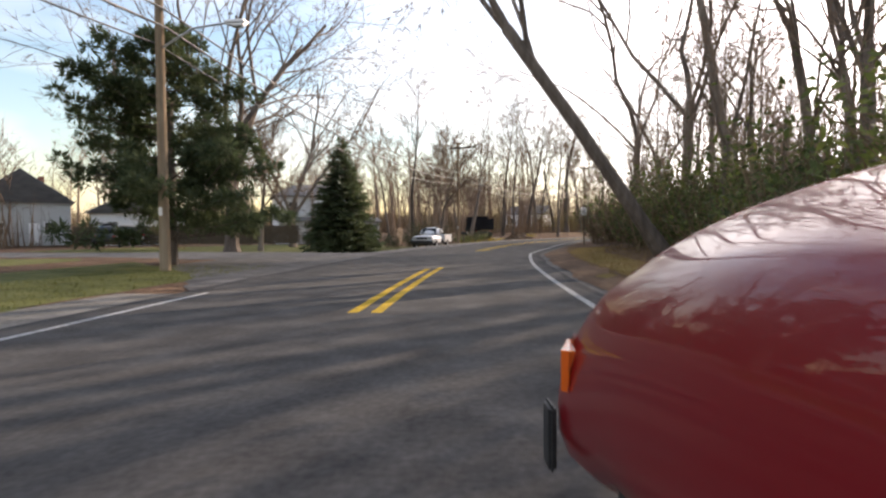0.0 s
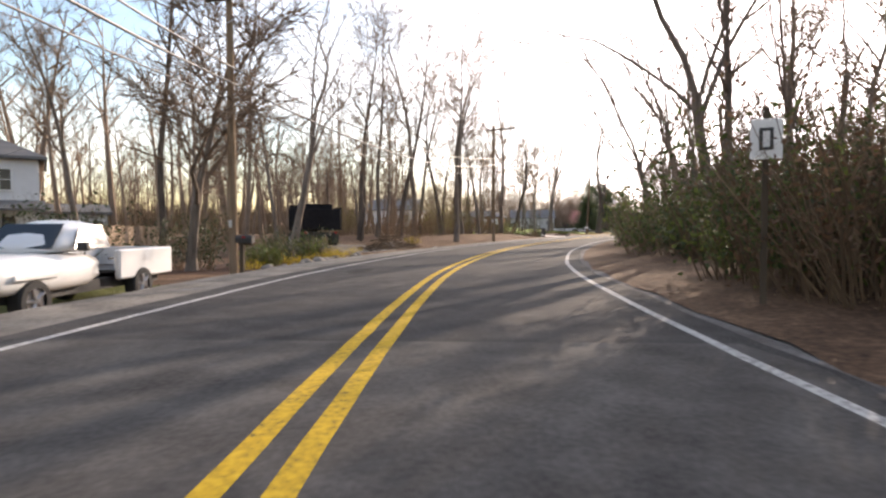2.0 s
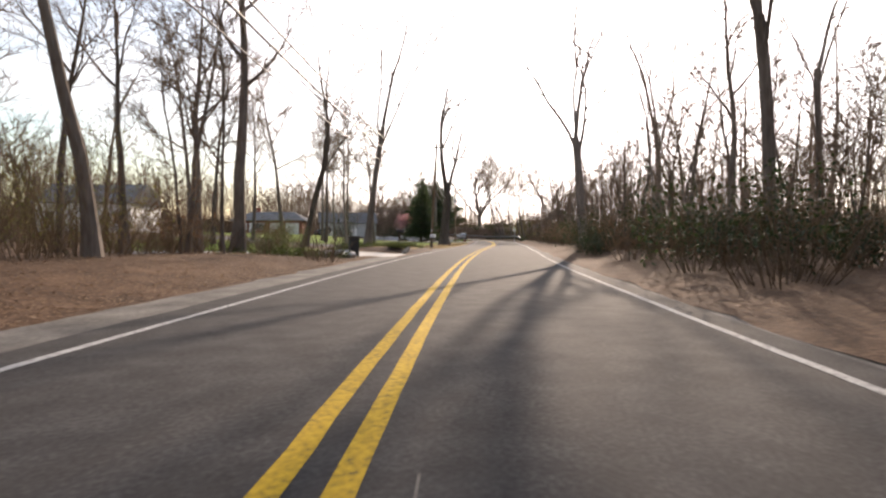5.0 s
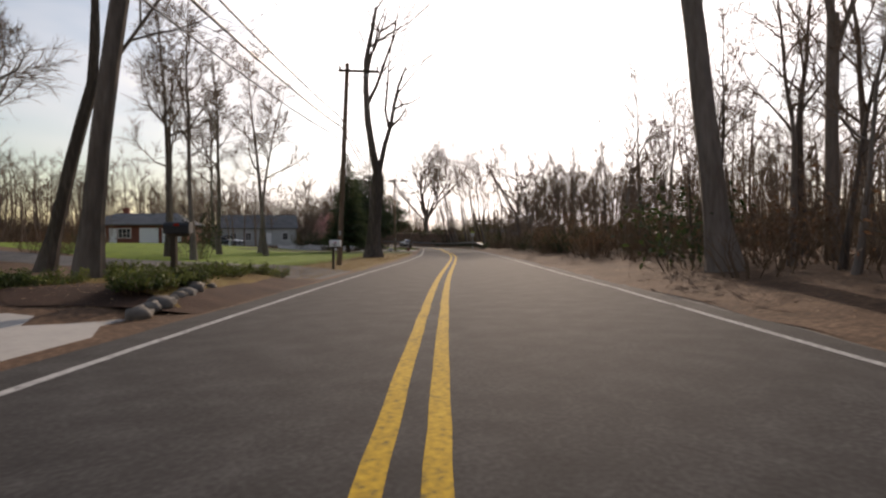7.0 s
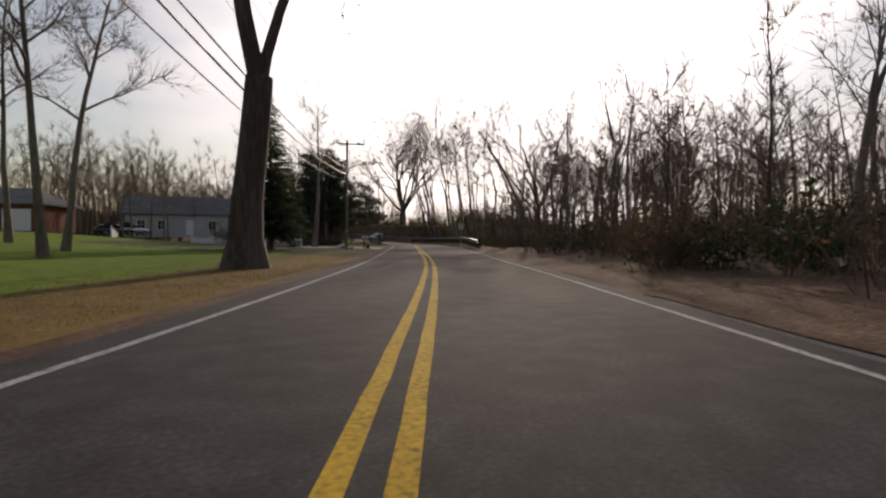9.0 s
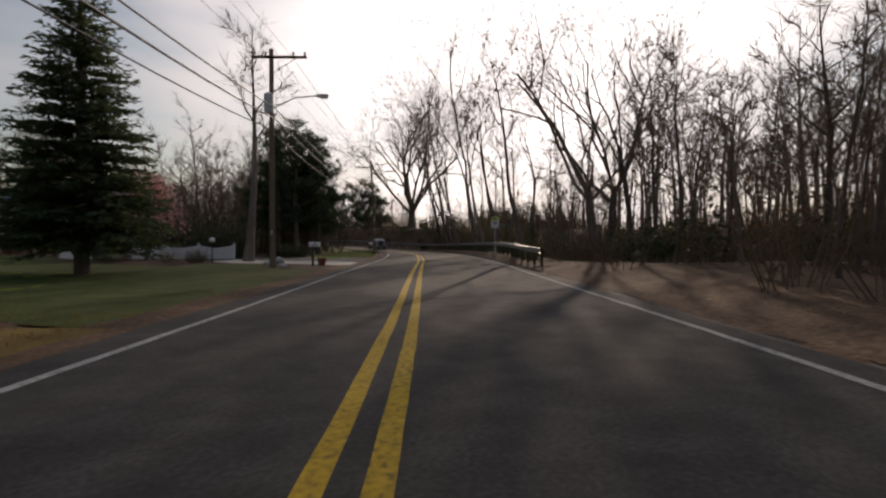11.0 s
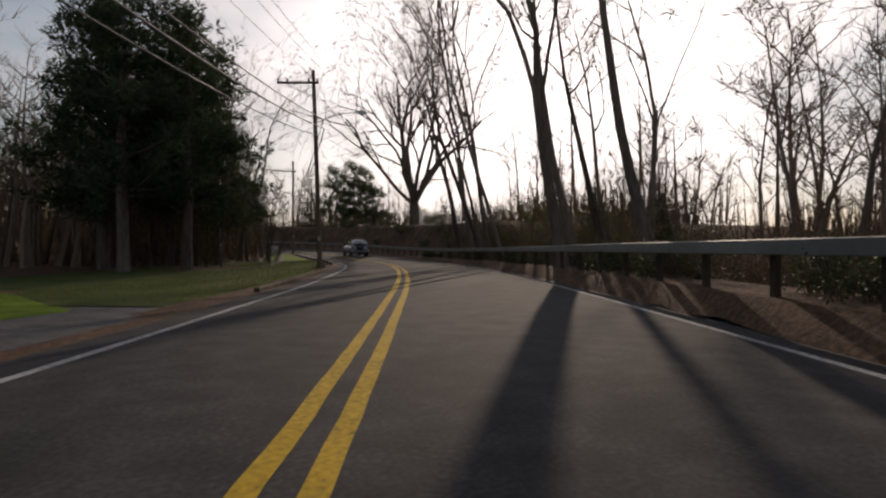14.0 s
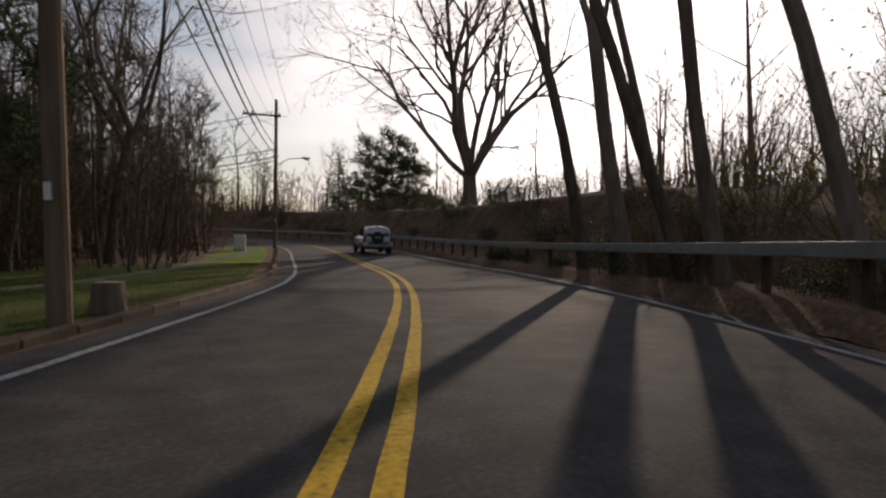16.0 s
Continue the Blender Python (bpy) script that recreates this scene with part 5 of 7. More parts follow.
tops = [(*at(s, lat), rise(s, lat), h) for s, lat, h in POLES]
tops = [(*at(96, -8.5), 0.0, 9.4)] + tops + [(*P7, 0.75, 9.0), (*at(415, -6), 2.6, 9.4)]
for (xa, ya, za, ha), (xb, yb, zb, hb) in zip(tops[:-1], tops[1:]):
    d = Vector((yb - ya, xa - xb, 0)).normalized()
    for off, drop, r, sag in ((0.9, 0.3, 0.011, 0.7), (-0.5, 0.3, 0.011, 0.75), (0.15, 0.05, 0.011, 0.65), (0.15, 2.6, 0.028, 0.95), (0.20, 3.1, 0.034, 1.05), (-0.12, 3.5, 0.022, 1.1)):
        cable((xa + d.x * off, ya + d.y * off, za + ha - drop), (xb + d.x * off, yb + d.y * off, zb + hb - drop), sag, r)
x, y = at(246.9, -5.5)
cable((x, y, 7.4), (*at(262, -40), 5.2), 0.6, 0.012, "thin house service cable")
x, y = at(169.3, -7.3)
cable((x, y, 6.8), (-11.5, 63.5, 4.6), 0.4, 0.012, "thin house service cable")


# ---- guardrail ----
def guardrail(s0, s1):
    prof = [(-0.14, 0.52), (-0.012, 0.51), (0.0, 0.522), (0.0, 0.708), (-0.012, 0.72), (-0.14, 0.71)]
    x, y = at(s0, 6)
    root = thing("guardrail", pose(x, y, 0), "galvanised steel guardrail along the road's edge", "guardrail")
    inv = Matrix.Translation((-x, -y, 0))
    verts, faces = [], []
    ss = np.arange(s0, s1, 1.0)
    n = len(prof)
    for s in ss:
        for o, z in prof:
            px, py = at(s, edge(RIGHT_EDGE, s) + 0.78 - o)
            verts.append(inv @ Vector((px, py, z + climb(s) + 0.04 + bank(s))))
    for i in range(len(ss) - 1):
        for j in range(n - 1):
            a = i * n + j
            faces.append((a, a + 1, a + n + 1, a + n))
    beam = part("rail", mesh_of("rail", verts, faces, RAIL_STEEL, False), None, root)
    sol = beam.modifiers.new("thickness", "SOLIDIFY")
    sol.thickness = 0.004
    bm = bmesh.new()
    box(bm, (0.10, 0.12, 1.0), (0, 0, 0.20), 0.01)
    me = bpy.data.meshes.new("post")
    bm.to_mesh(me)
    bm.free()
    me.materials.append(DARK_WOOD)
    s = s0 + 0.5
    while s < s1 - 1:
        px, py = at(s, edge(RIGHT_EDGE, s) + 1.0)
        ob = part("post", me, None, root)
        ob.matrix_local = inv @ pose(px, py, climb(s) + 0.04 + bank(s), 0, 0, heading(s))
        s += 1.9


guardrail(292, 405)


# ---- signs ----
def letters(body, size, parent, at_pose, name="lettering"):
    cu = bpy.data.curves.new(name, "FONT")
    cu.body, cu.size, cu.align_x, cu.align_y, cu.extrude = body, size, "CENTER", "CENTER", 0.002
    cu.materials.append(SIGN_BLACK)
    ob = new(name, cu)
    ob.parent = parent
    ob.matrix_local = at_pose
    return ob


def road_sign(s, lat, turn, label, kind):
    x, y = at(s, lat)
    root = thing("road_sign", pose(x, y, rise(s, lat), 0, 0, heading(s) + turn), label, "road sign")
    if kind == "marker":
        part("post", boxes(((0.07, 0.05, 2.6), (0, 0, 1.2))), DARK_WOOD, root)
        board = part("board", boxes(((0.36, 0.02, 0.5), (0, -0.04, 2.1)), bevel=0.004), SIGN_WHITE, root)
        for sz, c in (((0.04, 0.008, 0.28), (-0.06, -0.054, 2.1)), ((0.04, 0.008, 0.28), (0.06, -0.054, 2.1)),
                      ((0.16, 0.008, 0.04), (0, -0.055, 2.22)), ((0.16, 0.008, 0.04), (0, -0.055, 1.98))):
            part("marking", boxes((sz, c)), SIGN_BLACK, board)
    else:
        part("post", boxes(((0.06, 0.06, 2.9), (0, 0.05, 1.35))), GALV, root)
        board = part("board", boxes(((0.46, 0.015, 0.66), (0, 0, 2.37)), bevel=0.004), SIGN_WHITE, root)
        part("header", boxes(((0.46, 0.010, 0.18), (0, -0.014, 2.61))), SIGN_LIME, board, "lime-yellow header strip")
        for z, w in ((2.61, 0.30), (2.42, 0.26), (2.30, 0.28)):
            part("marking", boxes(((w, 0.006, 0.06), (0, -0.022, z))), SIGN_BLACK, board)
        letters("AHEAD", 0.13, board, pose(0, -0.016, 2.12, 90, 0, 0))
    return root


road_sign(160.3, 4.5, -18, "small white roadside sign with black outline", "marker")
road_sign(304.2, 4.66, -6, "white roadside sign with lime header, weathered", "ahead")


# ---- mailboxes, bin, pots, stones ----
def mailbox(s, lat, turn, body, post_mat, label, big=False):
    x, y = at(s, lat)
    root = thing("mailbox", pose(x, y, rise(s, lat), 0, 0, heading(s) + turn), label, "mailbox")
    part("post", boxes(((0.10, 0.10, 1.05), (0, 0, 0.45))), post_mat, root)
    part("bracket", boxes(((0.42, 0.08, 0.06), (0.10, 0, 0.92))), post_mat, root)
    bm = bmesh.new()
    w, h, ln = (0.12, 0.15, 0.22) if big else (0.10, 0.13, 0.25)
    prof = [(-w, 0), (w, 0), (w, h)] + [(w * math.cos(a), h + w * math.sin(a)) for a in np.linspace(0.3, math.pi - 0.3, 6)] + [(-w, h)]
    for sx in (-ln, ln):
        vs = [bm.verts.new((sx + 0.08, p, 0.95 + q)) for p, q in prof]
        bm.faces.new(vs if sx > 0 else vs[::-1])
    bm.verts.ensure_lookup_table()
    n = len(prof)
    for i in range(n):
        bm.faces.new((bm.verts[i], bm.verts[(i + 1) % n], bm.verts[n + (i + 1) % n], bm.verts[n + i]))
    b = part("box", bm, body, root)
    part("door", boxes(((0.012, w * 1.9, h * 1.7), (ln + 0.088, 0, 0.95 + h * 0.88)), bevel=0.003), body, b)
    part("flag", boxes(((0.10, 0.012, 0.05), (0.10, -w - 0.01, 1.12))), RED_LENS, b, "red signal flag")
    for k in (-0.06, 0.0, 0.06):
        part("marking", boxes(((0.035, 0.004, 0.06), (0.08 + k, -w - 0.004, 1.02))), SIGN_BLACK, b)
    return root


mailbox(242.5, -4.75, 0, TRIM, DARK_WOOD, "white metal mailbox on wooden post", True)
mailbox(230.4, -5.2, 0, BLACK_PLASTIC, DARK_WOOD, "dark mailbox on dark wooden post")
mailbox(296.6, -5.05, 0, TRIM, DARK_WOOD, "white mailbox on wooden post by planting bed")
mailbox(168.3, -6.4, 0, BLACK_PLASTIC, DARK_WOOD, "black mailbox on wooden post by lawn")


def bin_at(s, lat):
    x, y = at(s, lat)
    root = thing("wheelie_bin", pose(x, y, rise(s, lat), 0, 0, heading(s) + 25), "dark wheeled rubbish bin with closed lid", "bin")
    bm = bmesh.new()
    vs = box(bm, (0.50, 0.56, 0.92), (0, 0, 0.52), 0.04, seg=2)
    for v in bm.verts:
        k = 0.84 + 0.16 * (v.co.z - 0.06) / 0.92
        v.co.x *= k
        v.co.y *= k
    part("body", bm, BIN_PLASTIC, root)
    lid = part("lid", boxes(((0.55, 0.64, 0.07), (0, 0.01, 1.02)), bevel=0.025), BIN_PLASTIC, root)
    part("handle", rod((-0.25, 0.40, 0.96), (0.25, 0.40, 0.96), 0.018), BIN_PLASTIC, lid)
    for sx in (-0.27, 0.27):
        part("wheel", rod((sx - 0.03, 0.32, 0.13), (sx + 0.03, 0.32, 0.13), 0.13, sides=14), RUBBER, root)


bin_at(221.3, -5.85)


def rock_mesh(seed, r, material):
    bm = bmesh.new()
    bmesh.ops.create_icosphere(bm, subdivisions=2, radius=r)
    for v in bm.verts:
        v.co *= 1 + 0.32 * noise.noise(v.co * (1.6 / r) + Vector((seed, seed * 0.7, 0)))
        v.co.z *= 0.72
    me = bpy.data.meshes.new("rock")
    bm.to_mesh(me)
    bm.free()
    me.materials.append(material)
    me.polygons.foreach_set("use_smooth", [True] * len(me.polygons))
    return me


ROCKS = [rock_mesh(i * 3.1, 0.24, STONE) for i in range(4)]
PALE_ROCKS = [rock_mesh(i * 4.7 + 1, 0.26, PALE_STONE) for i in range(2)]


def rock(me, s, lat, k, label, group="", lift=0.05):
    x, y = at(s, lat)
    ob = new("rock", me)
    ob.matrix_world = pose(x, y, rise(s, lat) + lift * k, 0, 0, rnd.uniform(0, 360)) @ Matrix.Diagonal((k, k, k, 1))
    tagged(ob, label, "rock", group)


for i in range(13):
    rock(ROCKS[i % 4], 227.5 + 0.26 * i, -4.30 - 0.22 * rnd.random() - 0.02 * i, rnd.uniform(0.42, 0.85), "grey field stone edging the planting bed", "bed edging stones", 0.08)
for i in range(12):
    rock(ROCKS[i % 4], 169.8 + 0.68 * i, -6.2 - 0.25 * rnd.random(), rnd.uniform(0.6, 1.1), "grey stone edging the rock garden", "rock garden stones", 0.07)
rock(PALE_ROCKS[0], 299.0, -7.3, 1.2, "large pale boulder beside mailbox", lift=0.15)
rock(PALE_ROCKS[1], 297.4, -7.4, 0.9, "pale boulder in planting bed", lift=0.12)
rock(PALE_ROCKS[1], 294.6, -6.0, 0.8, "pale boulder in planting bed", lift=0.12)
rock(PALE_ROCKS[0], 219.8, -5.6, 1.0, "pale boulder beside driveway", lift=0.12)
rock(PALE_ROCKS[1], 182.7, -4.25, 0.28, "pale stone on the gravel shoulder")


def stump(s, lat):
    x, y = at(s, lat)
    bm = bmesh.new()
    cyl(bm, (0, 0, -0.1), (0, 0, 0.42), 0.27, 0.20, 14)
    for v in bm.verts:
        v.co.x *= 1 + 0.2 * noise.noise(v.co * 5)
        v.co.z += 0.05 * noise.noise(v.co * 4)
    root = thing("tree_stump", pose(x, y, rise(s, lat)), "weathered tree stump by utility pole", "stump")
    part("trunk", bm, BARK, root)
    bm = bmesh.new()
    cyl(bm, (0, 0, 0.40), (0, 0, 0.43), 0.18, 0.17, 14)
    part("cut_face", bm, FENCE_WOOD, root, "pale sawn top")


stump(336.1, -4.0)


def pot(s, lat, material, label, k=1.0):
    x, y = at(s, lat)
    root = thing("planter", pose(x, y, rise(s, lat)) @ Matrix.Diagonal((k, k, k, 1)), label, "planter")
    bm = bmesh.new()
    cyl(bm, (0, 0, 0), (0, 0, 0.36), 0.15, 0.22, 16)
    part("pot", bm, material, root)
    bm = bmesh.new()
    cyl(bm, (0, 0, 0.33), (0, 0, 0.40), 0.245, 0.245, 16)
    part("rim", bm, material, root)
    part("soil", rod((0, 0, 0.36), (0, 0, 0.405), 0.2, sides=16), MULCH, root)


pot(297.3, -4.75, RED_CLAY, "red clay planter at drive's edge", 1.0)
pot(176.6, -6.9, STONE, "grey stone planter at rock garden's edge", 0.9)


def globe_lamp(s, lat):
    x, y = at(s, lat)
    root = thing("garden_lamp", pose(x, y, rise(s, lat)), "white globe lamp on dark garden post", "lamp")
    part("post", rod((0, 0, -0.1), (0, 0, 1.15), 0.035), BLACK_PLASTIC, root)
    part("collar", rod((0, 0, 1.12), (0, 0, 1.2), 0.07, 0.09), BLACK_PLASTIC, root)
    bm = bmesh.new()
    bmesh.ops.create_uvsphere(bm, u_segments=16, v_segments=10, radius=0.16)
    bmesh.ops.translate(bm, vec=(0, 0, 1.33), verts=bm.verts)
    part("globe", bm, GLOBE, root)


globe_lamp(302.6, -12.1)


def picket_fence(p, q, bays, label, height=1.05):
    """A white fence whose tops swoop between posts."""
    p, q = Vector(p), Vector(q)
    ln = (q - p).length
    turn = math.degrees(math.atan2(q.y - p.y, q.x - p.x))
    root = thing("picket_fence", pose(p.x, p.y, p.z, 0, 0, turn), label, "fence")
    bm = bmesh.new()
    box(bm, (0.135, 0.022, 1.0), (0, 0, 0.5))
    pk = bpy.data.meshes.new("picket")
    bm.to_mesh(pk)
    bm.free()
    pk.materials.append(VINYL)
    bm = bmesh.new()
    box(bm, (0.12, 0.12, height + 0.12), (0, 0, height / 2), 0.008)
    box(bm, (0.15, 0.15, 0.05), (0, 0, height + 0.10), 0.012)
    po = bpy.data.meshes.new("post")
    bm.to_mesh(po)
    bm.free()
    po.materials.append(VINYL)
    rise_z = (q.z - p.z) / ln
    per = max(6, int(ln / bays / 0.145))
    for b in range(bays + 1):
        u = ln * b / bays
        part("post", po, None, root).location = (u, 0, rise_z * u)
        if b == bays:
            break
        for z in (0.16, 0.62):
            bm = bmesh.new()
            box(bm, (ln / bays, 0.04, 0.08), (u + ln / bays / 2, 0.03, z + rise_z * (u + ln / bays / 2)))
            part("rail", bm, VINYL, root)
        for k in range(per):
            f = (k + 0.5) / per
            ob = part("picket", pk, None, root)
            ob.location = (u + f * ln / bays, 0, 0.05 + rise_z * u)
            ob.scale = (1, 1, (height - 0.05) * (0.80 + 0.20 * abs(2 * f - 1) ** 1.6))


def gp(s, lat):
    x, y = at(s, lat)
    return x, y, rise(s, lat)


picket_fence(gp(310.2, -13.2), gp(311.6, -26.0), 5, "white vinyl fence with swooping top")
picket_fence(gp(303, -31), gp(309, -33), 3, "white vinyl fence beside house", 1.2)


def plank_fence(p, q, height, label, material):
    p, q = Vector(p), Vector(q)
    ln = (q - p).length
    root = thing("plank_fence", pose(p.x, p.y, p.z, 0, 0, math.degrees(math.atan2(q.y - p.y, q.x - p.x))), label, "fence")
    bm = bmesh.new()
    box(bm, (0.14, 0.022, height), (0, 0, height / 2))
    me = bpy.data.meshes.new("plank")
    bm.to_mesh(me)
    bm.free()
    me.materials.append(material)
    for k in range(int(ln / 0.15)):
        ob = part("plank", me, None, root)
        ob.location = (0.15 * k, 0.006 * (k % 2), 0.03 * rnd.random())
    for z in (0.35, height - 0.3):
        part("rail", boxes(((ln, 0.04, 0.09), (ln / 2, 0.035, z))), material, root)


plank_fence(gp(171, -14.5), gp(180, -19.5), 1.6, "weathered brown plank fence behind garden", FENCE_WOOD)
plank_fence((-30, 46, 0), (-12, 47.5, 0), 1.5, "dark brown plank fence behind lawn", DARK_WOOD)
part_wall = thing("utility_cabinet", pose(*gp(365.5, -5.6), 0, 0, heading(365)), "small white utility cabinet on lawn", "cabinet")
part("body", boxes(((0.7, 0.5, 1.0), (0, 0, 0.5)), bevel=0.02), TRIM, part_wall)
part("door", boxes(((0.6, 0.02, 0.85), (0, -0.262, 0.5)), bevel=0.005), TRIM, part_wall)


# ---- houses ----
def window(root, w, h, at_pos, turn, panes=(2, 2), trim=TRIM):
    m = pose(*at_pos, 0, 0, turn)
    bm = boxes(((w + 0.16, 0.06, 0.09), (0, -0.02, h / 2 + 0.04)), ((w + 0.2, 0.09, 0.08), (0, -0.03, -h / 2 - 0.04)),
               ((0.09, 0.06, h), (-w / 2 - 0.03, -0.02, 0)), ((0.09, 0.06, h), (w / 2 + 0.03, -0.02, 0)))
    win = part("window", bm, trim, root)
    win.matrix_local = m
    nx, nz = panes
    for i in range(nx):
        for j in range(nz):
            bm = boxes(((w / nx - 0.04, 0.02, h / nz - 0.04), (-w / 2 + w * (i + 0.5) / nx, 0.006, -h / 2 + h * (j + 0.5) / nz)))
            part("pane", bm, GLASS, win)
    for i in range(1, nx):
        part("mullion", boxes(((0.035, 0.04, h), (-w / 2 + w * i / nx, -0.012, 0))), trim, win)
    for j in range(1, nz):
        part("sash_bar", boxes(((w, 0.04, 0.035), (0, -0.014, -h / 2 + h * j / nz))), trim, win)
    return win


def roof_mesh(w, d, z, h, over, along_x=True, hip=0.0):
    """A pitched roof with thickness; hip: how far the ridge ends lie in from the gables."""
    bm = bmesh.new()
    a, b = (w / 2 + over, d / 2 + over) if along_x else (d / 2 + over, w / 2 + over)
    t = 0.16
    rings = []
    for dz in (0, t):
        rings.append([bm.verts.new(v) for v in ((-a, -b, z + dz), (a, -b, z + dz), (a, b, z + dz), (-a, b, z + dz), (-a + hip, 0, z + h + dz), (a - hip, 0, z + h + dz))])
    lo, up = rings
    for f in ((0, 1, 5, 4), (2, 3, 4, 5)):
        bm.faces.new([up[i] for i in f])
        bm.faces.new([lo[i] for i in f[::-1]])
    for f in ((1, 2, 5), (3, 0, 4)):
        bm.faces.new([up[i] for i in f])
        bm.faces.new([lo[i] for i in f[::-1]])
    for i in range(4):
        j = (i + 1) % 4
        bm.faces.new((lo[i], lo[j], up[j], up[i]))
    if not along_x:
        bmesh.ops.rotate(bm, cent=(0, 0, 0), matrix=Matrix.Rotation(math.pi / 2, 3, "Z"), verts=bm.verts)
    return bm


def siding_wall(root, w, d, z0, z1, material, board=0.0):
    """Four walls; with board, each clapboard course is a proud strip."""
    bm = boxes(((w, d, z1 - z0), (0, 0, (z0 + z1) / 2)))
    wall = part("wall", bm, material, root)
    if board:
        k = z0 + board
        while k < z1 - 0.02:
            part("clapboard", boxes(((w + 0.03, d + 0.03, 0.02), (0, 0, k))), material, wall)
            k += board
    return wall


def house_white():
    root = thing("house", pose(-15.6, 67.6, -0.35, 0, 0, 21), "white two-storey house with grey roofs and porch", "house")
    siding_wall(root, 8.6, 7.0, -0.1, 5.2, SIDING, 0.32)
    part("roof", roof_mesh(8.6, 7.0, 5.2, 1.5, 0.4, hip=2.6), ROOFING, root)
    bm = bmesh.new()                                   # pent roof between the storeys
    v = [bm.verts.new(c) for c in ((-4.6, -3.5, 3.0), (4.6, -3.5, 3.0), (4.6, -4.5, 2.55), (-4.6, -4.5, 2.55), (-4.6, -3.5, 2.86), (4.6, -3.5, 2.86), (4.6, -4.5, 2.43), (-4.6, -4.5, 2.43))]
    for f in ((0, 3, 2, 1), (4, 5, 6, 7), (3, 7, 6, 2), (0, 4, 7, 3), (1, 2, 6, 5), (0, 1, 5, 4)):
        bm.faces.new([v[i] for i in f])
    part("porch_roof", bm, ROOFING, root)
    window(root, 1.9, 1.3, (2.3, -3.53, 1.5), 0, (3, 2))
    window(root, 1.1, 1.2, (-3.0, -3.53, 1.5), 0)
    window(root, 1.0, 1.1, (2.6, -3.53, 4.1), 0)
    window(root, 1.0, 1.1, (-2.6, -3.53, 4.1), 0)
    window(root, 0.9, 1.1, (4.33, 0.5, 4.1), 90)
    window(root, 0.9, 1.1, (4.33, 0.5, 1.5), 90)
    bm = bmesh.new()
    cyl(bm, (-0.2, -3.50, 4.25), (-0.2, -3.56, 4.25), 0.26, 0.26, 18)
    part("round_window", bm, GLASS, root)
    bm = boxes(((0.95, 0.06, 2.05), (-0.6, -3.53, 1.1)), bevel=0.01)
    door = part("door", bm, SIDING, root)
    part("door_handle", boxes(((0.04, 0.06, 0.12), (-0.25, -3.58, 1.0))), BLACK_PLASTIC, door)
    part("awning", boxes(((1.5, 0.9, 0.10), (-0.6, -3.95, 2.32))), BLACK_PLASTIC, root)
    part("step", boxes(((1.6, 0.9, 0.18), (-0.6, -4.0, 0.05))), CONCRETE, root)
    for px in (-4.3, -1.6, 0.9, 4.3):
        part("porch_post", boxes(((0.12, 0.12, 2.5), (px, -4.35, 1.2))), TRIM, root)
    # glazed side porch
    part("side_porch", boxes(((3.2, 3.4, 2.3), (5.95, -0.8, 1.15))), GREY_SIDING, root, "glazed side porch")
    bm = roof_mesh(3.2, 3.4, 2.3, 0.5, 0.25)
    bmesh.ops.translate(bm, vec=(5.95, -0.8, 0), verts=bm.verts)
    part("porch_roof", bm, ROOFING, root)
    for k in range(4):
        window(root, 0.55, 0.75, (4.85 + 0.74 * k, -2.53, 1.55), 0, (1, 1))


def house_ranch():
    x, y = at(303, -43)
    root = thing("house", pose(x, y, 1.45, 0, 0, -30), "low red-brick ranch house with white garage door", "house")
    wall = part("wall", boxes(((13.0, 7.5, 2.6), (0, 0, 1.2))), BRICK, root)
    part("roof", roof_mesh(13.0, 7.5, 2.5, 1.7, 0.55, hip=2.8), ROOFING, root)
    for i in range(2):
        gd = part("garage_door", boxes(((2.5, 0.06, 2.1), (4.6 - 3.0 * i, -3.77, 1.05)), bevel=0.01), TRIM, root, "white panelled garage door")
        for r in range(4):
            for c in range(4):
                part("panel", boxes(((0.52, 0.02, 0.40), (4.6 - 3.0 * i - 0.92 + 0.61 * c, -3.805, 0.3 + 0.5 * r)), bevel=0.004), TRIM, gd)
        if i == 0:
            continue
    window(root, 1.6, 1.2, (-1.6, -3.78, 1.4), 0, (3, 2))
    window(root, 1.0, 1.2, (-4.6, -3.78, 1.4), 0)
    part("door", boxes(((0.95, 0.06, 2.05), (-3.1, -3.78, 1.05)), bevel=0.01), TRIM, root)
    bm = boxes(((0.7, 0.7, 1.6), (-3.0, 0.6, 4.4)))
    part("chimney", bm, BRICK, root)


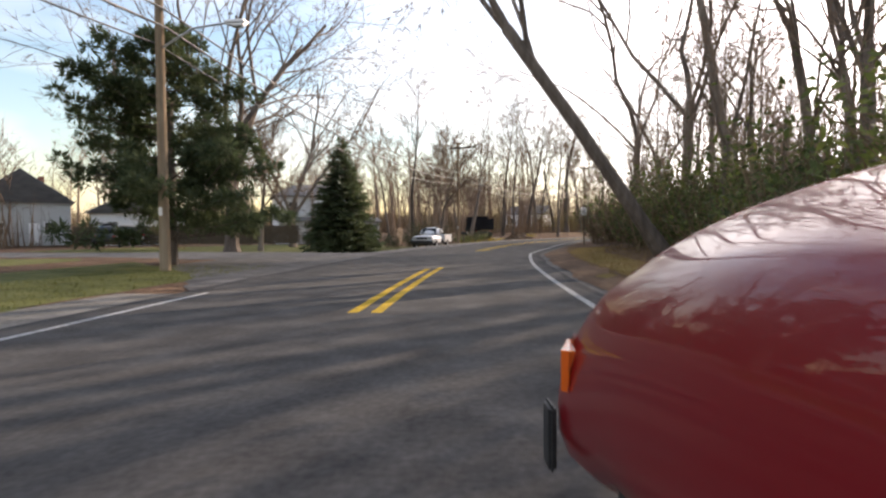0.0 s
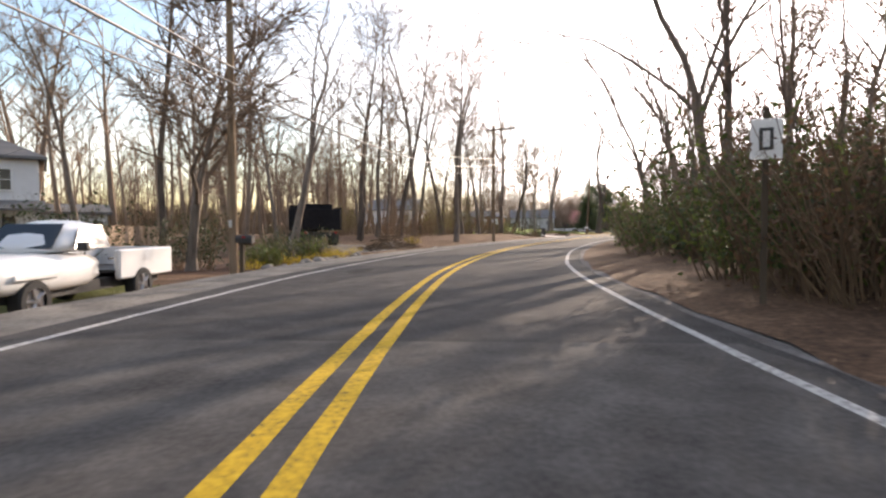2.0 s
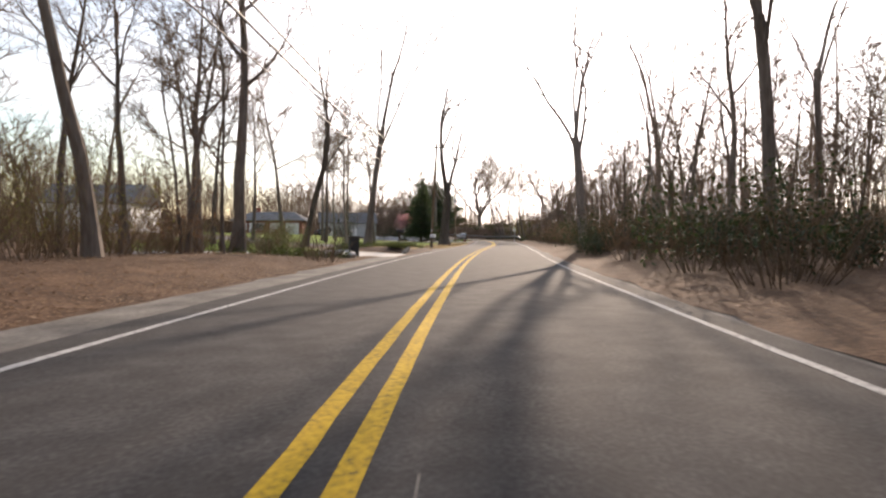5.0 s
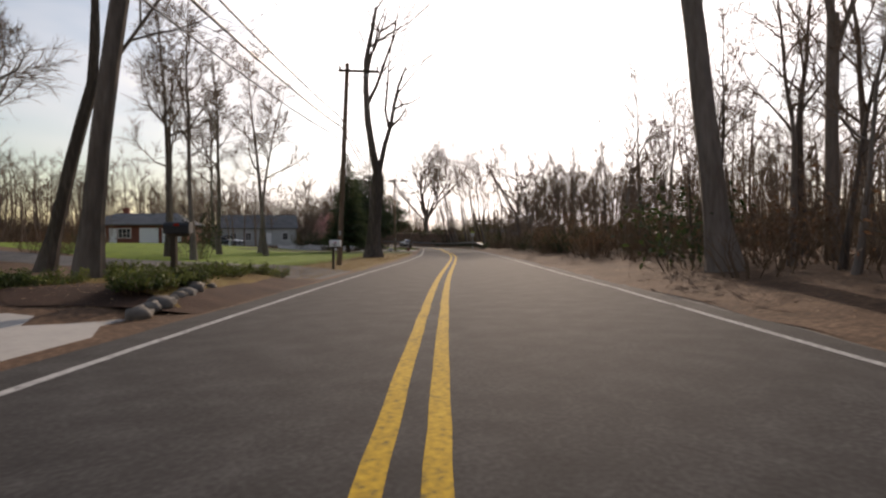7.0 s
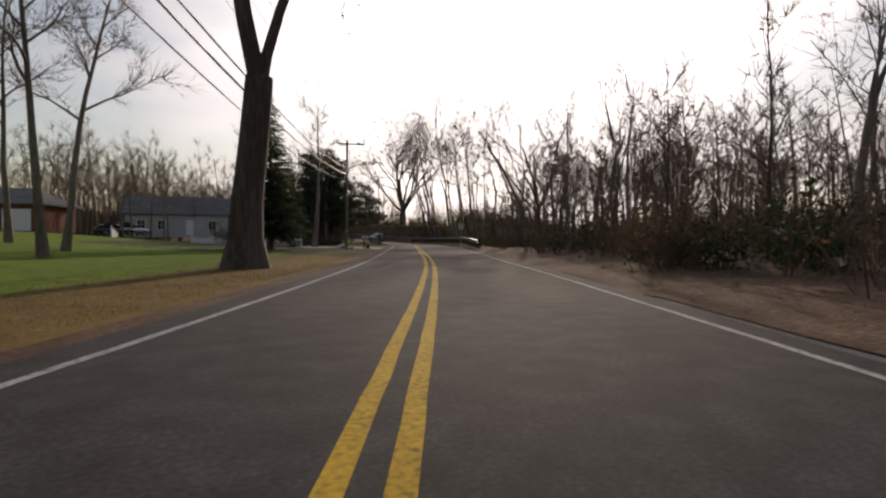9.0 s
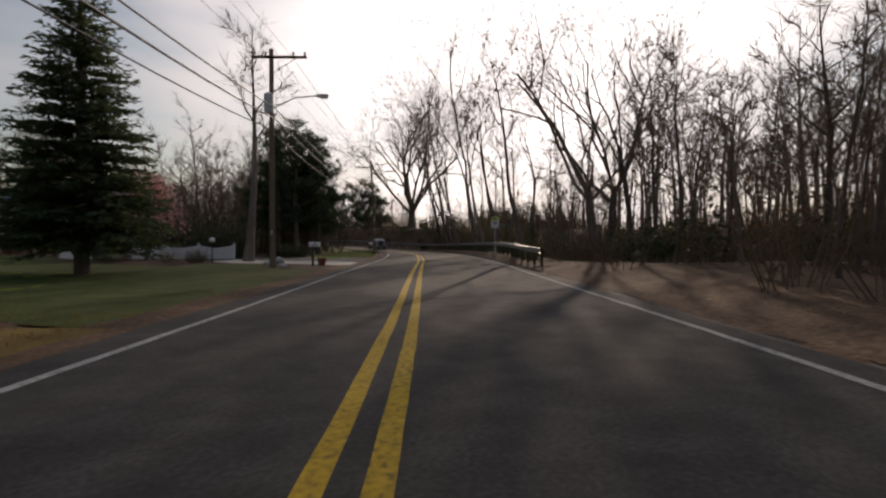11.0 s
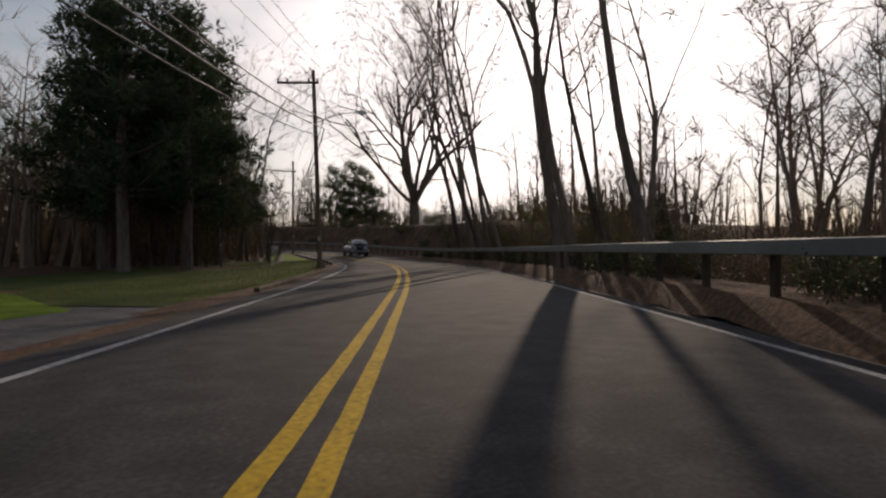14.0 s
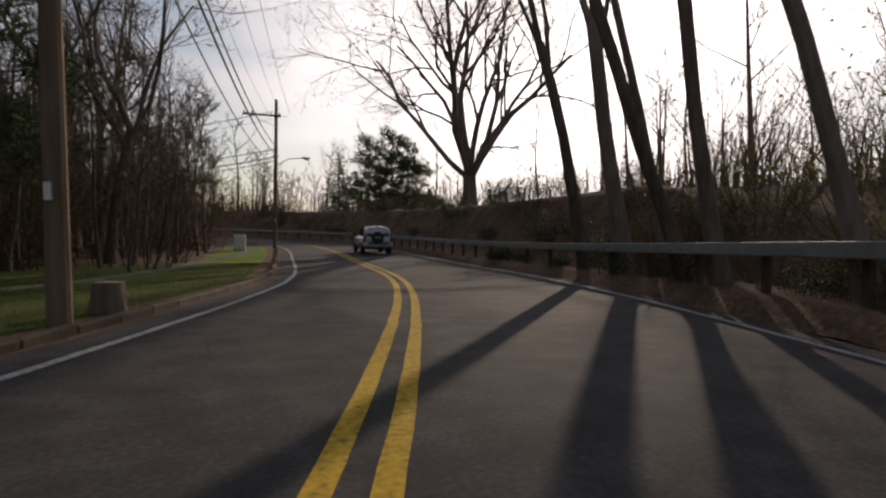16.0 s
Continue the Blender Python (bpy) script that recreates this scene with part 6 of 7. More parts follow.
def house_simple(x, y, z, turn, w, d, h, roof_h, wall_m, label, gable_front=False, windows=()):
    root = thing("house", pose(x, y, z, 0, 0, turn), label, "house")
    siding_wall(root, w, d, -0.3, h, wall_m, 0.0)
    part("roof", roof_mesh(w, d, h, roof_h, 0.35, along_x=not gable_front), ROOFING, root)
    if gable_front:                                     # gable triangles
        for sy in (-1, 1):
            bm = bmesh.new()
            lo = [bm.verts.new((sx * w / 2, sy * d / 2, h)) for sx in (-1, 1)] + [bm.verts.new((0, sy * d / 2, h + roof_h * 0.96))]
            hi = [bm.verts.new((v.co.x, sy * (d / 2 - 0.15), v.co.z)) for v in lo]
            bm.faces.new(lo if sy < 0 else lo[::-1])
            bm.faces.new(hi[::-1] if sy < 0 else hi)
            part("gable", bm, wall_m, root)
    for px, pz in windows:
        window(root, 0.95, 1.25, (px, -d / 2 - 0.03, pz), 0)
    part("door", boxes(((0.95, 0.06, 2.05), (w * 0.12, -d / 2 - 0.03, 1.05)), bevel=0.01), TRIM, root)
    part("chimney", boxes(((0.6, 0.6, 1.5), (w * 0.2, 0.5, h + roof_h * 0.7))), BRICK, root)
    return root


house_white()
house_ranch()
house_simple(-46, 62, 0, 35, 8.5, 8.0, 4.2, 3.4, GREY_SIDING, "grey gabled house beyond the side street", True, ((-2.0, 1.5), (2.4, 1.5), (-1.2, 5.2)))
house_simple(-33, 62, 0, 25, 9, 6, 3.0, 2.4, SIDING, "white house behind trees", True, ((-2.5, 1.5), (2.5, 1.5)))
house_simple(-58, 48, 0, 50, 9, 7, 4.6, 2.6, SIDING, "white house beyond lawn", False, ((-2.5, 1.5), (2.5, 1.5), (-2.5, 3.6), (2.5, 3.6)))
x, y = at(331, -33)
house_simple(x, y, 1.2, -20, 13, 7, 2.8, 2.6, GREY_SIDING, "pale grey house behind hedge", False, ((-4.5, 1.4), (-2, 1.4), (4.5, 1.4)))
x, y = at(252, -44)
house_simple(x, y, 1.5, -30, 10, 7, 3.0, 2.2, SIDING, "white and brick house on sloping lawn", False, ((-3.5, 1.5), (3.6, 1.5)))
house_simple(132.3, 189, -0.2, -75, 10, 6.5, 2.9, 1.5, SIDING, "low white house beyond the guardrail", False, ((-3.6, 1.4), (-1.6, 1.4), (3.0, 1.4), (4.2, 1.4)))


# ---- vehicles ----
def loft(stations, close=True):
    """Skin over cross sections; each: y and a half outline from sill to middle as (x, z), mirrored."""
    bm = bmesh.new()
    rings = []
    for y, half in stations:
        ring = [bm.verts.new((-x, y, z)) for x, z in half] + [bm.verts.new((x, y, z)) for x, z in half[::-1] if x > 1e-4]
        rings.append(ring)
    n = len(rings[0])
    for a, b in zip(rings[:-1], rings[1:]):
        for i in range(n - 1):
            bm.faces.new((a[i], a[i + 1], b[i + 1], b[i]))
        bm.faces.new((a[n - 1], a[0], b[0], b[n - 1]))
    if close:
        bm.faces.new(rings[0][::-1])
        bm.faces.new(rings[-1])
    bmesh.ops.recalc_face_normals(bm, faces=bm.faces)
    for f in bm.faces:
        f.smooth = True
    return bm


def soft(ob, levels=2):
    sub = ob.modifiers.new("rounding", "SUBSURF")
    sub.levels = sub.render_levels = levels
    return ob


def wheel(root, x, y, r, w, rim_r=0.62):
    bm = bmesh.new()
    bmesh.ops.create_cone(bm, cap_ends=False, segments=24, radius1=r, radius2=r, depth=w * 0.7)
    prof = [(r * rim_r, -w / 2), (r * 0.93, -w / 2), (r, -w * 0.33), (r, w * 0.33), (r * 0.93, w / 2), (r * rim_r, w / 2)]
    bm.clear()
    rings = []
    for k in range(24):
        a = 2 * math.pi * k / 24
        rings.append([bm.verts.new((o, math.cos(a) * q, math.sin(a) * q)) for q, o in prof])
    for k in range(24):
        p, q = rings[k], rings[(k + 1) % 24]
        for i in range(len(prof) - 1):
            bm.faces.new((p[i], p[i + 1], q[i + 1], q[i]))
    bmesh.ops.translate(bm, vec=(x, y, r), verts=bm.verts)
    tyre = part("wheel", bm, RUBBER, root, "black tyre")
    sg = 1 if x > 0 else -1
    bm = bmesh.new()
    cyl(bm, (x - sg * w * 0.3, y, r), (x + sg * w * 0.36, y, r), r * rim_r, r * rim_r, 20)
    cyl(bm, (x + sg * w * 0.30, y, r), (x + sg * w * 0.46, y, r), r * 0.16, r * 0.13, 12)
    for k in range(5):
        a = 2 * math.pi * k / 5
        cyl(bm, (x + sg * w * 0.4, y, r), (x + sg * w * 0.40, y + math.cos(a) * r * rim_r, r + math.sin(a) * r * rim_r), 0.035, 0.03, 6)
    part("rim", bm, RIM_METAL, tyre)


def glass_quad(name, corners, root, material=CAR_GLASS, thick=0.012):
    bm = bmesh.new()
    v = [Vector(c) for c in corners]
    nrm = (v[1] - v[0]).cross(v[2] - v[0]).normalized() * thick
    a = [bm.verts.new(c + nrm * 0.5) for c in v]
    b = [bm.verts.new(c - nrm * 0.5) for c in v]
    bm.faces.new(a)
    bm.faces.new(b[::-1])
    for i in range(len(v)):
        j = (i + 1) % len(v)
        bm.faces.new((a[i], b[i], b[j], a[j]))
    return part(name, bm, material, root)


def red_car():
    root = thing("car", pose(1.29, 0.05, 0), "glossy dark red car standing on the road", "car")
    st = [(2.12, [(0.82, 0.02), (0.87, 0.42), (0.80, 0.58), (0.72, 0.66), (0.68, 0.69), (0.4, 0.80), (0, 0.84)]),
          (2.00, [(0.88, 0.0), (0.90, 0.45), (0.84, 0.63), (0.765, 0.745), (0.72, 0.775), (0.45, 0.93), (0, 1.01)]),
          (1.75, [(0.87, 0.05), (0.885, 0.5), (0.845, 0.70), (0.785, 0.845), (0.745, 0.875), (0.5, 1.06), (0, 1.18)]),
          (1.5, [(0.85, 0.17), (0.88, 0.55), (0.855, 0.76), (0.79, 0.895), (0.75, 0.93), (0.5, 1.12), (0, 1.25)]),
          (1.0, [(0.84, 0.17), (0.88, 0.58), (0.87, 0.84), (0.80, 0.98), (0.76, 1.015), (0.5, 1.17), (0, 1.30)]),
          (0.5, [(0.84, 0.17), (0.88, 0.58), (0.87, 0.88), (0.815, 1.03), (0.775, 1.065), (0.5, 1.19), (0, 1.31)]),
          (-0.8, [(0.84, 0.17), (0.88, 0.58), (0.87, 0.90), (0.83, 1.04), (0.79, 1.06), (0.5, 1.10), (0, 1.10)]),
          (-1.8, [(0.82, 0.34), (0.87, 0.58), (0.86, 0.90), (0.81, 1.04), (0.77, 1.06), (0.5, 1.10), (0, 1.10)]),
          (-2.1, [(0.74, 0.38), (0.79, 0.58), (0.78, 0.88), (0.73, 0.99), (0.69, 1.01), (0.45, 1.05), (0, 1.05)])]
    soft(part("body", loft(st), RED_PAINT, root))
    cab = [(0.55, [(0.80, 1.02), (0.74, 1.08), (0.66, 1.12), (0.4, 1.14), (0, 1.15)]),
           (-0.25, [(0.80, 1.02), (0.74, 1.25), (0.64, 1.52), (0.4, 1.58), (0, 1.60)]),
           (-1.5, [(0.80, 1.02), (0.74, 1.25), (0.64, 1.54), (0.4, 1.60), (0, 1.62)]),
           (-2.05, [(0.76, 1.0), (0.70, 1.06), (0.62, 1.10), (0.4, 1.12), (0, 1.13)])]
    soft(part("cabin", loft(cab), RED_PAINT, root))
    glass_quad("windscreen", [(-0.62, 0.42, 1.18), (0.62, 0.42, 1.18), (0.52, -0.12, 1.54), (-0.52, -0.12, 1.54)], root)
    for sx in (-1, 1):
        glass_quad("side_window", [(sx * 0.80, 0.1, 1.12), (sx * 0.69, -0.3, 1.46), (sx * 0.69, -1.4, 1.48), (sx * 0.80, -1.6, 1.12)], root)
        bm = bmesh.new()
        box(bm, (0.06, 0.26, 0.20), (0, 0, 0), 0.03, seg=2)
        bmesh.ops.transform(bm, matrix=Matrix.Translation((sx * 0.835, 1.93, 0.57)) @ Matrix.Rotation(sx * 0.32, 4, "Z"), verts=bm.verts)
        part("indicator", bm, AMBER, root, "amber corner indicator")
        bm = bmesh.new()
        box(bm, (0.34, 0.08, 0.16), (sx * 0.52, 2.05, 0.64), 0.03, seg=2)
        part("headlight", bm, CLEAR_LENS, root)
        bm = bmesh.new()
        box(bm, (0.03, 0.12, 0.24), (sx * 0.905, 1.99, 0.30), 0.012, seg=2)
        part("bumper_end", bm, BLACK_PLASTIC, root, "black bumper end trim")
        bm = bmesh.new()
        box(bm, (0.14, 0.20, 0.13), (sx * 0.96, 0.02 - 0.35, 1.06), 0.04, seg=2)
        part("mirror", bm, RED_PAINT, root)
        bm = bmesh.new()
        box(bm, (0.12, 0.05, 0.26), (sx * 0.74, -2.08, 0.82), 0.02)
        part("tail_light", bm, RED_LENS, root)
        wheel(root, sx * 0.70, 1.22, 0.33, 0.2)
        wheel(root, sx * 0.70, -1.3, 0.33, 0.2)
    bm = bmesh.new()
    box(bm, (1.62, 0.24, 0.30), (0, -2.06, 0.40), 0.06, seg=2)
    part("bumper", bm, RED_PAINT, root)
    for sx in (-1, 1):
        seam = Tubes()
        seam.tube([Vector((sx * q, v, h)) for v, q, h in ((1.95, 0.60, 0.84), (1.75, 0.615, 0.952), (1.5, 0.625, 1.008), (1.25, 0.63, 1.045), (1.0, 0.635, 1.07), (0.75, 0.64, 1.087), (0.5, 0.645, 1.10))],
                  [0.006] * 7, 6)
        part("bonnet_seam", seam.mesh("bonnet_seam", BLACK_PLASTIC), None, root)


red_car()


def suv():
    x, y, s = *at(363.5, 2.3), 363.5
    root = thing("suv", pose(x, y, climb(s), 1.6, 0, heading(s)), "silver-white SUV with black spare wheel cover", "car")
    st = [(2.15, [(0.70, 0.40), (0.76, 0.55), (0.76, 0.85), (0.6, 0.98), (0, 1.0)]),
          (1.8, [(0.84, 0.36), (0.90, 0.55), (0.89, 0.88), (0.72, 1.04), (0, 1.08)]),
          (0.9, [(0.86, 0.36), (0.91, 0.58), (0.90, 0.94), (0.80, 1.06), (0, 1.1)]),
          (-1.8, [(0.86, 0.36), (0.91, 0.58), (0.90, 0.94), (0.82, 1.06), (0, 1.08)]),
          (-2.12, [(0.84, 0.42), (0.88, 0.58), (0.88, 0.94), (0.80, 1.06), (0, 1.08)]),
          (-2.18, [(0.80, 0.46), (0.84, 0.6), (0.84, 0.92), (0.76, 1.02), (0, 1.04)])]
    soft(part("body", loft(st), SILVER_PAINT, root), 2)
    cab = [(0.75, [(0.80, 1.0), (0.76, 1.06), (0.66, 1.10), (0, 1.12)]),
           (0.15, [(0.82, 1.0), (0.78, 1.3), (0.66, 1.62), (0, 1.70)]),
           (-1.8, [(0.82, 1.0), (0.79, 1.3), (0.68, 1.66), (0, 1.74)]),
           (-2.0, [(0.82, 1.0), (0.78, 1.3), (0.67, 1.62), (0, 1.70)]),
           (-2.14, [(0.80, 1.0), (0.77, 1.2), (0.70, 1.4), (0, 1.46)])]
    soft(part("cabin", loft(cab), SILVER_PAINT, root), 2)
    glass_quad("rear_window", [(-0.62, -2.15, 1.10), (0.62, -2.15, 1.10), (0.56, -2.03, 1.58), (-0.56, -2.03, 1.58)], root)
    glass_quad("windscreen", [(-0.64, 0.66, 1.14), (0.64, 0.66, 1.14), (0.55, 0.22, 1.60), (-0.55, 0.22, 1.60)], root)
    for sx in (-1, 1):
        glass_quad("side_window", [(sx * 0.825, 0.35, 1.12), (sx * 0.735, 0.05, 1.54), (sx * 0.735, -0.75, 1.56), (sx * 0.825, -0.75, 1.12)], root)
        glass_quad("side_window", [(sx * 0.825, -0.85, 1.12), (sx * 0.735, -0.85, 1.56), (sx * 0.735, -1.7, 1.56), (sx * 0.825, -1.8, 1.12)], root)
        part("tail_light", boxes(((0.14, 0.08, 0.26), (sx * 0.80, -2.16, 0.90)), bevel=0.02), RED_LENS, root, "red tail lamp")
        part("roof_rail", rod((sx * 0.6, 0.0, 1.78), (sx * 0.6, -1.8, 1.80), 0.022), BLACK_PLASTIC, root)
        part("mirror", boxes(((0.20, 0.10, 0.17), (sx * 1.0, 0.42, 1.16)), bevel=0.03), BLACK_PLASTIC, root)
        part("wheel_flare", boxes(((0.08, 0.95, 0.12), (sx * 0.89, -1.35, 0.72)), bevel=0.03), SILVER_PAINT, root)
        wheel(root, sx * 0.80, 1.35, 0.36, 0.24)
        wheel(root, sx * 0.80, -1.35, 0.36, 0.24)
    part("rear_bumper", boxes(((1.78, 0.26, 0.24), (0, -2.16, 0.56)), bevel=0.05), SILVER_PAINT, root)
    part("bumper_step", boxes(((1.2, 0.14, 0.06), (0, -2.28, 0.68)), bevel=0.015), BLACK_PLASTIC, root)
    part("underbody", boxes(((1.5, 3.6, 0.18), (0, 0, 0.40))), BLACK_PLASTIC, root)
    bm = bmesh.new()
    cyl(bm, (-0.04, -2.17, 1.0), (-0.04, -2.36, 1.0), 0.37, 0.35, 28)
    bmesh.ops.bevel(bm, geom=[e for e in bm.edges if len(e.link_faces) == 2 and e.calc_face_angle(0) > 1], offset=0.04, segments=2, affect="EDGES")
    cover = part("spare_wheel", bm, BLACK_PLASTIC, root, "black spare wheel cover")
    part("marking", boxes(((0.34, 0.008, 0.07), (-0.04, -2.362, 1.02))), GALV, cover)
    part("number_plate", boxes(((0.30, 0.02, 0.15), (0.52, -2.23, 0.86))), SIGN_WHITE, root)
    part("exhaust", rod((0.45, -2.0, 0.36), (0.45, -2.26, 0.35), 0.035), GALV, root)
    part("high_brake_light", boxes(((0.3, 0.04, 0.04), (0, -2.06, 1.64))), RED_LENS, root)


suv()


def pickup():
    s, lat = 162.2, -6.65
    x, y = at(s, lat)
    root = thing("pickup_truck", pose(x, y, rise(s, lat) - 0.01, 0, 0, heading(s) + 183), "white single-cab pickup truck on gravel shoulder", "truck")
    st = [(2.42, [(0.66, 0.45), (0.74, 0.55), (0.74, 0.80), (0.66, 0.92), (0, 0.95)]),
          (2.25, [(0.78, 0.38), (0.84, 0.55), (0.83, 0.84), (0.70, 0.97), (0, 1.0)]),
          (1.0, [(0.80, 0.36), (0.86, 0.55), (0.85, 0.90), (0.74, 1.03), (0, 1.05)]),
          (-0.55, [(0.80, 0.36), (0.86, 0.55), (0.85, 0.92), (0.80, 1.00), (0, 1.0)])]
    soft(part("body", loft(st), WHITE_PAINT, root), 1)
    cab = [(0.95, [(0.78, 0.98), (0.74, 1.03), (0.62, 1.06), (0, 1.07)]),
           (0.35, [(0.80, 0.98), (0.74, 1.28), (0.60, 1.55), (0, 1.60)]),
           (-0.35, [(0.80, 0.98), (0.74, 1.28), (0.60, 1.56), (0, 1.61)]),
           (-0.55, [(0.80, 0.98), (0.74, 1.25), (0.62, 1.45), (0, 1.50)])]
    soft(part("cab", loft(cab), WHITE_PAINT, root), 1)
    glass_quad("windscreen", [(-0.60, 0.86, 1.10), (0.60, 0.86, 1.10), (0.50, 0.42, 1.50), (-0.50, 0.42, 1.50)], root)
    glass_quad("rear_window", [(-0.55, -0.57, 1.12), (0.55, -0.57, 1.12), (0.5, -0.52, 1.45), (-0.5, -0.52, 1.45)], root)
    part("bed_floor", boxes(((1.5, 1.9, 0.06), (0, -1.5, 0.62))), BLACK_PLASTIC, root)
    part("tailgate", boxes(((1.5, 0.07, 0.46), (0, -2.42, 0.80)), bevel=0.015), WHITE_PAINT, root)
    for sx in (-1, 1):
        part("bed_side", boxes(((0.12, 1.9, 0.56), (sx * 0.79, -1.5, 0.75)), bevel=0.03), WHITE_PAINT, root)
        glass_quad("side_window", [(sx * 0.80, 0.62, 1.08), (sx * 0.67, 0.30, 1.46), (sx * 0.67, -0.30, 1.48), (sx * 0.79, -0.36, 1.08)], root)
        part("headlight", boxes(((0.30, 0.06, 0.13), (sx * 0.56, 2.38, 0.82)), bevel=0.02), CLEAR_LENS, root)
        part("mirror", boxes(((0.18, 0.10, 0.14), (sx * 0.96, 0.62, 1.12)), bevel=0.02), BLACK_PLASTIC, root)
        part("wheel_arch", boxes(((0.05, 0.86, 0.10), (sx * 0.86, 1.55, 0.70)), bevel=0.02), WHITE_PAINT, root)
        part("door_handle", boxes(((0.03, 0.14, 0.04), (sx * 0.87, -0.25, 0.88))), BLACK_PLASTIC, root)
        wheel(root, sx * 0.76, 1.55, 0.33, 0.22)
        wheel(root, sx * 0.76, -1.30, 0.33, 0.22)
    part("bumper", boxes(((1.66, 0.20, 0.26), (0, 2.40, 0.52)), bevel=0.04), BLACK_PLASTIC, root)
    part("grille", boxes(((0.80, 0.05, 0.15), (0, 2.43, 0.80)), bevel=0.01), BLACK_PLASTIC, root)
    part("rear_bumper", boxes(((1.6, 0.14, 0.16), (0, -2.48, 0.52)), bevel=0.03), CHROME, root)
    part("underbody", boxes(((1.3, 4.2, 0.20), (0, -0.1, 0.42))), BLACK_PLASTIC, root)
    return root


pickup()


def parked_car(x, y, z, turn, paint_m, label, tall=0.0):
    root = thing("parked_car", pose(x, y, z, 0, 0, turn), label, "car")
    st = [(2.2, [(0.62, 0.40), (0.70, 0.55), (0.62, 0.72), (0, 0.76)]), (1.9, [(0.80, 0.32), (0.86, 0.55), (0.74, 0.82), (0, 0.88)]),
          (0.8, [(0.82, 0.30), (0.88, 0.55), (0.78, 0.92 + tall * 0.3), (0, 0.97 + tall * 0.3)]), (-1.6, [(0.82, 0.30), (0.88, 0.55), (0.78, 0.92 + tall * 0.3), (0, 0.97 + tall * 0.3)]),
          (-2.2, [(0.70, 0.38), (0.78, 0.55), (0.68, 0.88), (0, 0.92)])]
    soft(part("body", loft(st), paint_m, root), 1)
    cab = [(0.85, [(0.74, 0.9), (0.66, 0.95), (0, 0.98)]), (0.1, [(0.76, 0.9), (0.62, 1.38 + tall), (0, 1.44 + tall)]),
           (-1.2, [(0.76, 0.9), (0.62, 1.38 + tall), (0, 1.44 + tall)]), (-1.95, [(0.74, 0.9), (0.66, 0.98 + tall), (0, 1.0 + tall)])]
    soft(part("cabin", loft(cab), CAR_GLASS, root), 1)
    part("roof", boxes(((1.15, 1.3, 0.05), (0, -0.55, 1.40 + tall)), bevel=0.02), paint_m, root)
    for sx in (-1, 1):
        part("headlight", boxes(((0.28, 0.06, 0.12), (sx * 0.55, 2.10, 0.66)), bevel=0.02), CLEAR_LENS, root)
        part("tail_light", boxes(((0.24, 0.06, 0.14), (sx * 0.58, -2.14, 0.78)), bevel=0.02), RED_LENS, root)
        wheel(root, sx * 0.78, 1.35, 0.31, 0.2)
        wheel(root, sx * 0.78, -1.35, 0.31, 0.2)
    part("bumper", boxes(((1.5, 0.14, 0.18), (0, 2.14, 0.46)), bevel=0.04), BLACK_PLASTIC, root)
    return root


parked_car(-23.5, 40.0, 0, 20, DARK_PAINT, "dark green SUV parked on side street", 0.25)
parked_car(-26.5, 46.5, 0, 60, WHITE_PAINT, "white car parked beyond side street", 0.2)
x, y = at(318, -35.5)
parked_car(x, y, 1.1, -75, SILVER_PAINT, "silver van parked before house", 0.3)
x, y = at(313.5, -35.5)
parked_car(x, y, 1.1, -70, DARK_PAINT, "dark blue car parked before house")


def dump_truck():
    x, y = at(182.4, -11.0)
    root = thing("dump_truck", pose(x, y, rise(182.4, -11.0) - 0.03, 0, 0, heading(184) + 42), "dark dump truck with high boarded body", "truck")
    bed = part("bed", boxes(((2.3, 3.4, 0.10), (0, 1.6, 1.05))), NAVY_STEEL, root)
    part("tailgate", boxes(((2.3, 0.10, 1.15), (0, -0.1, 1.62)), bevel=0.02), NAVY_STEEL, bed)
    for sx in (-1, 1):
        part("bed_side", boxes(((0.10, 3.4, 1.25), (sx * 1.15, 1.6, 1.66)), bevel=0.02), NAVY_STEEL, bed)
        for k in range(5):
            part("stake", boxes(((0.08, 0.10, 1.3), (sx * 1.22, 0.1 + 0.75 * k, 1.66))), NAVY_STEEL, bed)
        part("tail_light", boxes(((0.14, 0.05, 0.10), (sx * 0.85, -0.16, 0.86)), bevel=0.01), RED_LENS, root)
        part("mud_flap", boxes(((0.5, 0.02, 0.5), (sx * 0.8, 0.05, 0.5))), RUBBER, root)
        wheel(root, sx * 0.88, 0.75, 0.43, 0.42)
        wheel(root, sx * 0.88, 4.6, 0.43, 0.26)
    part("headboard", boxes(((2.3, 0.10, 1.5), (0, 3.3, 1.78)), bevel=0.02), NAVY_STEEL, bed)
    part("load_box", boxes(((1.7, 1.4, 0.7), (0.2, 2.2, 2.2)), bevel=0.02), NAVY_STEEL, bed, "dark tool box on load")
    cab = [(5.4, [(0.95, 0.7), (0.98, 1.1), (0.9, 1.5), (0, 1.55)]), (4.7, [(1.0, 0.7), (1.02, 1.2), (0.9, 1.65), (0, 1.7)]),
           (4.2, [(1.0, 0.7), (1.02, 1.4), (0.86, 2.3), (0, 2.4)]), (3.5, [(1.0, 0.7), (1.02, 1.4), (0.86, 2.3), (0, 2.4)])]
    soft(part("cab", loft(cab), NAVY_STEEL, root), 1)
    part("chassis", boxes(((0.9, 5.0, 0.25), (0, 2.4, 0.75))), BLACK_PLASTIC, root)


dump_truck()


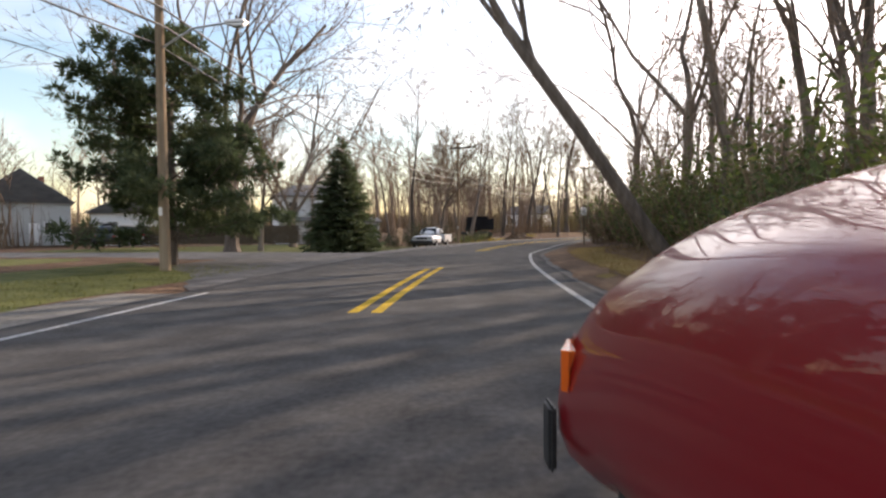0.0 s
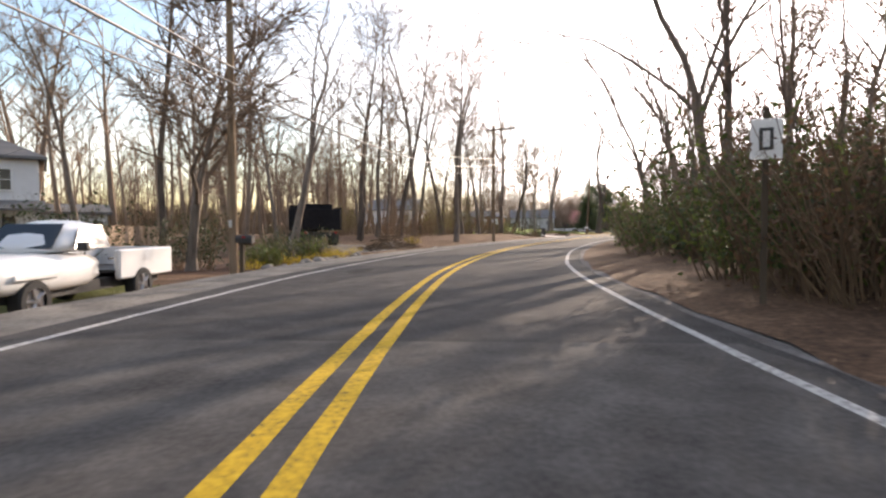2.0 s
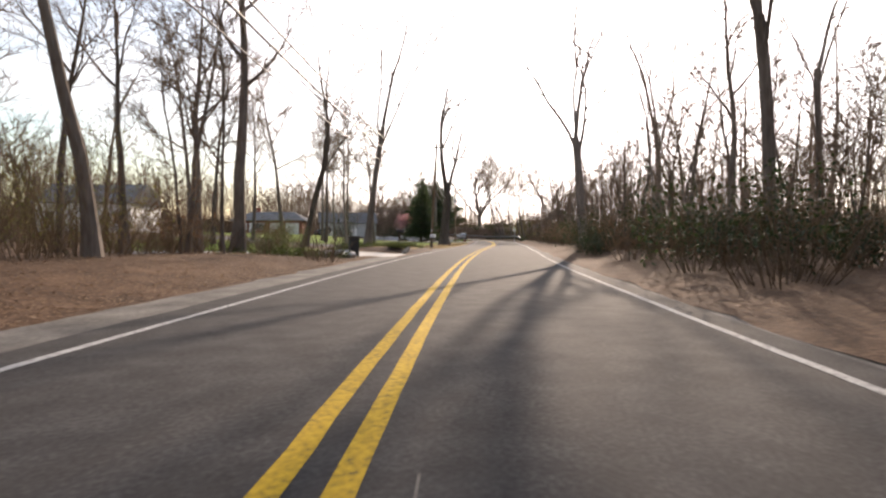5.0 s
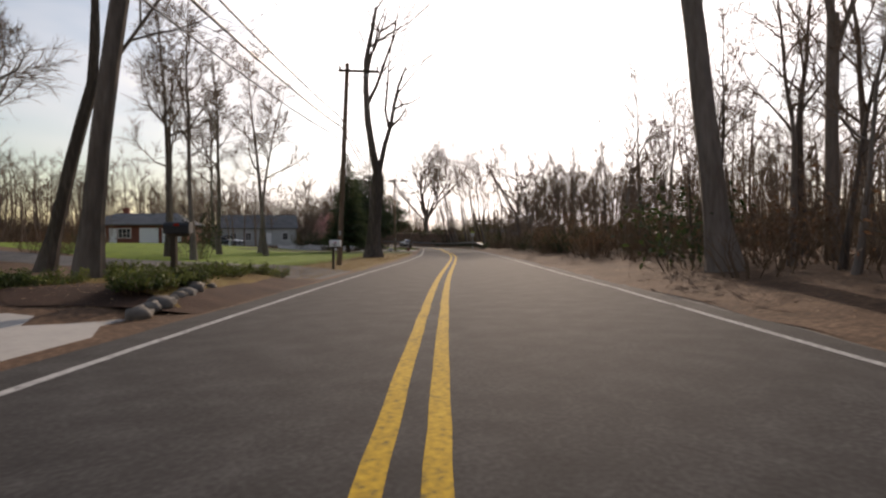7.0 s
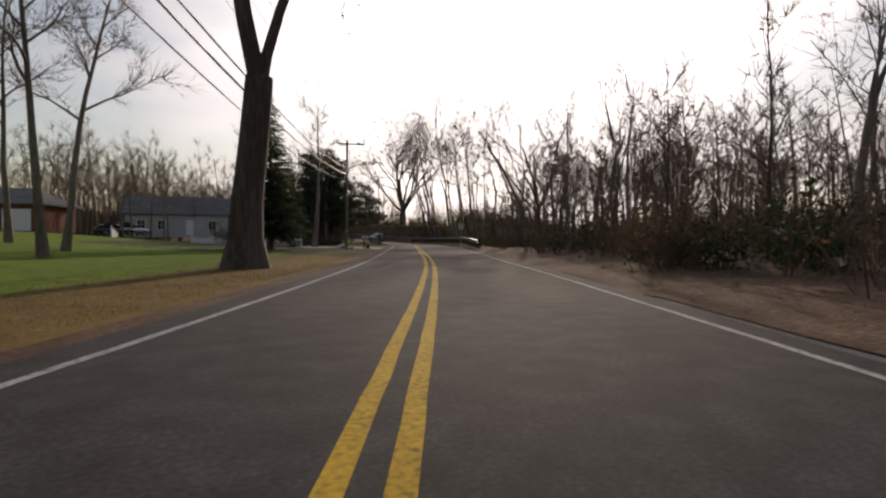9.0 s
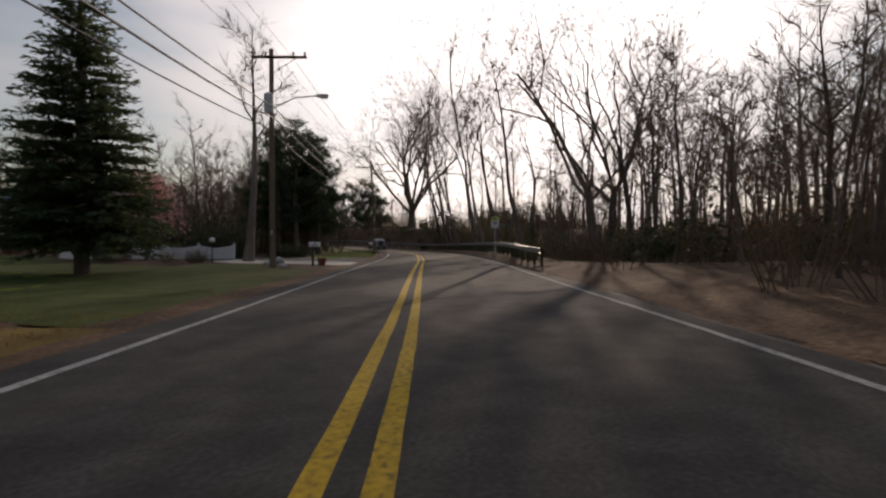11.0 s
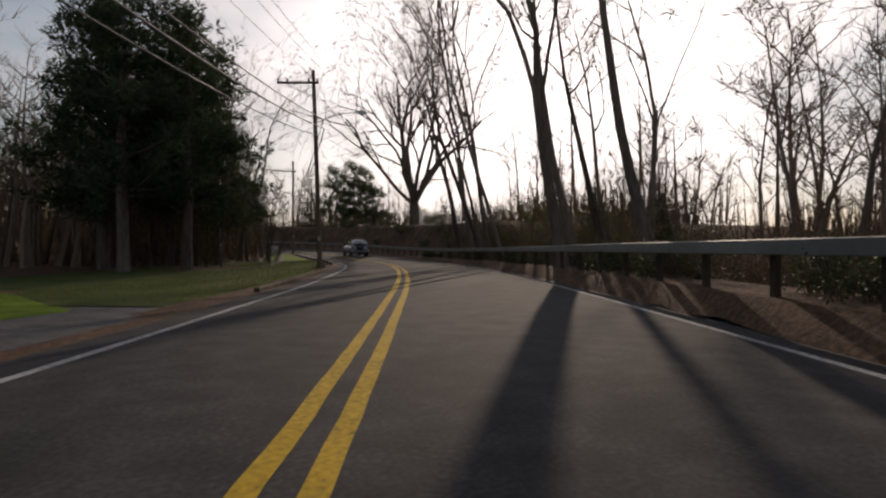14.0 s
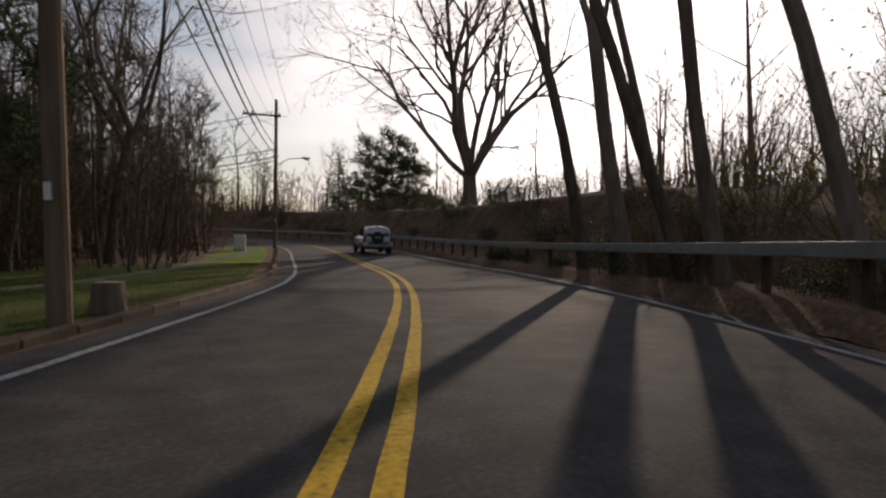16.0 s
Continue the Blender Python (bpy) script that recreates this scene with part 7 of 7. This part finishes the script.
def brush_pile(s, lat):
    """A heap of cut branches and logs."""
    x, y = at(s, lat)
    r = random.Random(12)
    root = thing("brush_pile", pose(x, y, rise(s, lat), 0, 0, heading(s)), "heap of brown cut branches on the bank", "brush pile")
    t = Tubes()
    for _ in range(150):
        u, v = r.gauss(0, 0.55), r.gauss(0, 1.0)
        h = max(0.03, 0.75 * math.exp(-u * u * 1.6 - v * v * 0.6) * r.random())
        w = r.gauss(1.3, 0.7)
        d = Vector((math.cos(w), math.sin(w), r.gauss(0, 0.18))) * r.uniform(0.4, 1.1)
        k = r.uniform(0.012, 0.035)
        t.tube([Vector((u, v, h)) - d * 0.5, Vector((u, v, h + 0.03)), Vector((u, v, h)) + d * 0.5], [k, k * 0.9, k * 0.5], 5)
    part("branches", t.mesh("branches", BRUSH), None, root)
    for i in range(5):
        p = Vector((-0.2 + 0.13 * i, -0.7 + 0.1 * (i % 2), 0.10 + 0.16 * (i % 2)))
        part("log", rod(p, p + Vector((0.15, 1.5, 0.03)), 0.10, 0.08, 10), BARK, root)


brush_pile(181.6, -6.4)


# ---- kerb and cracks ----
def kerb(s0, s1, lat_of, label):
    x, y = at(s0, lat_of(s0))
    root = thing("kerb", pose(x, y, 0), label, "kerb", kind="structure")
    n = int((s1 - s0) / 0.9)
    bm = bmesh.new()
    box(bm, (0.14, 0.88, 0.16), (0, 0, 0.02), 0.02)
    me = bpy.data.meshes.new("kerb_stone")
    bm.to_mesh(me)
    bm.free()
    me.materials.append(DARK_WOOD)
    for i in range(n):
        s = s0 + 0.9 * (i + 0.5)
        px, py = at(s, lat_of(s))
        ob = part("kerb_stone", me, None, root)
        ob.matrix_local = pose(px - x, py - y, climb(s) + 0.015 * noise.noise((s, 3, 1)), rnd.gauss(0, 1.0), rnd.gauss(0, 1.5), heading(s))


kerb(318, 366, left(0.75), "low dark timber and asphalt kerb beside lawn")


def crack(points, width, label):
    """A pale sealed crack wandering along the asphalt; points: (s, lat)."""
    t = Tubes()
    dense = []
    for (sa, la), (sb, lb) in zip(points[:-1], points[1:]):
        n = max(2, int(abs(sb - sa) / 0.25))
        dense += [(sa + (sb - sa) * k / n, la + (lb - la) * k / n + 0.05 * noise.noise((sa + (sb - sa) * k / n * 3, la, 0.5))) for k in range(n)]
    verts, faces = [], []
    for s, lat in dense:
        w = width * (0.5 + 0.8 * abs(noise.noise((s * 2.1, lat, 9))))
        for o in (-w / 2, w / 2):
            px, py = at(s, lat + o)
            verts.append((px, py, climb(s) + 0.004))
    faces = [(2 * i, 2 * i + 1, 2 * i + 3, 2 * i + 2) for i in range(len(dense) - 1)]
    tagged(new("road_crack", mesh_of("road_crack", verts, faces, GRAVEL)), label, "crack", kind="structure")


crack([(146, 0.3), (150, 0.35), (153, 0.34)], 0.02, "pale worn seam in the asphalt")
crack([(182.5, 0.5), (186, 0.52), (190, 0.46), (196, 0.42)], 0.028, "pale worn seam in the asphalt")
for s, lat, w, ln in ((166.5, -2.3, 0.5, 1.6), (168.5, -1.5, 0.25, 0.8), (178.5, -2.2, 0.6, 1.5), (299, 1.5, 0.8, 1.6), (294, 2.1, 0.5, 1.2)):
    verts = []
    for k in range(14):
        a = 2 * math.pi * k / 14
        q = 1 + 0.3 * noise.noise((math.cos(a) * 2 + s, math.sin(a) * 2, 0))
        px, py = at(s + math.sin(a) * ln / 2 * q, lat + math.cos(a) * w / 2 * q)
        verts.append((px, py, 0.0045))
    tagged(new("road_patch", mesh_of("road_patch", verts, [tuple(range(14))], TAR)), "dark tar patch on worn asphalt", "patch", kind="structure")
